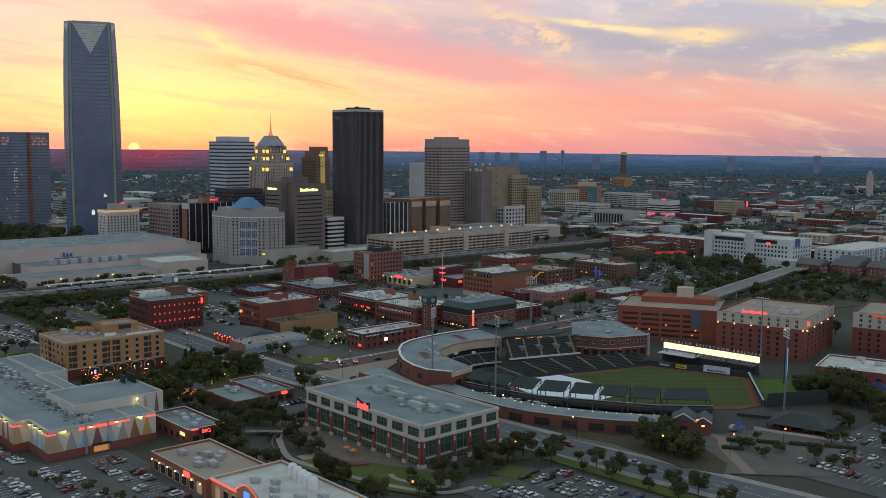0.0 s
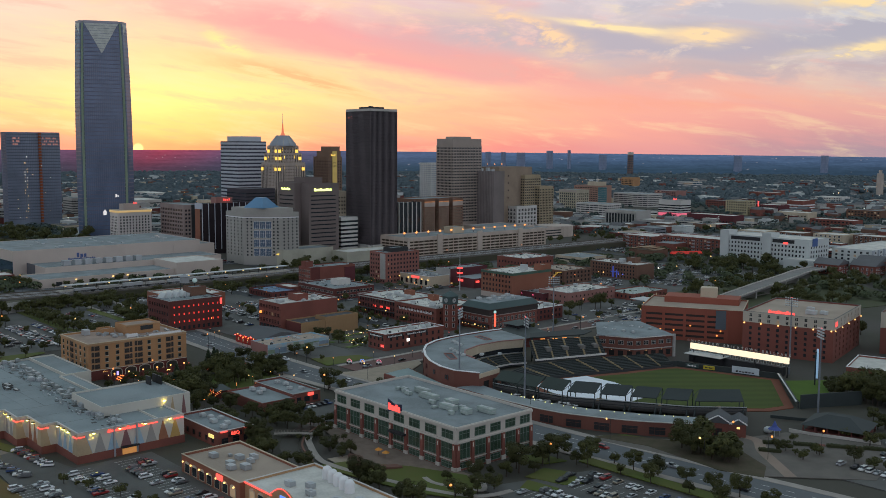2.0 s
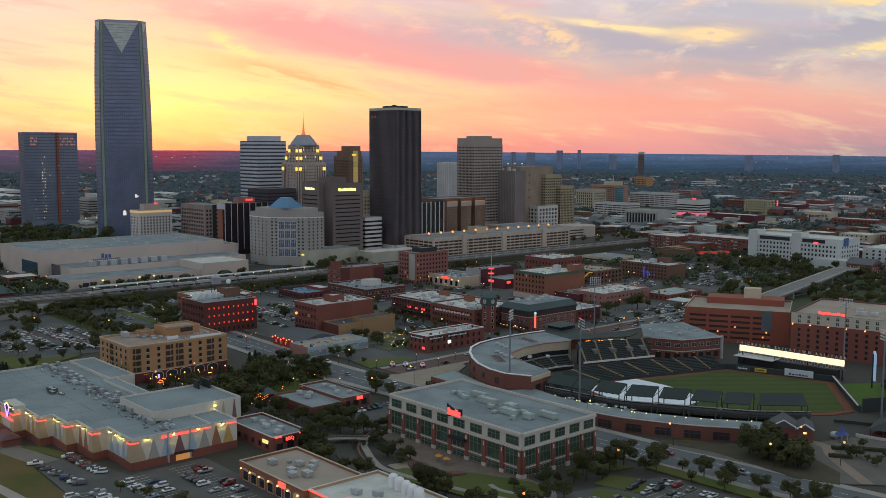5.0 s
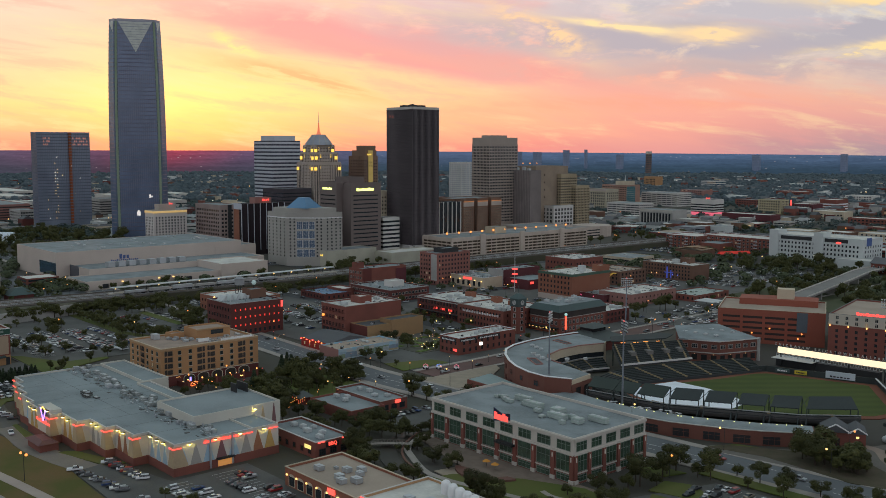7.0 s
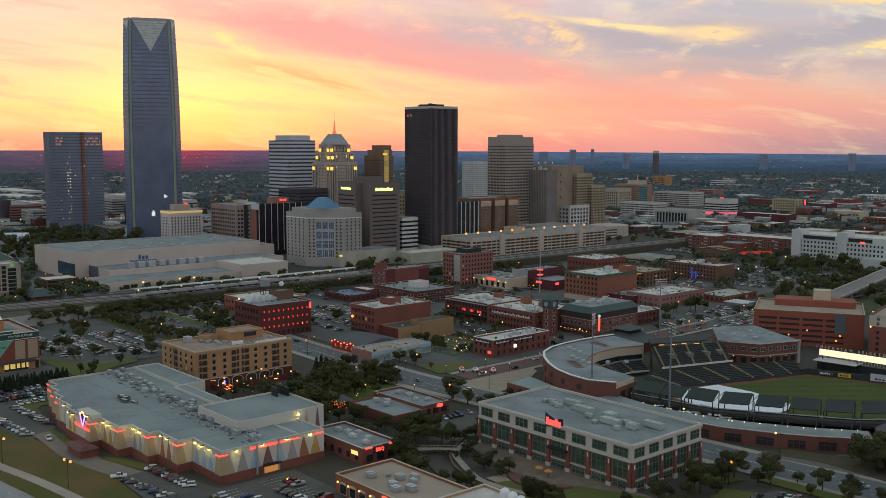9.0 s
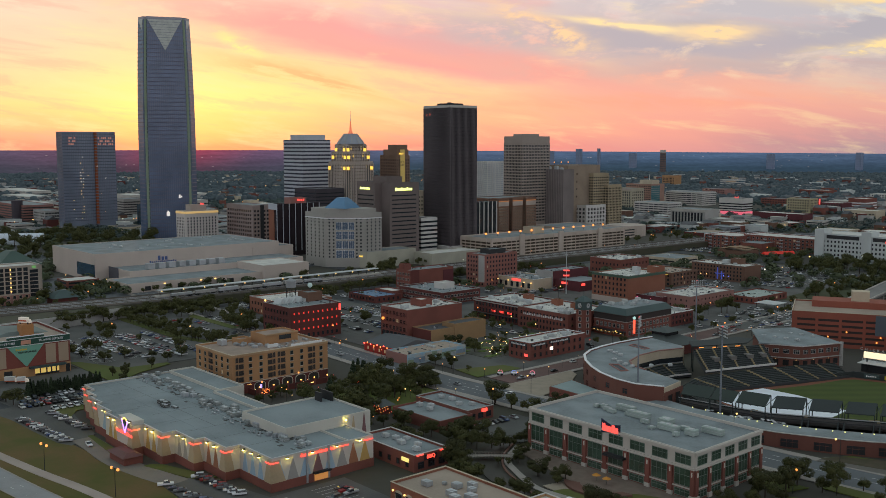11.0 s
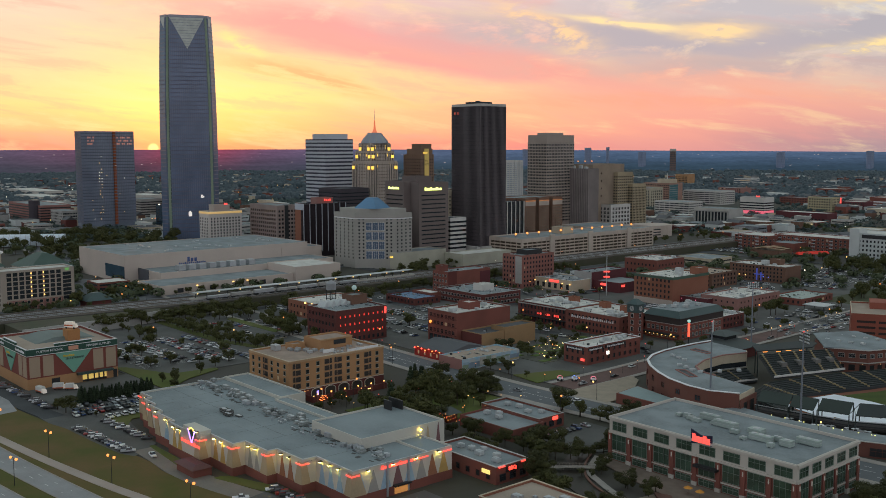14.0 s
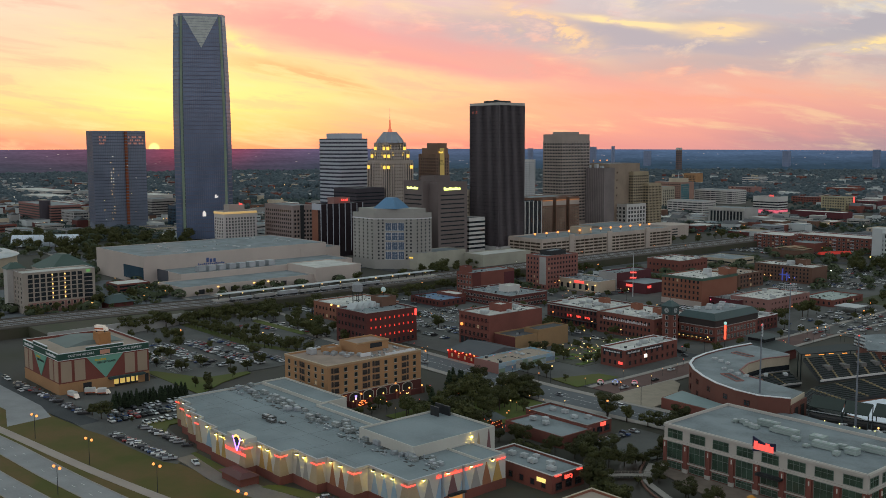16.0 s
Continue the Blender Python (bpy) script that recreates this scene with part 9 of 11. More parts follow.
def dashes(name, pts, gap=12, length=3.5, w=0.25, z=0.03):
    bm = bmesh.new()
    run = 0.0
    for a, c in zip(pts, pts[1:]):
        a, c = Vector(a[:2]), Vector(c[:2])
        d = c - a
        L = d.length
        if L < 0.01:
            continue
        u = d / L
        s = Vector((-u.y, u.x)) * w / 2
        while run < L:
            p, q = a + u * run, a + u * min(L, run + length)
            bm.faces.new([bm.verts.new((k.x, k.y, z)) for k in (p - s, q - s, q + s, p + s)])
            run += gap
        run -= L
    bmesh.ops.recalc_face_normals(bm, faces=bm.faces)
    return tagged(new(name, mesh_of(name, bm, PAINT)), "worn white lane dashes", "road marking", kind="structure")


for o in (-4.6, 0, 4.6):
    dashes("lane_marks", [(x, y + o) for x, y in reno], 9 if o else 4.0, 3.0 if o else 3.9, 0.22, 0.03)
mantle = [(-428, 300), (-428, 340), (-430, 420), (-432, 600), (-440, 900)]
strip("road", mantle, 15, 0.024, mat("brick_paved_road", (0.13, 0.075, 0.065), 0.9, var=0.25), "brick-paved side street past the ballpark gate")
for o in (-9, 9):
    strip("pavement", [(x + o, y) for x, y in mantle], 3, 0.16, WALK, "pale concrete pavement with a kerb")
for x, w, z in ((-620, 12, 0.026), (-725, 10, 0.027), (-795, 14, 0.03), (-1095, 14, 0.026), (-1210, 12, 0.027)):
    strip("road", [(x, 292), (x, 700), (x, 1250)], w, z, ASPHALT, "dark asphalt street between the brick blocks")
for y, w in ((395, 12), (500, 13), (616, 12), (770, 12), (860, 14)):
    strip("road", [(-1150, y), (-700, y), (-440, y)], w, 0.032 + y * 1e-5, ASPHALT, "dark asphalt cross street")
strip("road", bezier([(-900, 1500, 2), (-850, 1150, 2), (-800, 1010, 2), (-790, 930, 2), (-800, 850, 1)], 8), 22, 1, ROADWAY, "broad avenue running north from the garage")
plan_slab("street_paving", [(-733, 300), (-438, 300), (-445, 760), (-733, 760)], 0.0, LOT, "worn asphalt yards between the brick warehouses", thick=0.2)
plan_slab("parking_lot", [(-712, 152), (-575, 152), (-575, 296), (-726, 296), (-722, 226), (-714, 190)], 0.04, LOT, "large asphalt car park with planted rows")
plan_slab("street_paving", [(-960, 60), (-748, 60), (-752, 280), (-960, 280)], 0.03, ROADWAY, "grey paving round the inn by the tracks")
plan_slab("parking_lot", [(-662, 318), (-566, 318), (-566, 392), (-662, 392)], 0.045, LOT, "asphalt car park between brick warehouses")
plan_slab("parking_lot", [(-592, 93), (-549, 91), (-528, 90.8), (-514.5, 93.4), (-490, 94.8), (-468, 96.6), (-461.5, 99.5), (-471, 112.5), (-500, 116), (-516, 119), (-516, 152), (-592, 152)], 0.05, LOT, "asphalt car park beside the cinema")
plan_slab("parking_lot", [(-399, 106), (-369, 105), (-290, 100), (-290, 158), (-362, 158), (-362, 128), (-396, 121)], 0.05, LOT, "asphalt car park before the restaurants")
plan_slab("parking_lot", [(-250, 225), (-160, 225), (-160, 276), (-236, 270)], 0.05, LOT, "asphalt car park with planted islands")
plan_slab("parking_lot", [(-380, 228), (-350, 234), (-344, 262), (-380, 262)], 0.05, LOT, "narrow asphalt car park behind the offices")
plan_slab("parking_lot", [(-610, 738), (-480, 738), (-480, 840), (-610, 840)], 0.05, LOT, "asphalt car park north of the brick hotel")
plan_slab("parking_lot", [(-470, 512), (-405, 512), (-405, 640), (-470, 640)], 0.055, LOT, "asphalt car park behind the ballpark")
plan_slab("parking_lot", [(-185, 330), (-90, 330), (-90, 470), (-185, 470)], 0.05, LOT, "asphalt car park beside the bullpen")
plan_slab("parking_lot", [(-1010, 470), (-880, 470), (-880, 500), (-1010, 500)], 0.05, ROADWAY, "pale roof-level car park by the hall")
plan_slab("plaza", [(-424, 290.5), (-394, 292), (-396, 312), (-412, 338), (-419.5, 342), (-420, 300)], 0.2, mat("sandy_paving", (0.3, 0.25, 0.19), 0.9, var=0.25, coarse=0.2), "pale paved plaza at the ballpark gate")
plan_slab("plaza", [(-312, 216), (-286, 212), (-262, 216), (-255, 232.5), (-345, 232.5), (-345, 226)], 0.18, mat("warm_forecourt_paving", (0.19, 0.145, 0.115), 0.9, var=0.3, coarse=0.3), "warm brick-paved office forecourt")
plan_slab("plaza", [(-262, 300), (-190, 312), (-162, 338), (-168, 366), (-185, 390), (-214, 368), (-224, 340), (-245, 318), (-262, 306)], 0.2, mat("pinkish_paving", (0.13, 0.115, 0.1), 0.9, var=0.25, coarse=0.15), "paved forecourt outside the ballpark")
plan_slab("plaza", [(-500, 330), (-468, 330), (-468, 408), (-510, 408)], 0.2, mat("garden_paving", (0.085, 0.085, 0.065), 0.9, var=0.5, coarse=0.2), "lit garden court by the canal")
for pts in ([(-470, 111), (-440, 110.5), (-440, 106.5), (-470, 109)], [(-420, 110), (-392, 118), (-392, 124.5), (-402, 121), (-417, 116), (-420, 113)], [(-520, 128), (-511, 128), (-511, 120), (-499, 112), (-520, 113)]):
    plan_slab("lawn", pts, 0.14, GRASS, "grass bed along the cinema wall")
for pts in ([(-306, 196), (-262, 205), (-244, 214), (-250, 229), (-262, 231), (-283, 222), (-303, 207)], [(-266, 262), (-258, 270), (-249, 271), (-252, 262), (-262, 258)],
            [(-262, 304), (-238, 311), (-246, 318), (-256, 315)], 
            [(-246, 274), (-160, 277), (-160, 283.5), (-246, 280.5)], [(-247, 246), (-232, 250), (-228, 256), (-240, 262), (-249, 258)], [(-240, 236), (-228, 240), (-231, 246), (-244, 244)], [(-208, 244), (-196, 245), (-196, 248), (-208, 247)],
            [(-462, 196), (-420, 196), (-420, 262), (-462, 262)], [(-700, 268), (-640, 268), (-640, 274), (-705, 274)], [(-722, 227), (-640, 226), (-588, 239), (-588, 245), (-640, 232), (-722, 233)], [(-610, 153), (-548, 153), (-562, 172), (-571, 193), (-575, 193), (-577, 170), (-606, 158)]):
    plan_slab("lawn", pts, 0.24, GRASS, "grass island with a low kerb")
plan_slab("planting_bed", [(-262, 303), (-240, 309), (-205, 305), (-190, 310), (-196, 322), (-220, 336), (-236, 324), (-258, 311)], 0.28, mat("leaf_litter", (0.075, 0.058, 0.036), 0.95, alt=(0.045, 0.045, 0.02), coarse=0.25, fine=1.5), "brown leaf-strewn bed under the plaza trees")
rg = random.Random(17)
BED = mat("garden_bed_green", (0.075, 0.12, 0.025), 0.95, alt=(0.12, 0.15, 0.04), coarse=0.4, fine=2.0)
for gx_ in range(6):
    for gy_ in range(10):
        x, y = -503 + gx_ * 6 + rg.uniform(-1, 1), 334 + gy_ * 7.2 + rg.uniform(-1, 1)
        w_, d_ = rg.uniform(1.6, 2.6), rg.uniform(1.8, 3.2)
        if x > -471 or rg.random() < 0.5:
            continue
        plan_slab("garden_bed", [(x - w_, y - d_), (x + w_, y - d_ * 0.8), (x + w_ * 0.9, y + d_), (x - w_ * 0.8, y + d_ * 0.9)], 0.45, BED, "lit green planting bed of the garden court", thick=0.4)
bm = bmesh.new()
for k in range(90):
    x, y = rg.uniform(-506, -470), rg.uniform(332, 406)
    z = rg.choice((0.9, 1.2, 3.2))
    v = [bm.verts.new((x + dx * 0.2, y + dy * 0.2, z + dz * 0.2)) for dx, dy, dz in ((1, 0, 0), (-1, 0, 0), (0, 1, 0), (0, -1, 0), (0, 0, 1), (0, 0, -1))]
    for q in ((0, 2, 4), (2, 1, 4), (1, 3, 4), (3, 0, 4), (2, 0, 5), (1, 2, 5), (3, 1, 5), (0, 3, 5)):
        bm.faces.new([v[n2] for n2 in q]).material_index = k % 3 == 0
    box_in(bm, x - 0.04, x + 0.04, y - 0.04, y + 0.04, 0.1, z - 0.18, 2)
tagged(new("garden_lamp_field", mesh_of("garden_lamp_field", bm, [lamp_mat("garden_lamp", (1.0, 0.72, 0.25), 6.0), AMBER, METAL_D])), "many small warm lamps among the garden beds", "garden lamps", kind="stuff")
strip("canal", bezier([(-356, 232), (-346, 214), (-332, 201), (-314, 194), (-300, 186)], 8), 7, 0.1, mat("dark_canal_water", (0.03, 0.024, 0.018), 0.45, var=0.2, bump=0.3, spec=0.15), "still dark canal water below the offices")
strip("canal_edge", bezier([(-351.5, 232), (-341.5, 216), (-329, 205.4), (-312, 198.4), (-297, 190)], 8), 0.8, 0.4, mat("red_step_brick", (0.16, 0.08, 0.06), 0.9), "low red brick canal edge", thick=0.5)
strip("pavement", bezier([(-347, 230), (-338, 215), (-328, 208.5), (-312, 201.5), (-302, 201), (-290, 203), (-262, 210), (-244, 219), (-240, 232)], 8), 2.6, 0.3, WALK, "curving concrete garden path")
plan_slab("plaza", [(-310, 204), (-298, 203), (-284, 206), (-284, 211), (-296, 210), (-308, 214)], 0.22, mat("sandy_paving", (0.3, 0.25, 0.19), 0.9), "sandy gravel court below the steps")
strip("pavement", bezier([(-254, 231), (-247, 224), (-262, 217), (-270, 218)], 6), 2.0, 0.31, WALK, "curving concrete garden path")
plan_slab("lawn", [(-461, 299), (-441, 296), (-440.5, 327), (-452, 325)], 0.15, GRASS, "green lawn at the street corner")
plan_slab("lawn", [(-480, 640), (-360, 640), (-330, 760), (-420, 850), (-480, 800)], 0.06, mat("rough_grass", (0.045, 0.058, 0.022), 0.95, alt=(0.07, 0.066, 0.034), coarse=0.05), "rough dry grass below the bridge")
plan_slab("lawn", [(-720, 10), (-300, 40), (-330, 104), (-370, 104), (-398, 106), (-412, 103.5), (-425, 100.8), (-440, 100), (-450, 101.3), (-464, 100), (-490, 96), (-514, 95), (-528, 91), (-558, 88), (-590, 91), (-640, 90), (-720, 97)], 0.03, mat("dry_lawn", (0.07, 0.072, 0.01), 0.95, alt=(0.15, 0.082, 0.034), coarse=0.045, fine=0.9), "green lawn with worn brown patches")
side_path = bezier([(-700, 36), (-640, 52), (-588, 60), (-528, 67), (-480, 72.5), (-437, 79), (-398, 86), (-300, 98)], 10)
strip("pavement", side_path, 4.0, 0.14, mat("pinkish_footpath", (0.36, 0.3, 0.26), 0.9, var=0.2), "pale concrete footpath beside the boulevard")
bl_a = bezier([(-700, 22), (-640, 40), (-580, 51), (-530, 58), (-480, 62), (-430, 67.5), (-380, 74), (-280, 84)], 10)
bl_b = bezier([(-700, 3), (-640, 21), (-580, 33), (-530, 40), (-480, 44.5), (-430, 50), (-380, 56), (-280, 66)], 10)
for p in (bl_a, bl_b):
    strip("road", p, 9.6, 0.06, mat("pale_boulevard_concrete", (0.27, 0.27, 0.27), 0.9, var=0.25, coarse=0.1), "pale concrete boulevard carriageway")
    for o in (-1.6, 1.6):
        dashes("lane_marks", [(x, y + o) for x, y in p], 12, 3, 0.2, 0.08)
    for o in (-5.0, 5.0):
        strip("kerb", [(x, y + o) for x, y in p], 0.4, 0.2, WALK, "low concrete kerb", thick=0.25)
lane = bezier([(-760, 112), (-671, 94), (-598, 91), (-562, 93), (-535, 96)], 8)
strip("road", lane, 9, 0.07, ASPHALT, "asphalt service lane past the storage hall")
front = bezier([(-468, 106.3), (-456, 106.2), (-444, 105.4), (-430, 105.2), (-412, 107.6), (-395, 111.5)], 8)
strip("road", front, 9.4, 0.075, mat("worn_drive", (0.2, 0.175, 0.15), 0.9, var=0.3), "worn drive before the cinema")
plan_slab("pavement", [(-700, 66), (-581, 76), (-553, 68), (-556, 87), (-577, 90), (-640, 88), (-700, 96)], 0.1, mat("pale_boulevard_concrete", (0.3, 0.3, 0.3), 0.9), "pale concrete corner pavement")
# footbridge over the canal
t = thing("footbridge", "small pale timber footbridge over the dark canal", "footbridge", (-343, 211, 0), turn=48)
bm = bmesh.new()
for k in range(14):
    box_in(bm, -8.4 + k * 1.2, -7.28 + k * 1.2, -1.3, 1.3, 0.75 + 0.5 * math.cos((k - 6.5) * 0.2), 0.95 + 0.5 * math.cos((k - 6.5) * 0.2))
part("deck_boards", bm, mat("weathered_boards", (0.26, 0.23, 0.2), 0.9, var=0.3), t, kind="stuff")
for y in (-1.35, 1.35):
    bm = bmesh.new()
    for k in range(14):
        box_in(bm, -8.0 + k * 1.2, -7.9 + k * 1.2, y - 0.05, y + 0.05, 0.7, 2.2)
        box_in(bm, -8.4 + k * 1.2, -7.2 + k * 1.2, y - 0.06, y + 0.06, 2.1, 2.25)
    part("railing", bm, mat("weathered_boards", (0.26, 0.23, 0.2), 0.9), t)
# plaza wall, hedges and event tent by the corner gate
wall_pts = [(-214, 371), (-205, 372.5), (-193, 377), (-180, 381)]
strip("plaza_wall", [(x, y, 1.3) for x, y in wall_pts], 0.5, 1.3, CONC_L, "pale low concrete plaza wall", thick=1.5)
HEDGE = mat("clipped_hedge", (0.03, 0.036, 0.014), 0.95, alt=(0.05, 0.05, 0.02), coarse=1.5, fine=4.0, bump=1.0)
rh = random.Random(12)
for xa, ya, xb, yb in ((-212, 347, -205, 353), (-203, 354.5, -196, 359.5), (-193, 362, -184, 368), (-208, 337, -201, 341.5), (-182, 370, -172, 376), (-198, 383.5, -186, 387)):
    bm = bmesh.new()
    L_ = math.hypot(xb - xa, yb - ya)
    n = int(L_ / 0.55)
    for k in range(n * 3):
        ball_in(bm, rh.uniform(0.4, 0.62), (k // 3 + 0.5) / n * L_, (k % 3 - 1) * 0.6 + rh.uniform(-0.15, 0.15), 0.75 + rh.uniform(-0.1, 0.25))
    box_in(bm, 0, L_, -0.9, 0.9, 0, 0.7)
    tagged(new("hedge", mesh_of("hedge", bm, HEDGE)), "low dark clipped hedge in the plaza", "hedge", "plaza hedges").matrix_world = pose(xa, ya, 0.2, 0, 0, math.degrees(math.atan2(yb - ya, xb - xa)))
for xa, ya, xb, yb in ((-203, 357, -194, 363), (-190, 366.5, -176, 374)):
    strip("planting_bed", [(xa, ya), (xb, yb)], 2.2, 0.4, mat("red_planting_bed", (0.17, 0.06, 0.04), 0.95, var=0.4, coarse=0.8), "raised bed with reddish planting")
strip("pavement", bezier([(-226, 349), (-216, 349), (-207, 338), (-198, 330), (-184, 318)], 8), 4.5, 0.22, mat("rosy_paving", (0.25, 0.19, 0.15), 0.9, var=0.25), "rosy paved path to the corner gate")
t = thing("event_tent", "pointed blue event tent with a white dome beside it", "tent", (-215, 361, 0.1))
TENT = mat("blue_tent_cloth", (0.06, 0.09, 0.3), 0.7, var=0.2)
bm = bmesh.new()
tube_in(bm, 2.8, 2.6, 3.6, 8, r1=1.3)
tube_in(bm, 1.3, 3.6, 6.2, 8, r1=0.08)
part("canopy", bm, TENT, t)
for k in range(6):
    a = k * math.tau / 6
    bm = bmesh.new()
    tube_in(bm, 0.07, 0, 2.7, 6)
    part("tent_pole", bm, METAL_W, t, at=(2.4 * math.cos(a), 2.4 * math.sin(a), 0))
bm = bmesh.new()
ball_in(bm, 1.9, 0, 0, 0, sub=2)
bmesh.ops.scale(bm, vec=(1, 1, 0.8), verts=bm.verts[:])
part("white_dome", bm, METAL_W, t, at=(-4.0, 2.0, 1.0))
# bridge on piers
deck = bezier([(-398, 560, 1), (-418, 640, 4), (-426, 700, 7), (-440, 770, 7.5), (-456, 842, 7), (-470, 930, 3), (-480, 1020, 1)], 8)
strip("bridge_deck", deck, 15, 7, mat("bridge_concrete", (0.2, 0.19, 0.18), 0.9), "curving concrete road bridge", thick=1.2)
FOOT.extend((p[0] - 9, p[0] + 9, p[1] - 8, p[1] + 8) for p in deck)
for o in (-7.2, 7.2):
    strip("bridge_parapet", [(p[0] + o, p[1], p[2] + 1.0) for p in deck], 0.4, 7, CONC_L, "pale bridge parapet", thick=1.3)
for x, y in ((-424, 690), (-430, 725), (-438, 760), (-446, 795), (-455, 835)):
    bm = bmesh.new()
    box_in(bm, -6, 6, -0.7, 0.7, -0.3, 6.6)
    tagged(new("bridge_pier", mesh_of("bridge_pier", bm, CONC)), "concrete bridge pier", "bridge pier", kind="structure").matrix_world = pose(x, y, 0)
# forecourt steps and canal wall
for k in range(5):
    bm = bmesh.new()
    pts = [(r0 * math.cos(a), r0 * math.sin(a)) for r0 in (9 + k * 1.1, 10.1 + k * 1.1) for a in ([radians(200 + 14 * i) for i in range(10)] if r0 == 9 + k * 1.1 else [radians(200 + 14 * i) for i in range(9, -1, -1)])]
    prism_in(bm, pts, -0.3, 0.25 + k * 0.18)
    bmesh.ops.recalc_face_normals(bm, faces=bm.faces)
    tagged(new("curved_step", mesh_of("curved_step", bm, mat("red_step_brick", (0.16, 0.08, 0.06), 0.9))), "curved red-brown brick step of the court", "steps", kind="structure").matrix_world = pose(-297, 222, 0, 0, 0, 20)


def bay_lines(x0, x1, y, half=2.5, step=2.75):
    """White bay lines either side of a row."""
    bm = bmesh.new()
    x = x0
    while x < x1:
        box_in(bm, x - 0.06, x + 0.06, y - half, y + half, 0.04, 0.075)
        x += step
    return tagged(new("bay_marks", mesh_of("bay_marks", bm, PAINT)), "painted white parking bay lines", "road marking", kind="structure")


for y in (236.5, 255, 266):
    bay_lines(-240 + (y - 233) * 0.2, -164, y, 5 if y < 260 else 2.5)
for y in (108, 127.5, 146.5):
    bay_lines(-354 if y < 110 else -358, -294, y, 5)
for y in (345.5, 369.5, 388):
    bay_lines(-658, -570, y, 5)
for y in (169, 187, 205):
    bay_lines(-672, -596, y, 5)
for y in (365.5, 389.5, 413.5, 345):
    bay_lines(-180, -100, y, 5)

# ---------------------------------------------------------------- north side and the far town
b = block("aloft", "hotel", "white stucco hotel with small square windows and a blue parapet", -594, -494, 915, 955, 27, STUCCO_W, ROOF_W, z0=0)
b.windows("s", 24, (4.6, 9.0, 13.4, 17.8), 1.8, 2.2, STUCCO_W)
b.windows("e", 7, (4.6, 9.0, 13.4, 17.8), 1.8, 2.2, STUCCO_W)
b.band("s", 22, 25.6, METAL_D, 0.3, "dark_top_glazing", 12, 46)
b.band("s", 22, 25.6, METAL_D, 0.3, "dark_top_glazing", 60, 84)
b.band("e", 20, 28, mat("blue_cladding", (0.05, 0.1, 0.28), 0.6), 0.4, "blue_panel", 6, 16)
Block("", "", -594, -584, 913, 930, 31, STUCCO_W, ROOF_W, owner=b)
Block("", "", -545, -535, 913, 930, 31, STUCCO_W, ROOF_W, owner=b)
b.band("s", 21, 23, RED, 0.4, "red_sign", 72, 77)
Block("", "", -510, -470, 895, 915, 9, STUCCO_W, ROOF_W, owner=b)
b = block("apt2", "apartment_building", "white apartment row with projecting balconies", -494, -452, 962, 1075, 17, STUCCO_W, ROOF_W)
b.windows("e", 18, floors(2, 14, 3.6), 2.4, 2.0, STUCCO_W)
b.fins("e", 9, 3.0, 1, 17, mat("pale_grey_bay", (0.42, 0.46, 0.5), 0.8), 1.6, "bay_front")
b.windows("s", 6, floors(2, 14, 3.6), 2.4, 2.0, STUCCO_W, lit=0.1)
for x0, x1, y0, y1, h in ((-738, -696, 932, 975, 15), (-701, -616, 953, 990, 16)):
    b = block("deep", "apartment_building", "four-storey red brick apartments with balconies and a white-edged roof", x0, x1, y0, y1, h, BRICK, ROOF_W, group="brick apartments", coping=TRIM_W)
    n = int((x1 - x0) / 5)
    for k in range(4):
        for i in range(n):
            u = (x1 - x0) * (i + 0.5) / n
            part("window", window_mesh(2.2, 1.8, DULL_TRIM, WARMWIN if (i * 3 + k * 5) % 17 == 0 else GLASS), None, b.ob, at=b.face("s", u, 1.2 + k * 3.6))
            if i % 4 == 1:
                bm = bmesh.new()
                box_in(bm, -2.0, 2.0, -1.6, 0.02, 0, 0.25)
                box_in(bm, -2.0, 2.0, -1.6, -1.5, 0.25, 1.2)
                part("balcony", bm, METAL, b.ob, at=b.face("s", u, 0.9 + k * 3.6))
    b.windows("e", 6, floors(1.5, 12, 3.6), 2.0, 1.8, DULL_TRIM)
b = block("brownlow", "restaurant", "low brown building with a curved timber roof", -672, -640, 858, 884, 8, BRICK_B, ROOF_T)
bm = bmesh.new()
for k in range(6):
    box_in(bm, -15 + k * 5, -10.5 + k * 5, -12, 12, 8 + 2.6 * math.sin(math.pi * (k + 0.5) / 6), 8.3 + 2.6 * math.sin(math.pi * (k + 0.5) / 6))
part("vaulted_roof", bm, mat("timber_roof", (0.3, 0.19, 0.11), 0.8), b.ob)
t = thing("red_canopy", "long red fabric canopy on posts beside the car park", "canopy", (-622, 892, 0), turn=65)
bm = bmesh.new()
prism_in(bm, [(-18, -3.5), (18, -3.5), (18, 3.5), (-18, 3.5)], 4.4, 7.0, 0, [(-18, -0.2), (18, -0.2), (18, 0.2), (-18, 0.2)])
# fabric brightened by a slight red emission of its own
part("fabric", bm, mat("red_fabric", (0.5, 0.03, 0.02), 0.7, emit=(1, 0.06, 0.03), power=0.15), t)
for x in (-16, -5, 5, 16):
    for y in (-3, 3):
        bm = bmesh.new()
        tube_in(bm, 0.14, 0, 4.5, 6, x, y)
        part("post", bm, METAL_D, t)
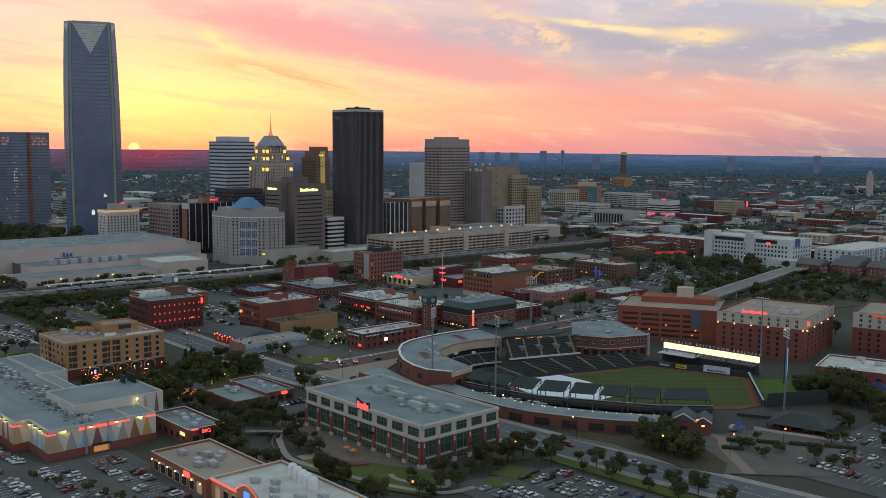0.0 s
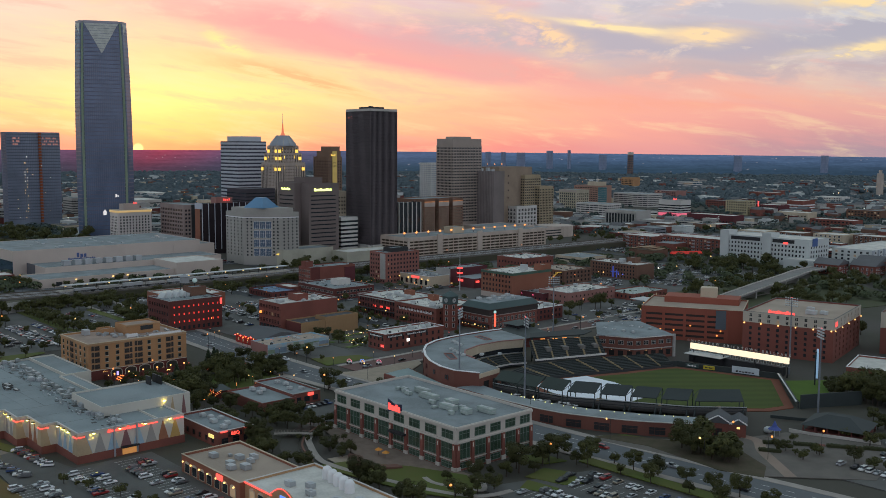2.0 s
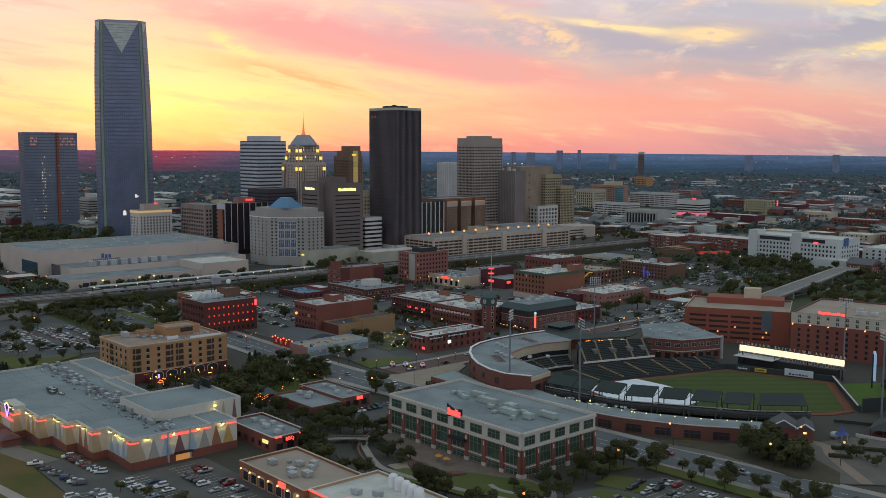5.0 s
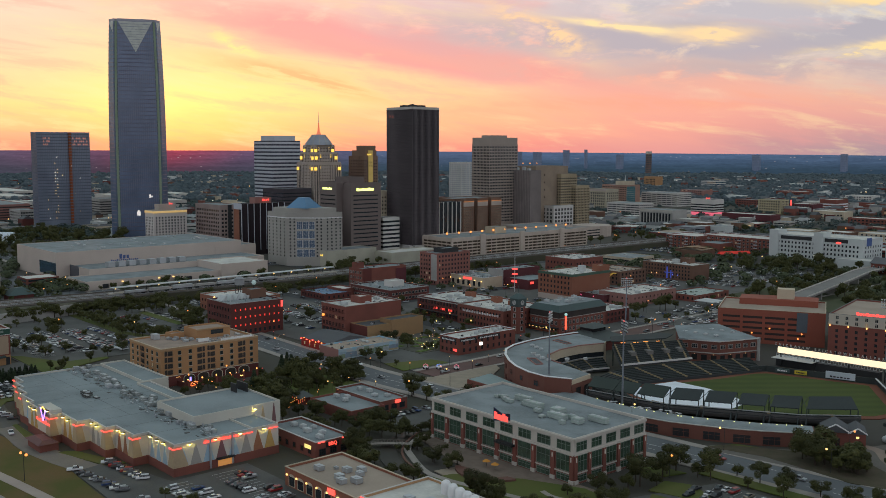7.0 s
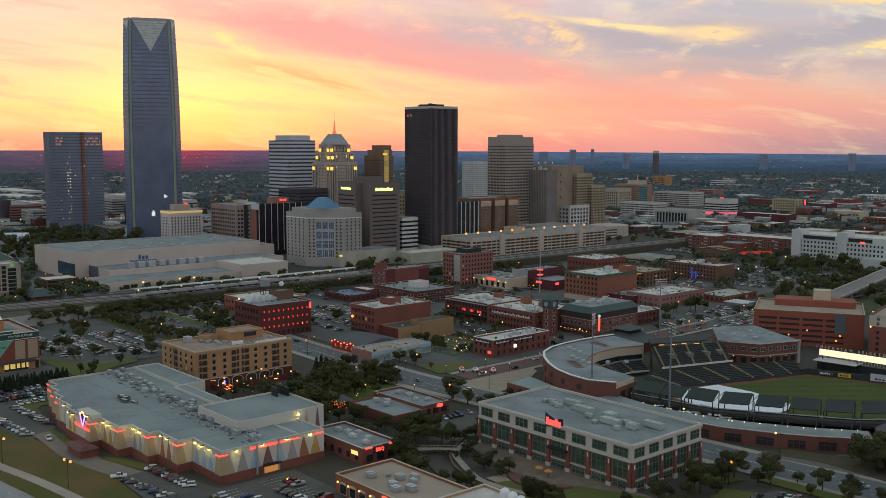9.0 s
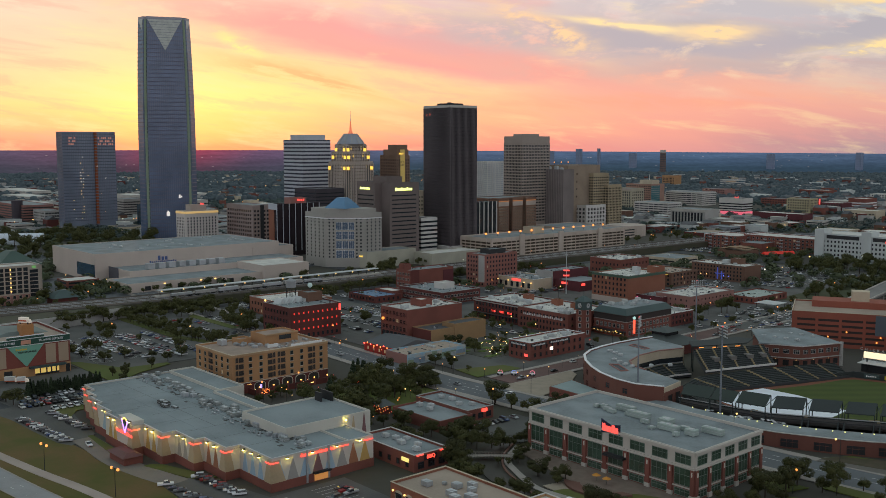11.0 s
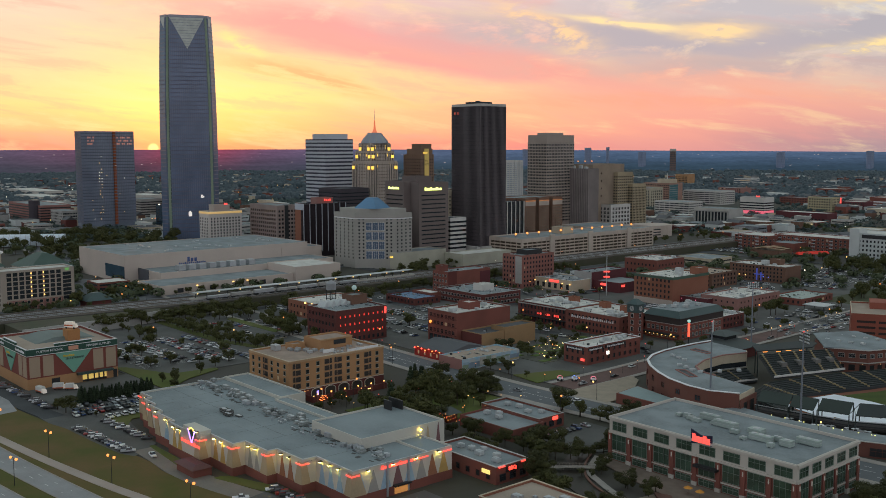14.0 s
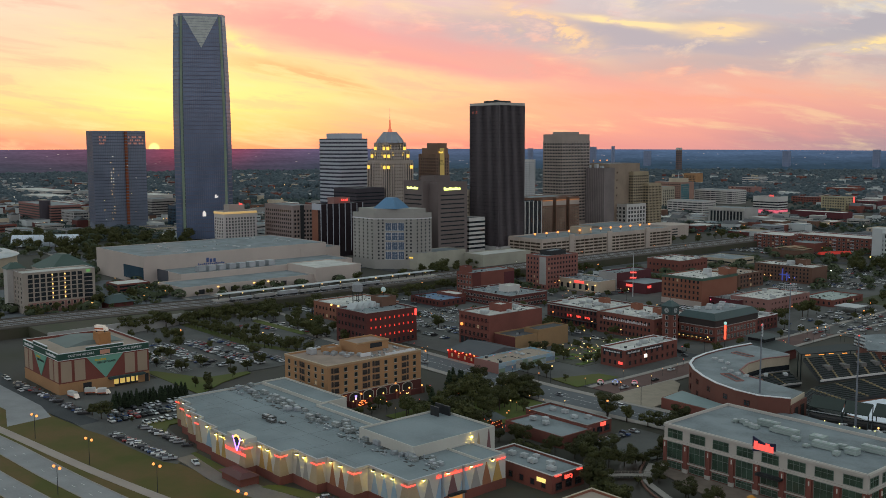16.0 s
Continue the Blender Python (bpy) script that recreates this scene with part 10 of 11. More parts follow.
for i, (x, y) in enumerate(((-470, 880), (-442, 895), (-412, 905), (-384, 925), (-455, 935), (-420, 950))):
    t = Block("town_house", "brick town house with a grey gable roof", x, x + 24, y, y + 20, 9, BRICK, ROOF_D, category="house", group="town houses")
    bm = bmesh.new()
    prism_in(bm, [(-13, -11), (13, -11), (13, 11), (-13, 11)], 9, 14, 0, [(-13, -0.2), (13, -0.2), (13, 0.2), (-13, 0.2)])
    part("gable_roof", bm, mat("grey_shingle", (0.12, 0.12, 0.125), 0.85), t.ob)
    t.windows("s", 5, (1.4, 5.0), 1.5, 1.8, TRIM_W)
    t.windows("e", 4, (1.4, 5.0), 1.5, 1.8, TRIM_W)
b = block("five", "office_building", "white ribbon-windowed office with a pink-lit base", -1038, -993, 1416, 1447, 28, PALE, ROOF_D)
for s in "se":
    b.bands(s, floors(5, 20, 4.2), 2.0, GLASS, 0.15, "ribbon_glazing")
    b.band(s, 0.5, 6.0, lamp_mat("pink_wash", (1.0, 0.12, 0.2), 0.7), 0.3, "pink_lit_base")
bars(4, 8, 3.0, RED, b.ob, b.face("s", 34, 28.4), "roof_sign")
b = block("autoalley", "shop_row", "long maroon brick shop row with a white painted number", -924, -840, 1335, 1365, 13.5, mat("maroon_brick", (0.11, 0.03, 0.035), 0.9), ROOF_W)
b.windows("s", 14, (2.0,), 2.8, 2.6, BRICK_D)
letters("5", 9, TRIM_W, b.ob, b.face("s", 58, 3.4), "painted_number")
# an L-shaped row of brown flats behind the white hotel
for k in range(7):
    b = block("flats", "apartment_building", "tan and brown flats with a pale roof", -700 + k * 44, -662 + k * 44, 1120 + k * 14, 1150 + k * 14, 13, BRICK_B if k % 2 else STUCCO_C, ROOF_W, group="brown flats")
    b.windows("s", 6, floors(2, 10, 3.8), 2.2, 2.0, TRIM_W)

rt = random.Random(12)
FAR_WALLS = [BRICK, BRICK_D, CONC, CONC, CONC_L, PALE, STUCCO_C, CONC_L, STUCCO_W, mat("grey_siding", (0.22, 0.23, 0.25), 0.9)]
FAR_ROOFS = [ROOF_W, ROOF_W, ROOF_G, ROOF_G, ROOF_D, ROOF_G]


def in_sector(x, y, spread=31):
    a = math.degrees(math.atan2(-x, y))
    return abs(a - 49) < spread


count = 0
gx = -2300
while gx < -250:
    gy = 250
    while gy < 2700:
        d = math.hypot(gx, gy)
        if 880 < d < 1750 and in_sector(gx + 30, gy + 30):
            open_park = -1420 < gx < -1100 and gy < 480
            downtown = -1200 < gx < -800 and 430 < gy < 1000
            quiet = d > 2100 and rt.random() < 0.75
            for q in range(1 if d > 1700 else 2):
                w, dd = rt.uniform(18, 46), rt.uniform(16, 40)
                x0, y0 = gx + rt.uniform(0, 18) + q * 45, gy + rt.uniform(0, 26)
                h = rt.choice((4.5, 5, 6, 7, 8, 10, 13)) * (1.0 if d < 2000 else 1.15)
                if open_park or downtown or quiet or x0 > -420 or not (is_free(x0, y0, 6) and is_free(x0 + w, y0, 6) and is_free(x0, y0 + dd, 6) and is_free(x0 + w, y0 + dd, 6) and is_free(x0 + w / 2, y0 + dd / 2, 6)):
                    continue
                if -785 < x0 + w and x0 < -715 or x0 > -640 and 700 < y0 + dd and y0 < 905:
                    continue
                wm, rm = rt.choice(FAR_WALLS), rt.choice(FAR_ROOFS)
                t = Block("town_building", "low town building of the outer streets", x0, x0 + w, y0, y0 + dd, h, wm, rm, parapet=0.5, group="outer town")
                wn2 = wm.name.replace("_", " ")
                tagged(t.ob, "low flat-roofed block of %s in the outer town" % wn2)
                if d < 1900:
                    t.bands("s", [h * 0.35] if h < 7 else [h * 0.2, h * 0.6], min(1.5, h * 0.22), GLASS, 0.12, "window_banding", 1.5, w - 1.5)
                    t.bands("e", [h * 0.35] if h < 7 else [h * 0.2, h * 0.6], min(1.5, h * 0.22), GLASS, 0.12, "window_banding", 1.5, dd - 1.5)
                if rt.random() < 0.5:
                    t.hvac([(w * 0.4, dd * 0.5, 3.2, 2.2, 1.8)])
                count += 1
        gy += 82
    gx += 104

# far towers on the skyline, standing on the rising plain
# blue distance haze is mixed into the tower wall and band colours
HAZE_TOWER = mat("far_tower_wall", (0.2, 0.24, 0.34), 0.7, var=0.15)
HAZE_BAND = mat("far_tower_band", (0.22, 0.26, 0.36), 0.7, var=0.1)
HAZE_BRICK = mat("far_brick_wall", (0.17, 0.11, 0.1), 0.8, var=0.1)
for x, y, w, top, lab in ((-2473, 3205, 21, 98, "dark brick tower with a pale top storey"), (-4288, 7045, 32, 51, "dark office tower far off on the plain"), (-3990, 7902, 28, 57, "glass tower far off on the plain"),
                          (-4285, 4767, 26, 93, "far office block on the horizon"), (-5875, 6840, 13, 88, "slim far tower on the horizon"), (-5855, 7300, 30, 42, "far pale block on the skyline"),
                          (-4560, 4480, 22, 84, "far block on the skyline"), (-4500, 4560, 20, 82, "far block on the skyline"), (-4420, 4640, 34, 80, "far low block on the skyline")):
    dx, dy = x + 67, y + 28
    k = min(1.0, 4440 / math.hypot(dx, dy))
    px_, py_ = dx * k - 67, dy * k - 28
    base = 14 if k < 1 else -0.5
    h = 117.7 - (117.7 - top) * k - base
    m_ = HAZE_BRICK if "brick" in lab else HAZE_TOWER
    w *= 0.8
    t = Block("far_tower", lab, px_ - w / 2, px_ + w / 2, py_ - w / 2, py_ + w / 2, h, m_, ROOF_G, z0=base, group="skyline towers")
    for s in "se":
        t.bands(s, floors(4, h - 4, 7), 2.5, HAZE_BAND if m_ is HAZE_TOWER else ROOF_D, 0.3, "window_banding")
        if m_ is HAZE_BRICK:
            t.band(s, h - 10, h, CONC_L, 0.4, "pale_top_storey")
t = Block("bell_tower", "slim pale stone tower with a stepped top", -1087, -1075, 2358, 2370, 58, CREAM_TILE, ROOF_W, category="tower")
Block("", "", -1084, -1078, 2361, 2367, 66, CREAM_TILE, ROOF_W, owner=t)

# low houses and sheds of the farther suburbs, too many to count
rs = random.Random(31)
verts, faces, index = [], [], []
HOUSE_MATS = [ROOF_W, ROOF_G, STUCCO_W, STUCCO_C, BRICK, BRICK_B, CONC, ROOF_T, ROOF_D, mat("grey_shingle", (0.12, 0.12, 0.125), 0.85), BRICK_D]
for i in range(2900):
    a, d = radians(49 + rs.uniform(-31, 31)), math.sqrt(rs.uniform(1150 ** 2, 2300 ** 2)) if i % 3 else math.sqrt(rs.uniform(2300 ** 2, 3700 ** 2))
    x, y = -math.sin(a) * d, math.cos(a) * d
    if not is_free(x, y, 9) or (-1460 < x < -1040 and 230 < y < 480) or (-1200 < x < -790 and 440 < y < 1000) or -800 < x < -700 or noise.noise((x * 0.003, y * 0.003, 3.0)) < rs.uniform(-0.5, 0.2):
        continue
    w, dd, h = rs.uniform(8, 22), rs.uniform(8, 18), rs.uniform(4.0, 8.5) * (1 + d / 5000)
    big = rs.uniform(1.3, 2.2) if rs.random() < 0.3 else 1.0
    w, dd = w * big, dd * big
    k = len(verts)
    verts += [(x + sx * w / 2, y + sy * dd / 2, z) for z in (-0.3, h) for sx, sy in ((-1, -1), (1, -1), (1, 1), (-1, 1))]
    wall_i, roof_i = rs.choice((2, 3, 4, 5, 6, 6, 2, 10)), rs.choice((0, 0, 1, 1, 1, 7, 8, 9))
    for q in ((0, 1, 5, 4), (1, 2, 6, 5), (2, 3, 7, 6), (3, 0, 4, 7)):
        faces.append(tuple(k + j for j in q))
        index.append(wall_i)
    if big > 1 or rs.random() < 0.4:
        faces.append((k + 4, k + 5, k + 6, k + 7))
        index.append(roof_i)
    else:
        verts += [(x - w / 2, y, h + dd * 0.28), (x + w / 2, y, h + dd * 0.28)]
        for q in ((4, 5, 9, 8), (6, 7, 8, 9), (5, 6, 9), (7, 4, 8)):
            faces.append(tuple(k + j for j in q))
            index.append(9 if roof_i in (0, 1, 7) else roof_i)
me = bpy.data.meshes.new("suburb_house_field")
me.from_pydata(verts, [], faces)
for m_ in HOUSE_MATS:
    me.materials.append(m_)
me.polygons.foreach_set("material_index", index)
tagged(new("suburb_house_field", me), "low houses and sheds among trees in the far suburbs", "houses", kind="stuff")

# ---------------------------------------------------------------- trees
def leaf_material(name, a, c):
    m = bpy.data.materials.new(name)
    m.use_nodes = True
    nt = m.node_tree
    b = nt.nodes["Principled BSDF"]
    b.inputs["Roughness"].default_value = 0.75
    b.inputs["Specular IOR Level"].default_value = 0.25
    g = nt.nodes.new("ShaderNodeNewGeometry")
    info = nt.nodes.new("ShaderNodeObjectInfo")
    mix = nt.nodes.new("ShaderNodeMix")
    mix.data_type = "RGBA"
    mix.inputs[6].default_value, mix.inputs[7].default_value = (*a, 1), (*c, 1)
    nt.links.new(g.outputs["Random Per Island"], mix.inputs[0])
    hsv = nt.nodes.new("ShaderNodeHueSaturation")
    r = nt.nodes.new("ShaderNodeMapRange")
    r.inputs["To Min"].default_value, r.inputs["To Max"].default_value = 0.7, 1.3
    nt.links.new(info.outputs["Random"], r.inputs["Value"])
    nt.links.new(r.outputs[0], hsv.inputs["Value"])
    nt.links.new(mix.outputs[2], hsv.inputs["Color"])
    nt.links.new(hsv.outputs[0], b.inputs["Base Color"])
    return m


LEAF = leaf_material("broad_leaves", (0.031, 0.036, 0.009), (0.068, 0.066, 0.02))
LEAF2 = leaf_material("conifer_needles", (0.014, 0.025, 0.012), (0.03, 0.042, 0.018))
# far and outer leaf colours carry distance haze as a blue cast
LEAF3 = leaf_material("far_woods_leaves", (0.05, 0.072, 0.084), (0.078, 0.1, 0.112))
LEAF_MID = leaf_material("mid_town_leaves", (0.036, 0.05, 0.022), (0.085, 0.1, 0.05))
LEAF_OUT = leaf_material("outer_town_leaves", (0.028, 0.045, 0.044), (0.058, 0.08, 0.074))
BARK = mat("bark", (0.06, 0.045, 0.035), 0.95)


def crown_mesh(seed, height, radius, n, leaf, conifer=False):
    r = random.Random(seed)
    verts, faces = [], []
    lobes = []
    if conifer:
        for k in range(7):
            z = height * (0.12 + 0.86 * k / 7)
            lobes.append((0, 0, z, radius * (1 - k / 7.3), height * 0.09))
    else:
        lobes.append((0, 0, height * 0.66, radius * 0.72, height * 0.28))
        for k in range(9):
            a, rr = r.uniform(0, math.tau), radius * r.uniform(0.35, 0.75)
            lobes.append((rr * math.cos(a), rr * math.sin(a), height * r.uniform(0.42, 0.85), radius * r.uniform(0.3, 0.5), height * r.uniform(0.1, 0.18)))
    for i in range(n):
        lx, ly, lz, lr, lh = r.choice(lobes)
        d = Vector((r.gauss(0, 1), r.gauss(0, 1), r.gauss(0, 1))).normalized() * r.uniform(0.75, 1.08)
        p = Vector((lx + d.x * lr, ly + d.y * lr, lz + d.z * lh))
        nrm = (d + Vector((r.uniform(-0.4, 0.4), r.uniform(-0.4, 0.4), r.uniform(0.0, 0.7)))).normalized()
        t1 = nrm.orthogonal().normalized()
        t2 = nrm.cross(t1)
        a = r.uniform(0, math.tau)
        u, v = (t1 * math.cos(a) + t2 * math.sin(a)) * leaf * r.uniform(0.6, 1.2), (t2 * math.cos(a) - t1 * math.sin(a)) * leaf * r.uniform(0.5, 0.9)
        k = len(verts)
        verts += [tuple(p - u), tuple(p - v * 0.8), tuple(p + u), tuple(p + v)]
        faces.append((k, k + 1, k + 2, k + 3))
    me = bpy.data.meshes.new("crown")
    me.from_pydata(verts, [], faces)
    me.materials.append(LEAF2 if conifer else LEAF)
    return me


def trunk_mesh(height, seed, conifer=False):
    r = random.Random(seed)
    bm = bmesh.new()
    tube_in(bm, 0.3, -0.2, height * 0.45, 7, r1=0.2)
    if not conifer:
        for k in range(5):
            a = k * math.tau / 5 + r.uniform(-0.4, 0.4)
            p0 = Vector((0, 0, height * r.uniform(0.24, 0.42)))
            p1 = Vector((math.cos(a) * height * 0.24, math.sin(a) * height * 0.24, height * r.uniform(0.55, 0.72)))
            e = p1 - p0
            m4 = Matrix.Translation(p0) @ e.to_track_quat("Z", "Y").to_matrix().to_4x4()
            lo = [bm.verts.new(m4 @ Vector((0.13 * math.cos(q), 0.13 * math.sin(q), 0))) for q in (0, 2.1, 4.2)]
            hi = [bm.verts.new(m4 @ Vector((0.04 * math.cos(q), 0.04 * math.sin(q), e.length))) for q in (0, 2.1, 4.2)]
            for q in range(3):
                bm.faces.new((lo[q], lo[(q + 1) % 3], hi[(q + 1) % 3], hi[q]))
    return mesh_of("trunk", bm, BARK)


KINDS = []
for i, (h, rad, n) in enumerate(((8.5, 4.2, 620), (10, 5.0, 760), (7, 3.2, 460), (11.5, 5.4, 860), (6, 2.6, 380), (9, 4.6, 700))):
    KINDS.append((trunk_mesh(h, i), crown_mesh(40 + i, h, rad, int(n * 4.2), 0.3), "round leafy street tree with a dark green crown", crown_mesh(70 + i, h, rad, int(n * 1.5), 0.5)))
CONIFER = (trunk_mesh(8, 9, True), crown_mesh(60, 9, 2.3, 1100, 0.34, True), "narrow dark evergreen tree", crown_mesh(61, 9, 2.3, 520, 0.5, True))
REST = []
rtree = random.Random(31)
tree_count = 0


def tree(x, y, kind=None, s=1.0, z=0.0):
    global tree_count
    tr, cr, lab, cr_far = kind or rtree.choice(KINDS)
    if math.hypot(x + 60, y + 25) > 590 or tree_count >= 300:
        k = s * rtree.uniform(0.85, 1.15)
        REST.append((tr, cr_far, pose(x, y, z, 0, 0, rtree.uniform(0, 360)) @ Matrix.Diagonal((k, k, k, 1))))
        return
    t = thing("tree", lab, "tree", (x, y, z), "town trees", turn=rtree.uniform(0, 360))
    t.scale = (s * rtree.uniform(0.9, 1.1),) * 2 + (s * rtree.uniform(0.85, 1.15),)
    part("trunk", tr, None, t)
    part("crown", cr, None, t)
    tree_count += 1


def grove(n, x0, x1, y0, y1, s=1.0, kind=None, z=0.0, gap=1.5):
    done = tries = 0
    while done < n and tries < n * 12:
        tries += 1
        x, y = rtree.uniform(x0, x1), rtree.uniform(y0, y1)
        if is_free(x, y, gap):
            tree(x, y, kind, s * rtree.uniform(0.75, 1.2), z)
            done += 1


def tree_row(x0, y0, x1, y1, n, s=1.0, kind=None):
    for i in range(n):
        u = (i + 0.5) / n
        tree(x0 + (x1 - x0) * u + rtree.uniform(-1, 1), y0 + (y1 - y0) * u + rtree.uniform(-1, 1), kind, s * rtree.uniform(0.8, 1.15))


grove(7, -352, -338, 190, 203, 0.8)
grove(5, -320, -308, 209, 214, 0.7)
grove(6, -318, -296, 184, 195, 0.7)
grove(9, -282, -248, 190, 214, 0.85)
grove(7, -264, -243, 212, 229, 0.8)
grove(9, -262, -240, 234, 272, 0.9)
grove(22, -384, -351, 198, 229, 0.75)
grove(7, -338, -322, 209, 224, 0.6)
grove(5, -352, -344, 224, 240, 0.6)
grove(26, -462, -420, 196, 262, 0.85)
grove(16, -478, -462, 184, 262, 0.55)
for x, y in ((-474, 243), (-470, 246), (-466, 244), (-477, 248), (-452, 214)):
    tree(x, y, CONIFER, 1.45)
grove(12, -416, -384, 188, 216, 0.8)
grove(10, -455, -438, 262, 270, 0.8)
tree_row(-404, 266, -350, 268, 5, 1.0)
tree(-399, 268, KINDS[3], 1.1)
grove(8, -372, -350, 268, 280, 0.8)
grove(10, -480, -462, 240, 270, 0.8)
tree_row(-262, 279, -170, 288, 9, 0.75)
tree_row(-246, 272, -165, 278, 6, 0.7)
grove(10, -238, -204, 312, 328, 1.05)
tree(-203, 342, None, 0.75)
tree(-201, 345, None, 0.6)
grove(14, -240, -205, 436, 458, 0.95)
grove(10, -205, -175, 400, 450, 0.9)
grove(8, -183, -140, 345, 420, 0.8)
tree_row(-548.5, 110, -546, 146, 24, 0.85, CONIFER)
tree_row(-551, 111, -548.5, 146, 22, 0.8, CONIFER)
for x, y, s_ in ((-547, 101.5, 0.95), (-538.5, 102, 0.8), (-523.5, 132, 0.6), (-525, 110, 0.4), (-710, 200, 0.75), (-670, 200, 0.7), (-633, 172, 1.0), (-627, 176, 0.9), (-598, 168, 0.85), (-600, 180, 0.8), (-558, 162, 1.1), (-563, 158, 0.8),
                 (-590, 192, 0.75), (-621, 158, 0.9), (-617, 163, 0.8), (-578, 195, 0.7), (-584, 206, 0.7), (-549, 158, 0.8), (-574, 170, 0.5), (-568, 181, 0.5), (-640, 206, 0.6), (-604, 214, 0.7)):
    tree(x, y, None, s_)
tree_row(-719, 230, -633, 229, 16, 0.75)
tree_row(-640, 229, -588, 242, 13, 0.85)
tree_row(-704, 236, -600, 242, 12, 0.7)
tree_row(-700, 300, -700, 390, 9, 0.9)
grove(12, -722, -700, 240, 300, 0.9)
grove(7, -640, -612, 268, 276, 0.8)
grove(8, -655, -570, 322, 392, 0.7)
grove(8, -520, -470, 332, 344, 0.6)
for x, y, s_ in ((-476, 298, 0.75), (-464, 299, 0.65), (-470, 305, 0.55), (-453, 301, 0.45), (-480, 310, 0.5), (-604, 328, 0.85), (-577, 383, 0.75), (-827, 563, 1.0), (-820, 571, 1.0), (-813, 578, 0.9), (-455, 248, 0.8), (-441, 252, 0.7)):
    tree(x, y, None, s_)
grove(34, -512, -470, 338, 408, 0.42)
grove(10, -575, -515, 376, 408, 0.7)
grove(8, -500, -440, 520, 600, 0.9)
grove(12, -640, -560, 590, 640, 0.8)
grove(8, -720, -640, 570, 650, 0.8)
grove(12, -735, -700, 480, 640, 0.8)
grove(30, -560, -478, 790, 905, 1.15)
grove(26, -478, -410, 700, 880, 1.05)
grove(12, -400, -340, 640, 800, 0.9)
grove(14, -640, -560, 850, 910, 1.0)
grove(10, -880, -820, 236, 284, 0.8)
tree_row(-822, 286, -822, 396, 10, 0.7)
tree_row(-800, 420, -792, 560, 12, 0.8)
grove(8, -812, -796, 505, 525, 1.1)
grove(120, -1400, -1060, 290, 440, 1.3)
grove(16, -1300, -1180, 420, 476, 1.3)
grove(8, -1420, -1340, 420, 460, 1.2)
grove(14, -830, -780, 900, 1060, 1.0)
grove(14, -960, -780, 1160, 1260, 1.0)
grove(5, -700, -660, 70, 100, 0.8)
grove(6, -826, -800, 160, 214, 0.9)


def joined(name, label, category, items):
    """Many alike things in one mesh, where they are too many to pick apart."""
    verts, faces, mats, index = [], [], [], []
    total = 0
    for me, m4 in items:
        co = np.empty(len(me.vertices) * 3)
        me.vertices.foreach_get("co", co)
        a = np.array(m4)
        verts.append(co.reshape(-1, 3) @ a[:3, :3].T + a[:3, 3])
        slots = []
        for mt in me.materials:
            if mt not in mats:
                mats.append(mt)
            slots.append(mats.index(mt))
        for p in me.polygons:
            faces.append([total + v for v in p.vertices])
            index.append(slots[p.material_index])
        total += len(me.vertices)
    me = bpy.data.meshes.new(name)
    me.from_pydata(np.concatenate(verts).tolist(), [], faces)
    for m in mats:
        me.materials.append(m)
    me.polygons.foreach_set("material_index", index)
    return tagged(new(name, me), label, category, kind="stuff")


for y in (404, 508, 624):
    tree_row(-730, y, -445, y, 16, 0.6)
for x in (-612, -440):
    tree_row(x, 400, x, 760, 16, 0.6)
tree_row(-722, 300, -724, 640, 46, 0.8)
tree_row(-716, 176, -728, 300, 26, 0.95)
tree_row(-722, 238, -724, 296, 11, 0.8)
tree_row(-352, 117.5, -300, 137, 8, 0.45)
grove(5, -340, -322, 186, 197, 0.6)
grove(8, -226, -196, 311, 326, 1.1)
grove(16, -236, -184, 440, 466, 1.15)
grove(7, -214, -168, 338, 388, 0.3)
grove(6, -205, -172, 344, 384, 0.6)
grove(40, -478, -345, 650, 850, 1.0)
grove(14, -300, -190, 600, 700, 1.0)
grove(20, -462, -420, 200, 262, 0.95)
grove(16, -826, -788, 120, 260, 0.8)
grove(26, -706, -580, 272, 298, 0.85)
grove(14, -700, -640, 152, 262, 0.7)
joined("street_tree_mass", "dark green street trees between the farther blocks", "trees", [(me, m4) for tr, cr, m4 in REST for me in (tr, cr)])


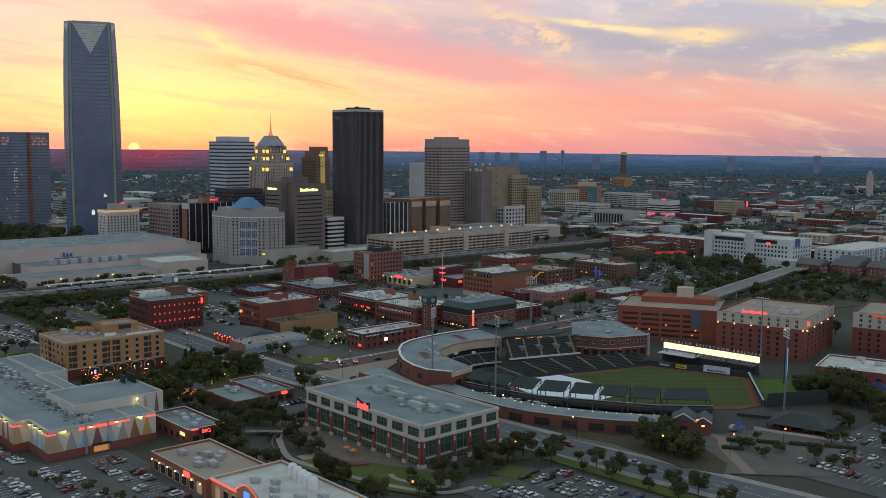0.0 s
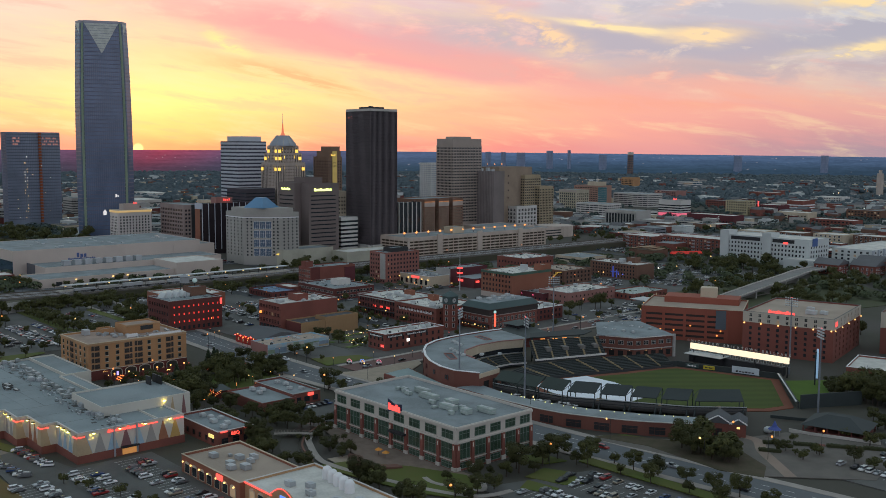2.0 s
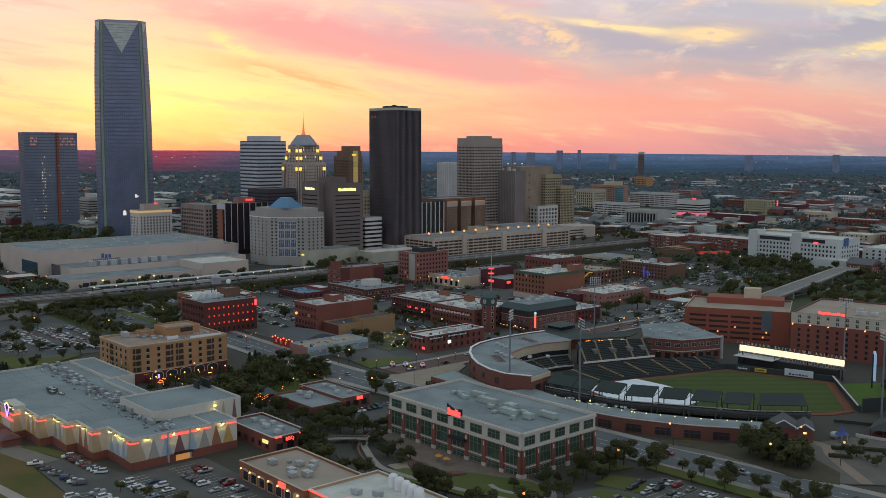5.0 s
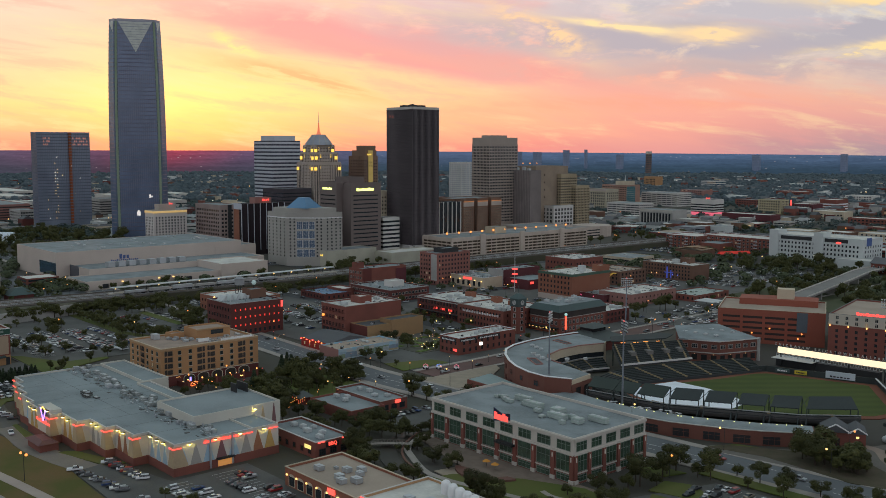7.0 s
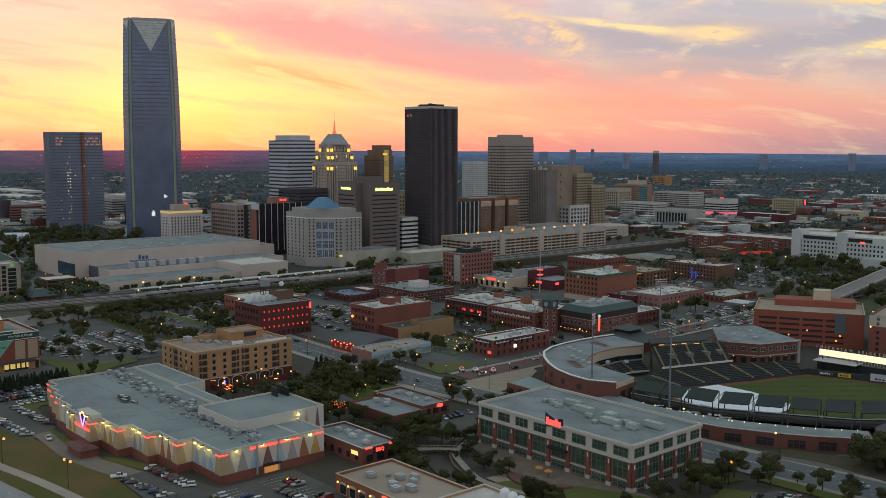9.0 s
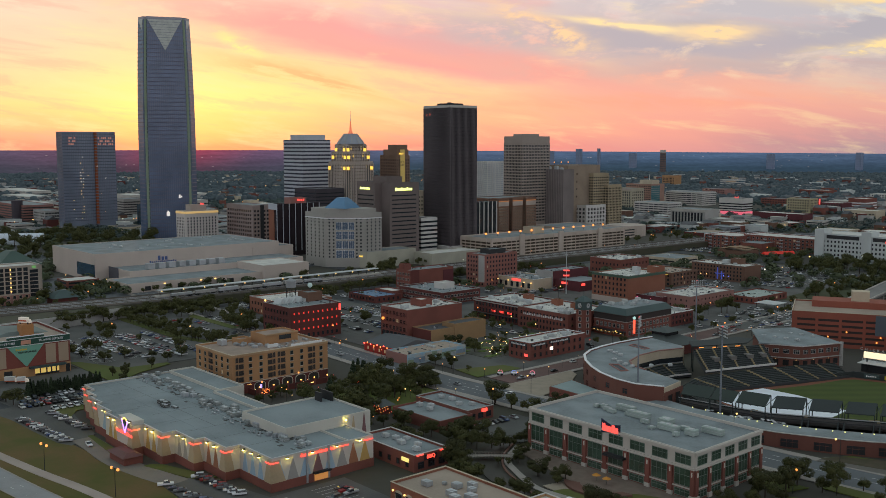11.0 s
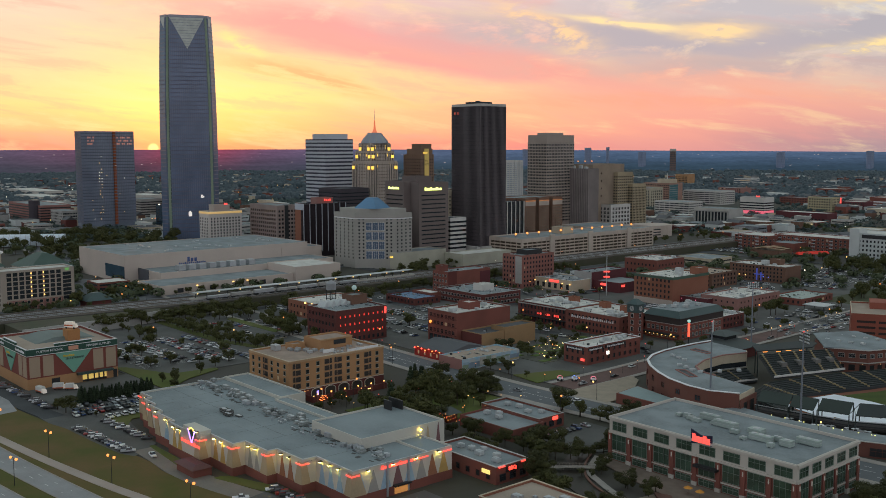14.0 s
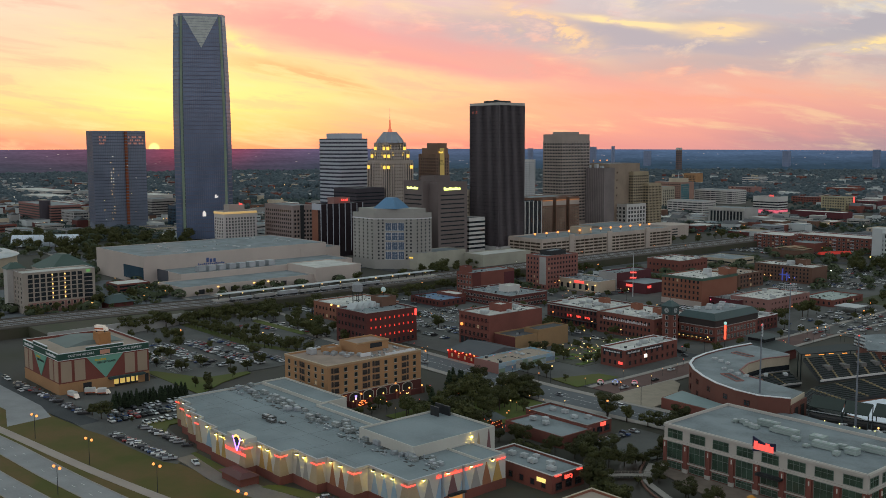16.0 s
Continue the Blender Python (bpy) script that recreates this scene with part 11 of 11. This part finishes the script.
def woods(name, label, n, d0, d1, seed, size, quads, leaf=0.55, m_=None, thin=0.35, up_bias=0.35):
    """Tree tops too many to count: leaf clumps strewn between two distances."""
    r = np.random.RandomState(seed)
    a = np.radians(49 + r.uniform(-32, 32, n))
    d = np.sqrt(r.uniform(d0 ** 2, d1 ** 2, n))
    cx, cy = -np.sin(a) * d, np.cos(a) * d
    keep = np.array([is_free(x, y, 3) and not (-1200 < x < -790 and 440 < y < 1000) and not (-800 < x < -700 and y < 1150) for x, y in zip(cx, cy)])
    # thick and thin patches
    patch = np.array([noise.noise((x * 0.004, y * 0.004, seed)) for x, y in zip(cx, cy)])
    keep &= patch > r.uniform(-0.55, thin, n)
    cx, cy = cx[keep], cy[keep]
    m = len(cx)
    q = quads
    rad = size * r.uniform(0.7, 1.3, (m, 1))
    dirs = r.normal(size=(m, q, 3))
    dirs /= np.linalg.norm(dirs, axis=2, keepdims=True)
    p = np.stack([cx, cy, np.zeros(m)], 1)[:, None] + dirs * np.stack([rad, rad, rad * 0.55], 2)
    p[:, :, 2] += rad * 0.75
    dirs[:, :, 2] = np.abs(dirs[:, :, 2]) + up_bias
    dirs /= np.linalg.norm(dirs, axis=2, keepdims=True)
    u = np.cross(dirs, r.normal(size=(m, q, 3)))
    u /= np.linalg.norm(u, axis=2, keepdims=True)
    v = np.cross(dirs, u)
    k = rad[:, :, None] * leaf * r.uniform(0.7, 1.3, (m, q, 1))
    co = np.stack([p - u * k, p - v * k, p + u * k, p + v * k], 2).reshape(-1, 3)
    me = bpy.data.meshes.new(name)
    me.from_pydata(co.tolist(), [], np.arange(len(co)).reshape(-1, 4).tolist())
    me.materials.append(m_ or LEAF3)
    return tagged(new(name, me), label, "woods", kind="stuff")




def crown_carpet(name, label, n, d0, d1, seed, size, lobes, m_, thin):
    """Rounded, uneven tree crowns too far off to show leaves, strewn between two distances."""
    r = np.random.RandomState(seed)
    a = np.radians(49 + r.uniform(-32, 32, n))
    d = np.sqrt(r.uniform(d0 ** 2, d1 ** 2, n))
    cx, cy = -np.sin(a) * d, np.cos(a) * d
    keep = np.array([is_free(x, y, 3) and not (-1200 < x < -790 and 440 < y < 1000) and not (-800 < x < -700 and y < 1150) for x, y in zip(cx, cy)])
    patch = np.array([noise.noise((x * 0.004, y * 0.004, seed)) for x, y in zip(cx, cy)])
    keep &= patch > r.uniform(-0.55, thin, n)
    cx, cy = np.repeat(cx[keep], lobes), np.repeat(cy[keep], lobes)
    m = len(cx)
    rad = size * r.uniform(0.55, 1.25, m)
    spread = size * 0.75 if lobes > 1 else 0.0
    cx, cy = cx + r.uniform(-spread, spread, m), cy + r.uniform(-spread, spread, m)
    base, tall = r.uniform(0.2, 1.4, m), rad * r.uniform(1.0, 1.7, m)
    rings = []
    for f, z in ((0.8, 0.0), (1.0, 0.4), (0.66, 0.82)):
        ang = np.arange(6) * math.tau / 6 + r.uniform(-0.35, 0.35, (m, 6))
        k = rad[:, None] * f * r.uniform(0.7, 1.25, (m, 6))
        rings.append(np.stack([cx[:, None] + k * np.cos(ang), cy[:, None] + k * np.sin(ang), base[:, None] + tall[:, None] * (z + r.uniform(-0.12, 0.12, (m, 6)))], 2))
    peak = np.stack([cx, cy, base + tall], 1)[:, None]
    co = np.concatenate(rings + [peak], 1).reshape(-1, 3)
    faces = []
    for t in range(m):
        o = t * 19
        for i in range(6):
            j = (i + 1) % 6
            faces += [(o + i, o + j, o + 6 + j, o + 6 + i), (o + 6 + i, o + 6 + j, o + 12 + j, o + 12 + i), (o + 12 + i, o + 12 + j, o + 18)]
    me = bpy.data.meshes.new(name)
    me.from_pydata(co.tolist(), [], faces)
    me.polygons.foreach_set("use_smooth", [True] * len(faces))
    me.materials.append(m_)
    return tagged(new(name, me), label, "woods", kind="stuff")


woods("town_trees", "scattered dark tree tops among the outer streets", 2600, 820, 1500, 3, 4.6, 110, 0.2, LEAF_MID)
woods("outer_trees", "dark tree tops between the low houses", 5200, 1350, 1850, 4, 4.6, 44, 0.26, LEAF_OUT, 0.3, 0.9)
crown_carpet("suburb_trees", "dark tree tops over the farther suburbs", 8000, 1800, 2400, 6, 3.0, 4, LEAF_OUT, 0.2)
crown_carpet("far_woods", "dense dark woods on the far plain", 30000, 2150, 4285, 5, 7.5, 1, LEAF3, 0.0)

# ---------------------------------------------------------------- vehicles
PAINTS = [mat("car_" + n, c, 0.3, var=0.1, bump=0, metal=mt) for n, c, mt in (("white", (0.65, 0.65, 0.66), 0), ("silver", (0.38, 0.39, 0.41), 0.4), ("black", (0.02, 0.02, 0.022), 0), ("grey", (0.12, 0.125, 0.13), 0.3),
                                                                              ("red", (0.25, 0.02, 0.02), 0), ("blue", (0.03, 0.06, 0.16), 0.2), ("tan", (0.3, 0.26, 0.2), 0.3), ("white_two", (0.6, 0.6, 0.58), 0))]
TYRE = mat("tyre_rubber", (0.015, 0.015, 0.016), 0.8)
SHAPES = {
    "sedan": (4.6, 1.8, ((-2.3, 0.35), (2.3, 0.35), (2.3, 0.75), (1.15, 0.92), (-1.6, 0.95), (-2.28, 0.9)), ((1.1, 0.9), (0.35, 1.42), (-0.95, 1.42), (-1.7, 0.93))),
    "suv": (4.8, 1.95, ((-2.4, 0.4), (2.4, 0.4), (2.4, 0.95), (1.25, 1.1), (-2.35, 1.12), (-2.4, 0.9)), ((1.2, 1.08), (0.6, 1.75), (-2.0, 1.75), (-2.33, 1.1))),
    "pickup": (5.5, 1.95, ((-2.75, 0.45), (2.75, 0.45), (2.75, 1.0), (1.5, 1.12), (-2.75, 1.12)), ((1.45, 1.1), (0.8, 1.8), (-0.55, 1.8), (-0.75, 1.1))),
}


def profile_in(bm, pts, w, inset_top=0.0):
    """A body drawn across the side profile pts, drawn in towards its top."""
    zmax, zmin = max(z for _, z in pts), min(z for _, z in pts)
    sides = []
    for s in (-1, 1):
        sides.append([bm.verts.new((x, s * (w / 2 - inset_top * (z - zmin) / max(0.01, zmax - zmin)), z)) for x, z in pts])
    n = len(pts)
    bm.faces.new(sides[0])
    bm.faces.new(sides[1][::-1])
    for i in range(n):
        bm.faces.new((sides[0][i], sides[1][i], sides[1][(i + 1) % n], sides[0][(i + 1) % n]))


CAR = {}
bmw = bmesh.new()
tube_in(bmw, 0.34, -0.12, 0.12, 10)
WHEEL = mesh_of("wheel", bmw, TYRE)


def car_meshes(shape, paint):
    key = (shape, paint.name)
    if key not in CAR:
        L, w, body, cab = SHAPES[shape]
        bm = bmesh.new()
        profile_in(bm, body, w, 0.08)
        bmesh.ops.recalc_face_normals(bm, faces=bm.faces)
        bmesh.ops.bevel(bm, geom=bm.edges[:], offset=0.06, segments=1, affect="EDGES")
        me = mesh_of("car", bm, paint)
        bm = bmesh.new()
        profile_in(bm, cab, w - 0.12, 0.22)
        bmesh.ops.recalc_face_normals(bm, faces=bm.faces)
        CAR[key] = (me, mesh_of("cabin_glass", bm, [GLASS, paint]))
        for p in CAR[key][1].polygons:
            p.material_index = 1 if p.normal.z > 0.95 else 0
    return CAR[key]


FAR_CARS = []
rc = random.Random(77)
car_count = 0


def car(x, y, turn, wheels=False, z=0.06):
    global car_count
    shape = rc.choices(("sedan", "suv", "pickup"), (5, 4, 2))[0]
    paint = rc.choices(PAINTS, (6, 5, 5, 4, 2, 2, 1, 3))[0]
    me, gl = car_meshes(shape, paint)
    m4 = pose(x, y, z, 0, 0, turn)
    if car_count >= 300 or math.hypot(x + 60, y + 25) > 620:
        FAR_CARS.extend(((me, m4), (gl, m4)))
        return
    ob = new("car", me)
    ob.matrix_world = m4
    tagged(ob, "parked %s %s on asphalt" % (paint.name.replace("car_", "").replace("_two", ""), {"sedan": "saloon car", "suv": "sport utility car", "pickup": "pickup truck"}[shape]), "car", "parked cars")
    part("cabin_glass", gl, None, ob)
    if wheels and car_count < 48:
        L, w = SHAPES[shape][:2]
        for sx in (-0.31, 0.31):
            for sy in (-1, 1):
                part("wheel", WHEEL, None, ob, at=pose(sx * L, sy * (w / 2 - 0.06), 0.34, 90))
    car_count += 1


def car_row(x0, y0, x1, y1, fill, turn, wheels=False, pitch=2.75):
    L = math.hypot(x1 - x0, y1 - y0)
    n = int(L / pitch)
    for i in range(n):
        u = (i + 0.5) / n
        x, y = x0 + (x1 - x0) * u, y0 + (y1 - y0) * u
        if rc.random() < fill and is_free(x, y, 2.5):
            car(x, y, turn + rc.choice((0, 180)) + rc.uniform(-2, 2), wheels)


for x, y0, y1, fill in ((-544.6, 109, 140, 0.8), (-536, 104, 136, 0.85), (-530.6, 102, 135, 0.9), (-519, 112, 128, 0.8)):
    car_row(x, y0, x, y1, fill, 0, x > -532)
car_row(-512, 96.6, -466.5, 99.8, 0.95, 62, True)
car_row(-515.5, 109.8, -474.5, 112.4, 0.92, 62, True)
car(-457, 104.5, -12, True)
car_row(-397, 119, -369, 121.4, 0.9, 66, True)
car_row(-396.5, 106.6, -362, 111, 0.92, 66, True)
for x0, y in ((-354, 104), (-352, 112), (-358, 124), (-358, 131), (-356, 143), (-354, 150)):
    car_row(x0, y, -294, y, 0.48, 90, True)
for y in (233, 240, 252, 258, 266):
    car_row(-243 + (y - 233) * 0.2, y, -166, y, 0.38, 90, True)
car_row(-376, 232, -376, 258, 0.9, 0)
for y in (326, 342, 349, 366, 373, 388):
    car_row(-658, y, -570, y, 0.6, 90)
for y in (748, 764, 771, 788, 796, 812, 820):
    car_row(-602, y, -488, y, 0.5, 90)
for y in (520, 536, 543, 560, 567, 584):
    car_row(-466, y, -408, y, 0.4, 90)
for y in (345, 362, 369, 386, 393, 410, 417):
    car_row(-180, y, -100, y, 0.4, 90)
car_row(-628, 410, -628, 430, 0.7, 0)
car_row(-655, 96, -600, 91, 0.5, 0, False, 6.5)
car_row(-628, 95.6, -549, 99.2, 0.9, 60, True, 3.4)
for i in range(14):
    car(-560 + i * 31, 279 + rc.choice((-5, -1.5, 4, 7.5)) + max(0, (i - 5)) * 1.4, 2 + rc.choice((0, 180)), False, 0.04)
for i in range(7):
    car(-428 + rc.choice((-4, 4)), 310 + i * 24, 90, False, 0.05)

for k, y in enumerate((166, 172, 184, 190, 202, 208, 219)):
    car_row(-672 + k * 1.5, y, -606 + k * 4.2, y, 0.85 if k else 0.5, 90)
car_row(-700, 196, -690, 214, 0.3, 0)
for y in (252, 262, 276):
    car_row(-690, y, -590, y, 0.16, 90)
for y in (700, 707, 722, 729):
    car_row(-600, y, -500, y, 0.6, 90)
for y in (660, 668, 684):
    car_row(-600, y, -530, y, 0.55, 90)
for x in (-616, -624):
    car_row(x, 400, x, 760, 0.35, 90, False, 6.2)
for x in (-424, -433):
    car_row(x, 430, x, 760, 0.3, 90, False, 6.5)
for y in (392, 398, 497, 503, 613, 619):
    car_row(-730, y, -445, y, 0.3, 0, False, 6.3)
for y in (312, 318):
    car_row(-720, y, -690, y, 0.5, 90)
for y in (880, 887, 905, 912):
    car_row(-780, y, -650, y, 0.6, 90)
for y in (1010, 1030, 1037, 1060):
    car_row(-590, y, -500, y, 0.6, 90)
    car_row(-760, y + 60, -640, y + 60, 0.6, 90)
for y in (478, 484, 492):
    car_row(-1005, y, -885, y, 0.7, 90)
for y in (520, 527, 545, 552):
    car_row(-560, y, -500, y, 0.5, 90)
joined("parked_car_field", "rows of parked cars in the farther car parks", "cars", FAR_CARS)

# ---------------------------------------------------------------- street lamps
bm = bmesh.new()
tube_in(bm, 0.12, 0, 9, 6, r1=0.07)
POLE = mesh_of("pole", bm, METAL_D)
bm = bmesh.new()
box_in(bm, -1.7, 1.7, -0.05, 0.05, 8.9, 9.0)
ARM = mesh_of("arm", bm, METAL_D)
HEADS = []
for m_, r_ in ((AMBER, 0.5), (WARM, 0.45), (WHITEL, 0.38)):
    bm = bmesh.new()
    ball_in(bm, r_, 0, 0, 0)
    HEADS.append(mesh_of("lamp_head", bm, m_))


def street_lamp(x, y, head=0, turn=0, twin=False, s=1.0, z=0.0):
    t = thing("street_lamp", "lit street lamp on a dark steel pole", "street lamp", (x, y, z), "street lamps", turn=turn)
    t.scale = (s, s, s)
    part("pole", POLE, None, t)
    part("arm", ARM, None, t)
    part("lamp_head", HEADS[head], None, t, at=(1.7, 0, 8.8))
    if twin:
        part("lamp_head", HEADS[head], None, t, at=(-1.7, 0, 8.8))


for x, y in ((-620, 60), (-575, 66), (-528, 71), (-482, 75), (-438, 81), (-396, 89.5), (-515, 50), (-458, 55), (-573, 43)):
    street_lamp(x, y, 0, 10, True, 1.1)
rl = random.Random(5)
for x, y, h in ((-835, 258, 0), (-812, 262, 0), (-905, 262, 1), (-880, 270, 1), (-858, 276, 1), (-800, 240, 0), (-640, 275, 0), (-570, 296, 0), (-520, 268, 0), (-455, 292, 1), (-400, 292, 1), (-395, 262, 0),
                (-478, 212, 0), (-470, 190, 0), (-300, 305, 1), (-255, 304, 1), (-215, 310, 1), (-222, 338, 0), (-200, 330, 0), (-190, 352, 0), (-250, 262, 0), (-240, 205, 0), (-452, 380, 0), (-446, 408, 1),
                (-520, 400, 1), (-505, 372, 1), (-490, 392, 1), (-560, 405, 0), (-580, 402, 0), (-610, 500, 0), (-650, 505, 0), (-590, 520, 1), (-470, 540, 0), (-430, 560, 0), (-510, 610, 0), (-620, 620, 0),
                (-700, 620, 0), (-560, 640, 0), (-725, 560, 0), (-720, 430, 0), (-780, 690, 0), (-770, 790, 0), (-810, 930, 0), (-820, 980, 0), (-830, 1030, 0), (-845, 1080, 0), (-800, 1000, 0), (-420, 480, 0),
                (-390, 560, 0), (-360, 600, 0), (-420, 640, 0), (-460, 700, 0), (-350, 640, 0), (-540, 760, 1), (-600, 780, 0), (-640, 900, 0), (-700, 930, 0), (-590, 1000, 0), (-430, 1000, 0), (-620, 230, 1), (-660, 200, 0)):
    if is_free(x, y, 1):
        street_lamp(x, y, h, rl.uniform(0, 360))

bm = bmesh.new()
for i in range(330):
    a, d = radians(49 + rl.uniform(-31, 31)), math.sqrt(rl.uniform(900 ** 2, 3600 ** 2))
    x, y = -math.sin(a) * d, math.cos(a) * d
    if is_free(x, y, 2):
        s = rl.uniform(0.5, 1.0) * (0.55 + d / 3000)
        v = [bm.verts.new((x + dx * s, y + dy * s, 9 + dz * s)) for dx, dy, dz in ((1, 0, 0), (-1, 0, 0), (0, 1, 0), (0, -1, 0), (0, 0, 1), (0, 0, -1))]
        k = rl.choice((0, 0, 1, 2))
        for q in ((0, 2, 4), (2, 1, 4), (1, 3, 4), (3, 0, 4), (2, 0, 5), (1, 2, 5), (3, 1, 5), (0, 3, 5)):
            bm.faces.new([v[j] for j in q]).material_index = k
tagged(new("distant_lamp_field", mesh_of("distant_lamp_field", bm, [AMBER, WARM, WHITEL])), "scattered lit lamps of the far streets", "street lamps", kind="stuff")

# small warm lamps over the footways and courts of the warehouse streets, on thin posts
bm = bmesh.new()
for i in range(520):
    x, y = rl.uniform(-735, -405), rl.uniform(285, 760)
    if i > 476:
        x, y = rl.uniform(-482, -405), rl.uniform(190, 276)
    near_street = i > 476 or min(abs(x + 620), abs(x + 428), abs(y - 395), abs(y - 500), abs(y - 616), abs(y - 284)) < 11 or (-512 < x < -468 and 335 < y < 408)
    if near_street and is_free(x, y, 0.8):
        s, h = rl.uniform(0.22, 0.4), rl.uniform(3.4, 5.5)
        k = rl.choice((0, 0, 1, 1, 1, 2))
        v = [bm.verts.new((x + dx * s, y + dy * s, h + dz * s)) for dx, dy, dz in ((1, 0, 0), (-1, 0, 0), (0, 1, 0), (0, -1, 0), (0, 0, 1), (0, 0, -1))]
        for q in ((0, 2, 4), (2, 1, 4), (1, 3, 4), (3, 0, 4), (2, 0, 5), (1, 2, 5), (3, 1, 5), (0, 3, 5)):
            bm.faces.new([v[j] for j in q]).material_index = k
        box_in(bm, x - 0.05, x + 0.05, y - 0.05, y + 0.05, 0, h - s, 3)
tagged(new("footway_lamp_field", mesh_of("footway_lamp_field", bm, [AMBER, WARM, RED, METAL_D])), "small warm lamps along the warehouse footways", "street lamps", kind="stuff")
for y in (130, 138, 152, 160):
    car_row(-822, y, -756, y, 0.5, 90)
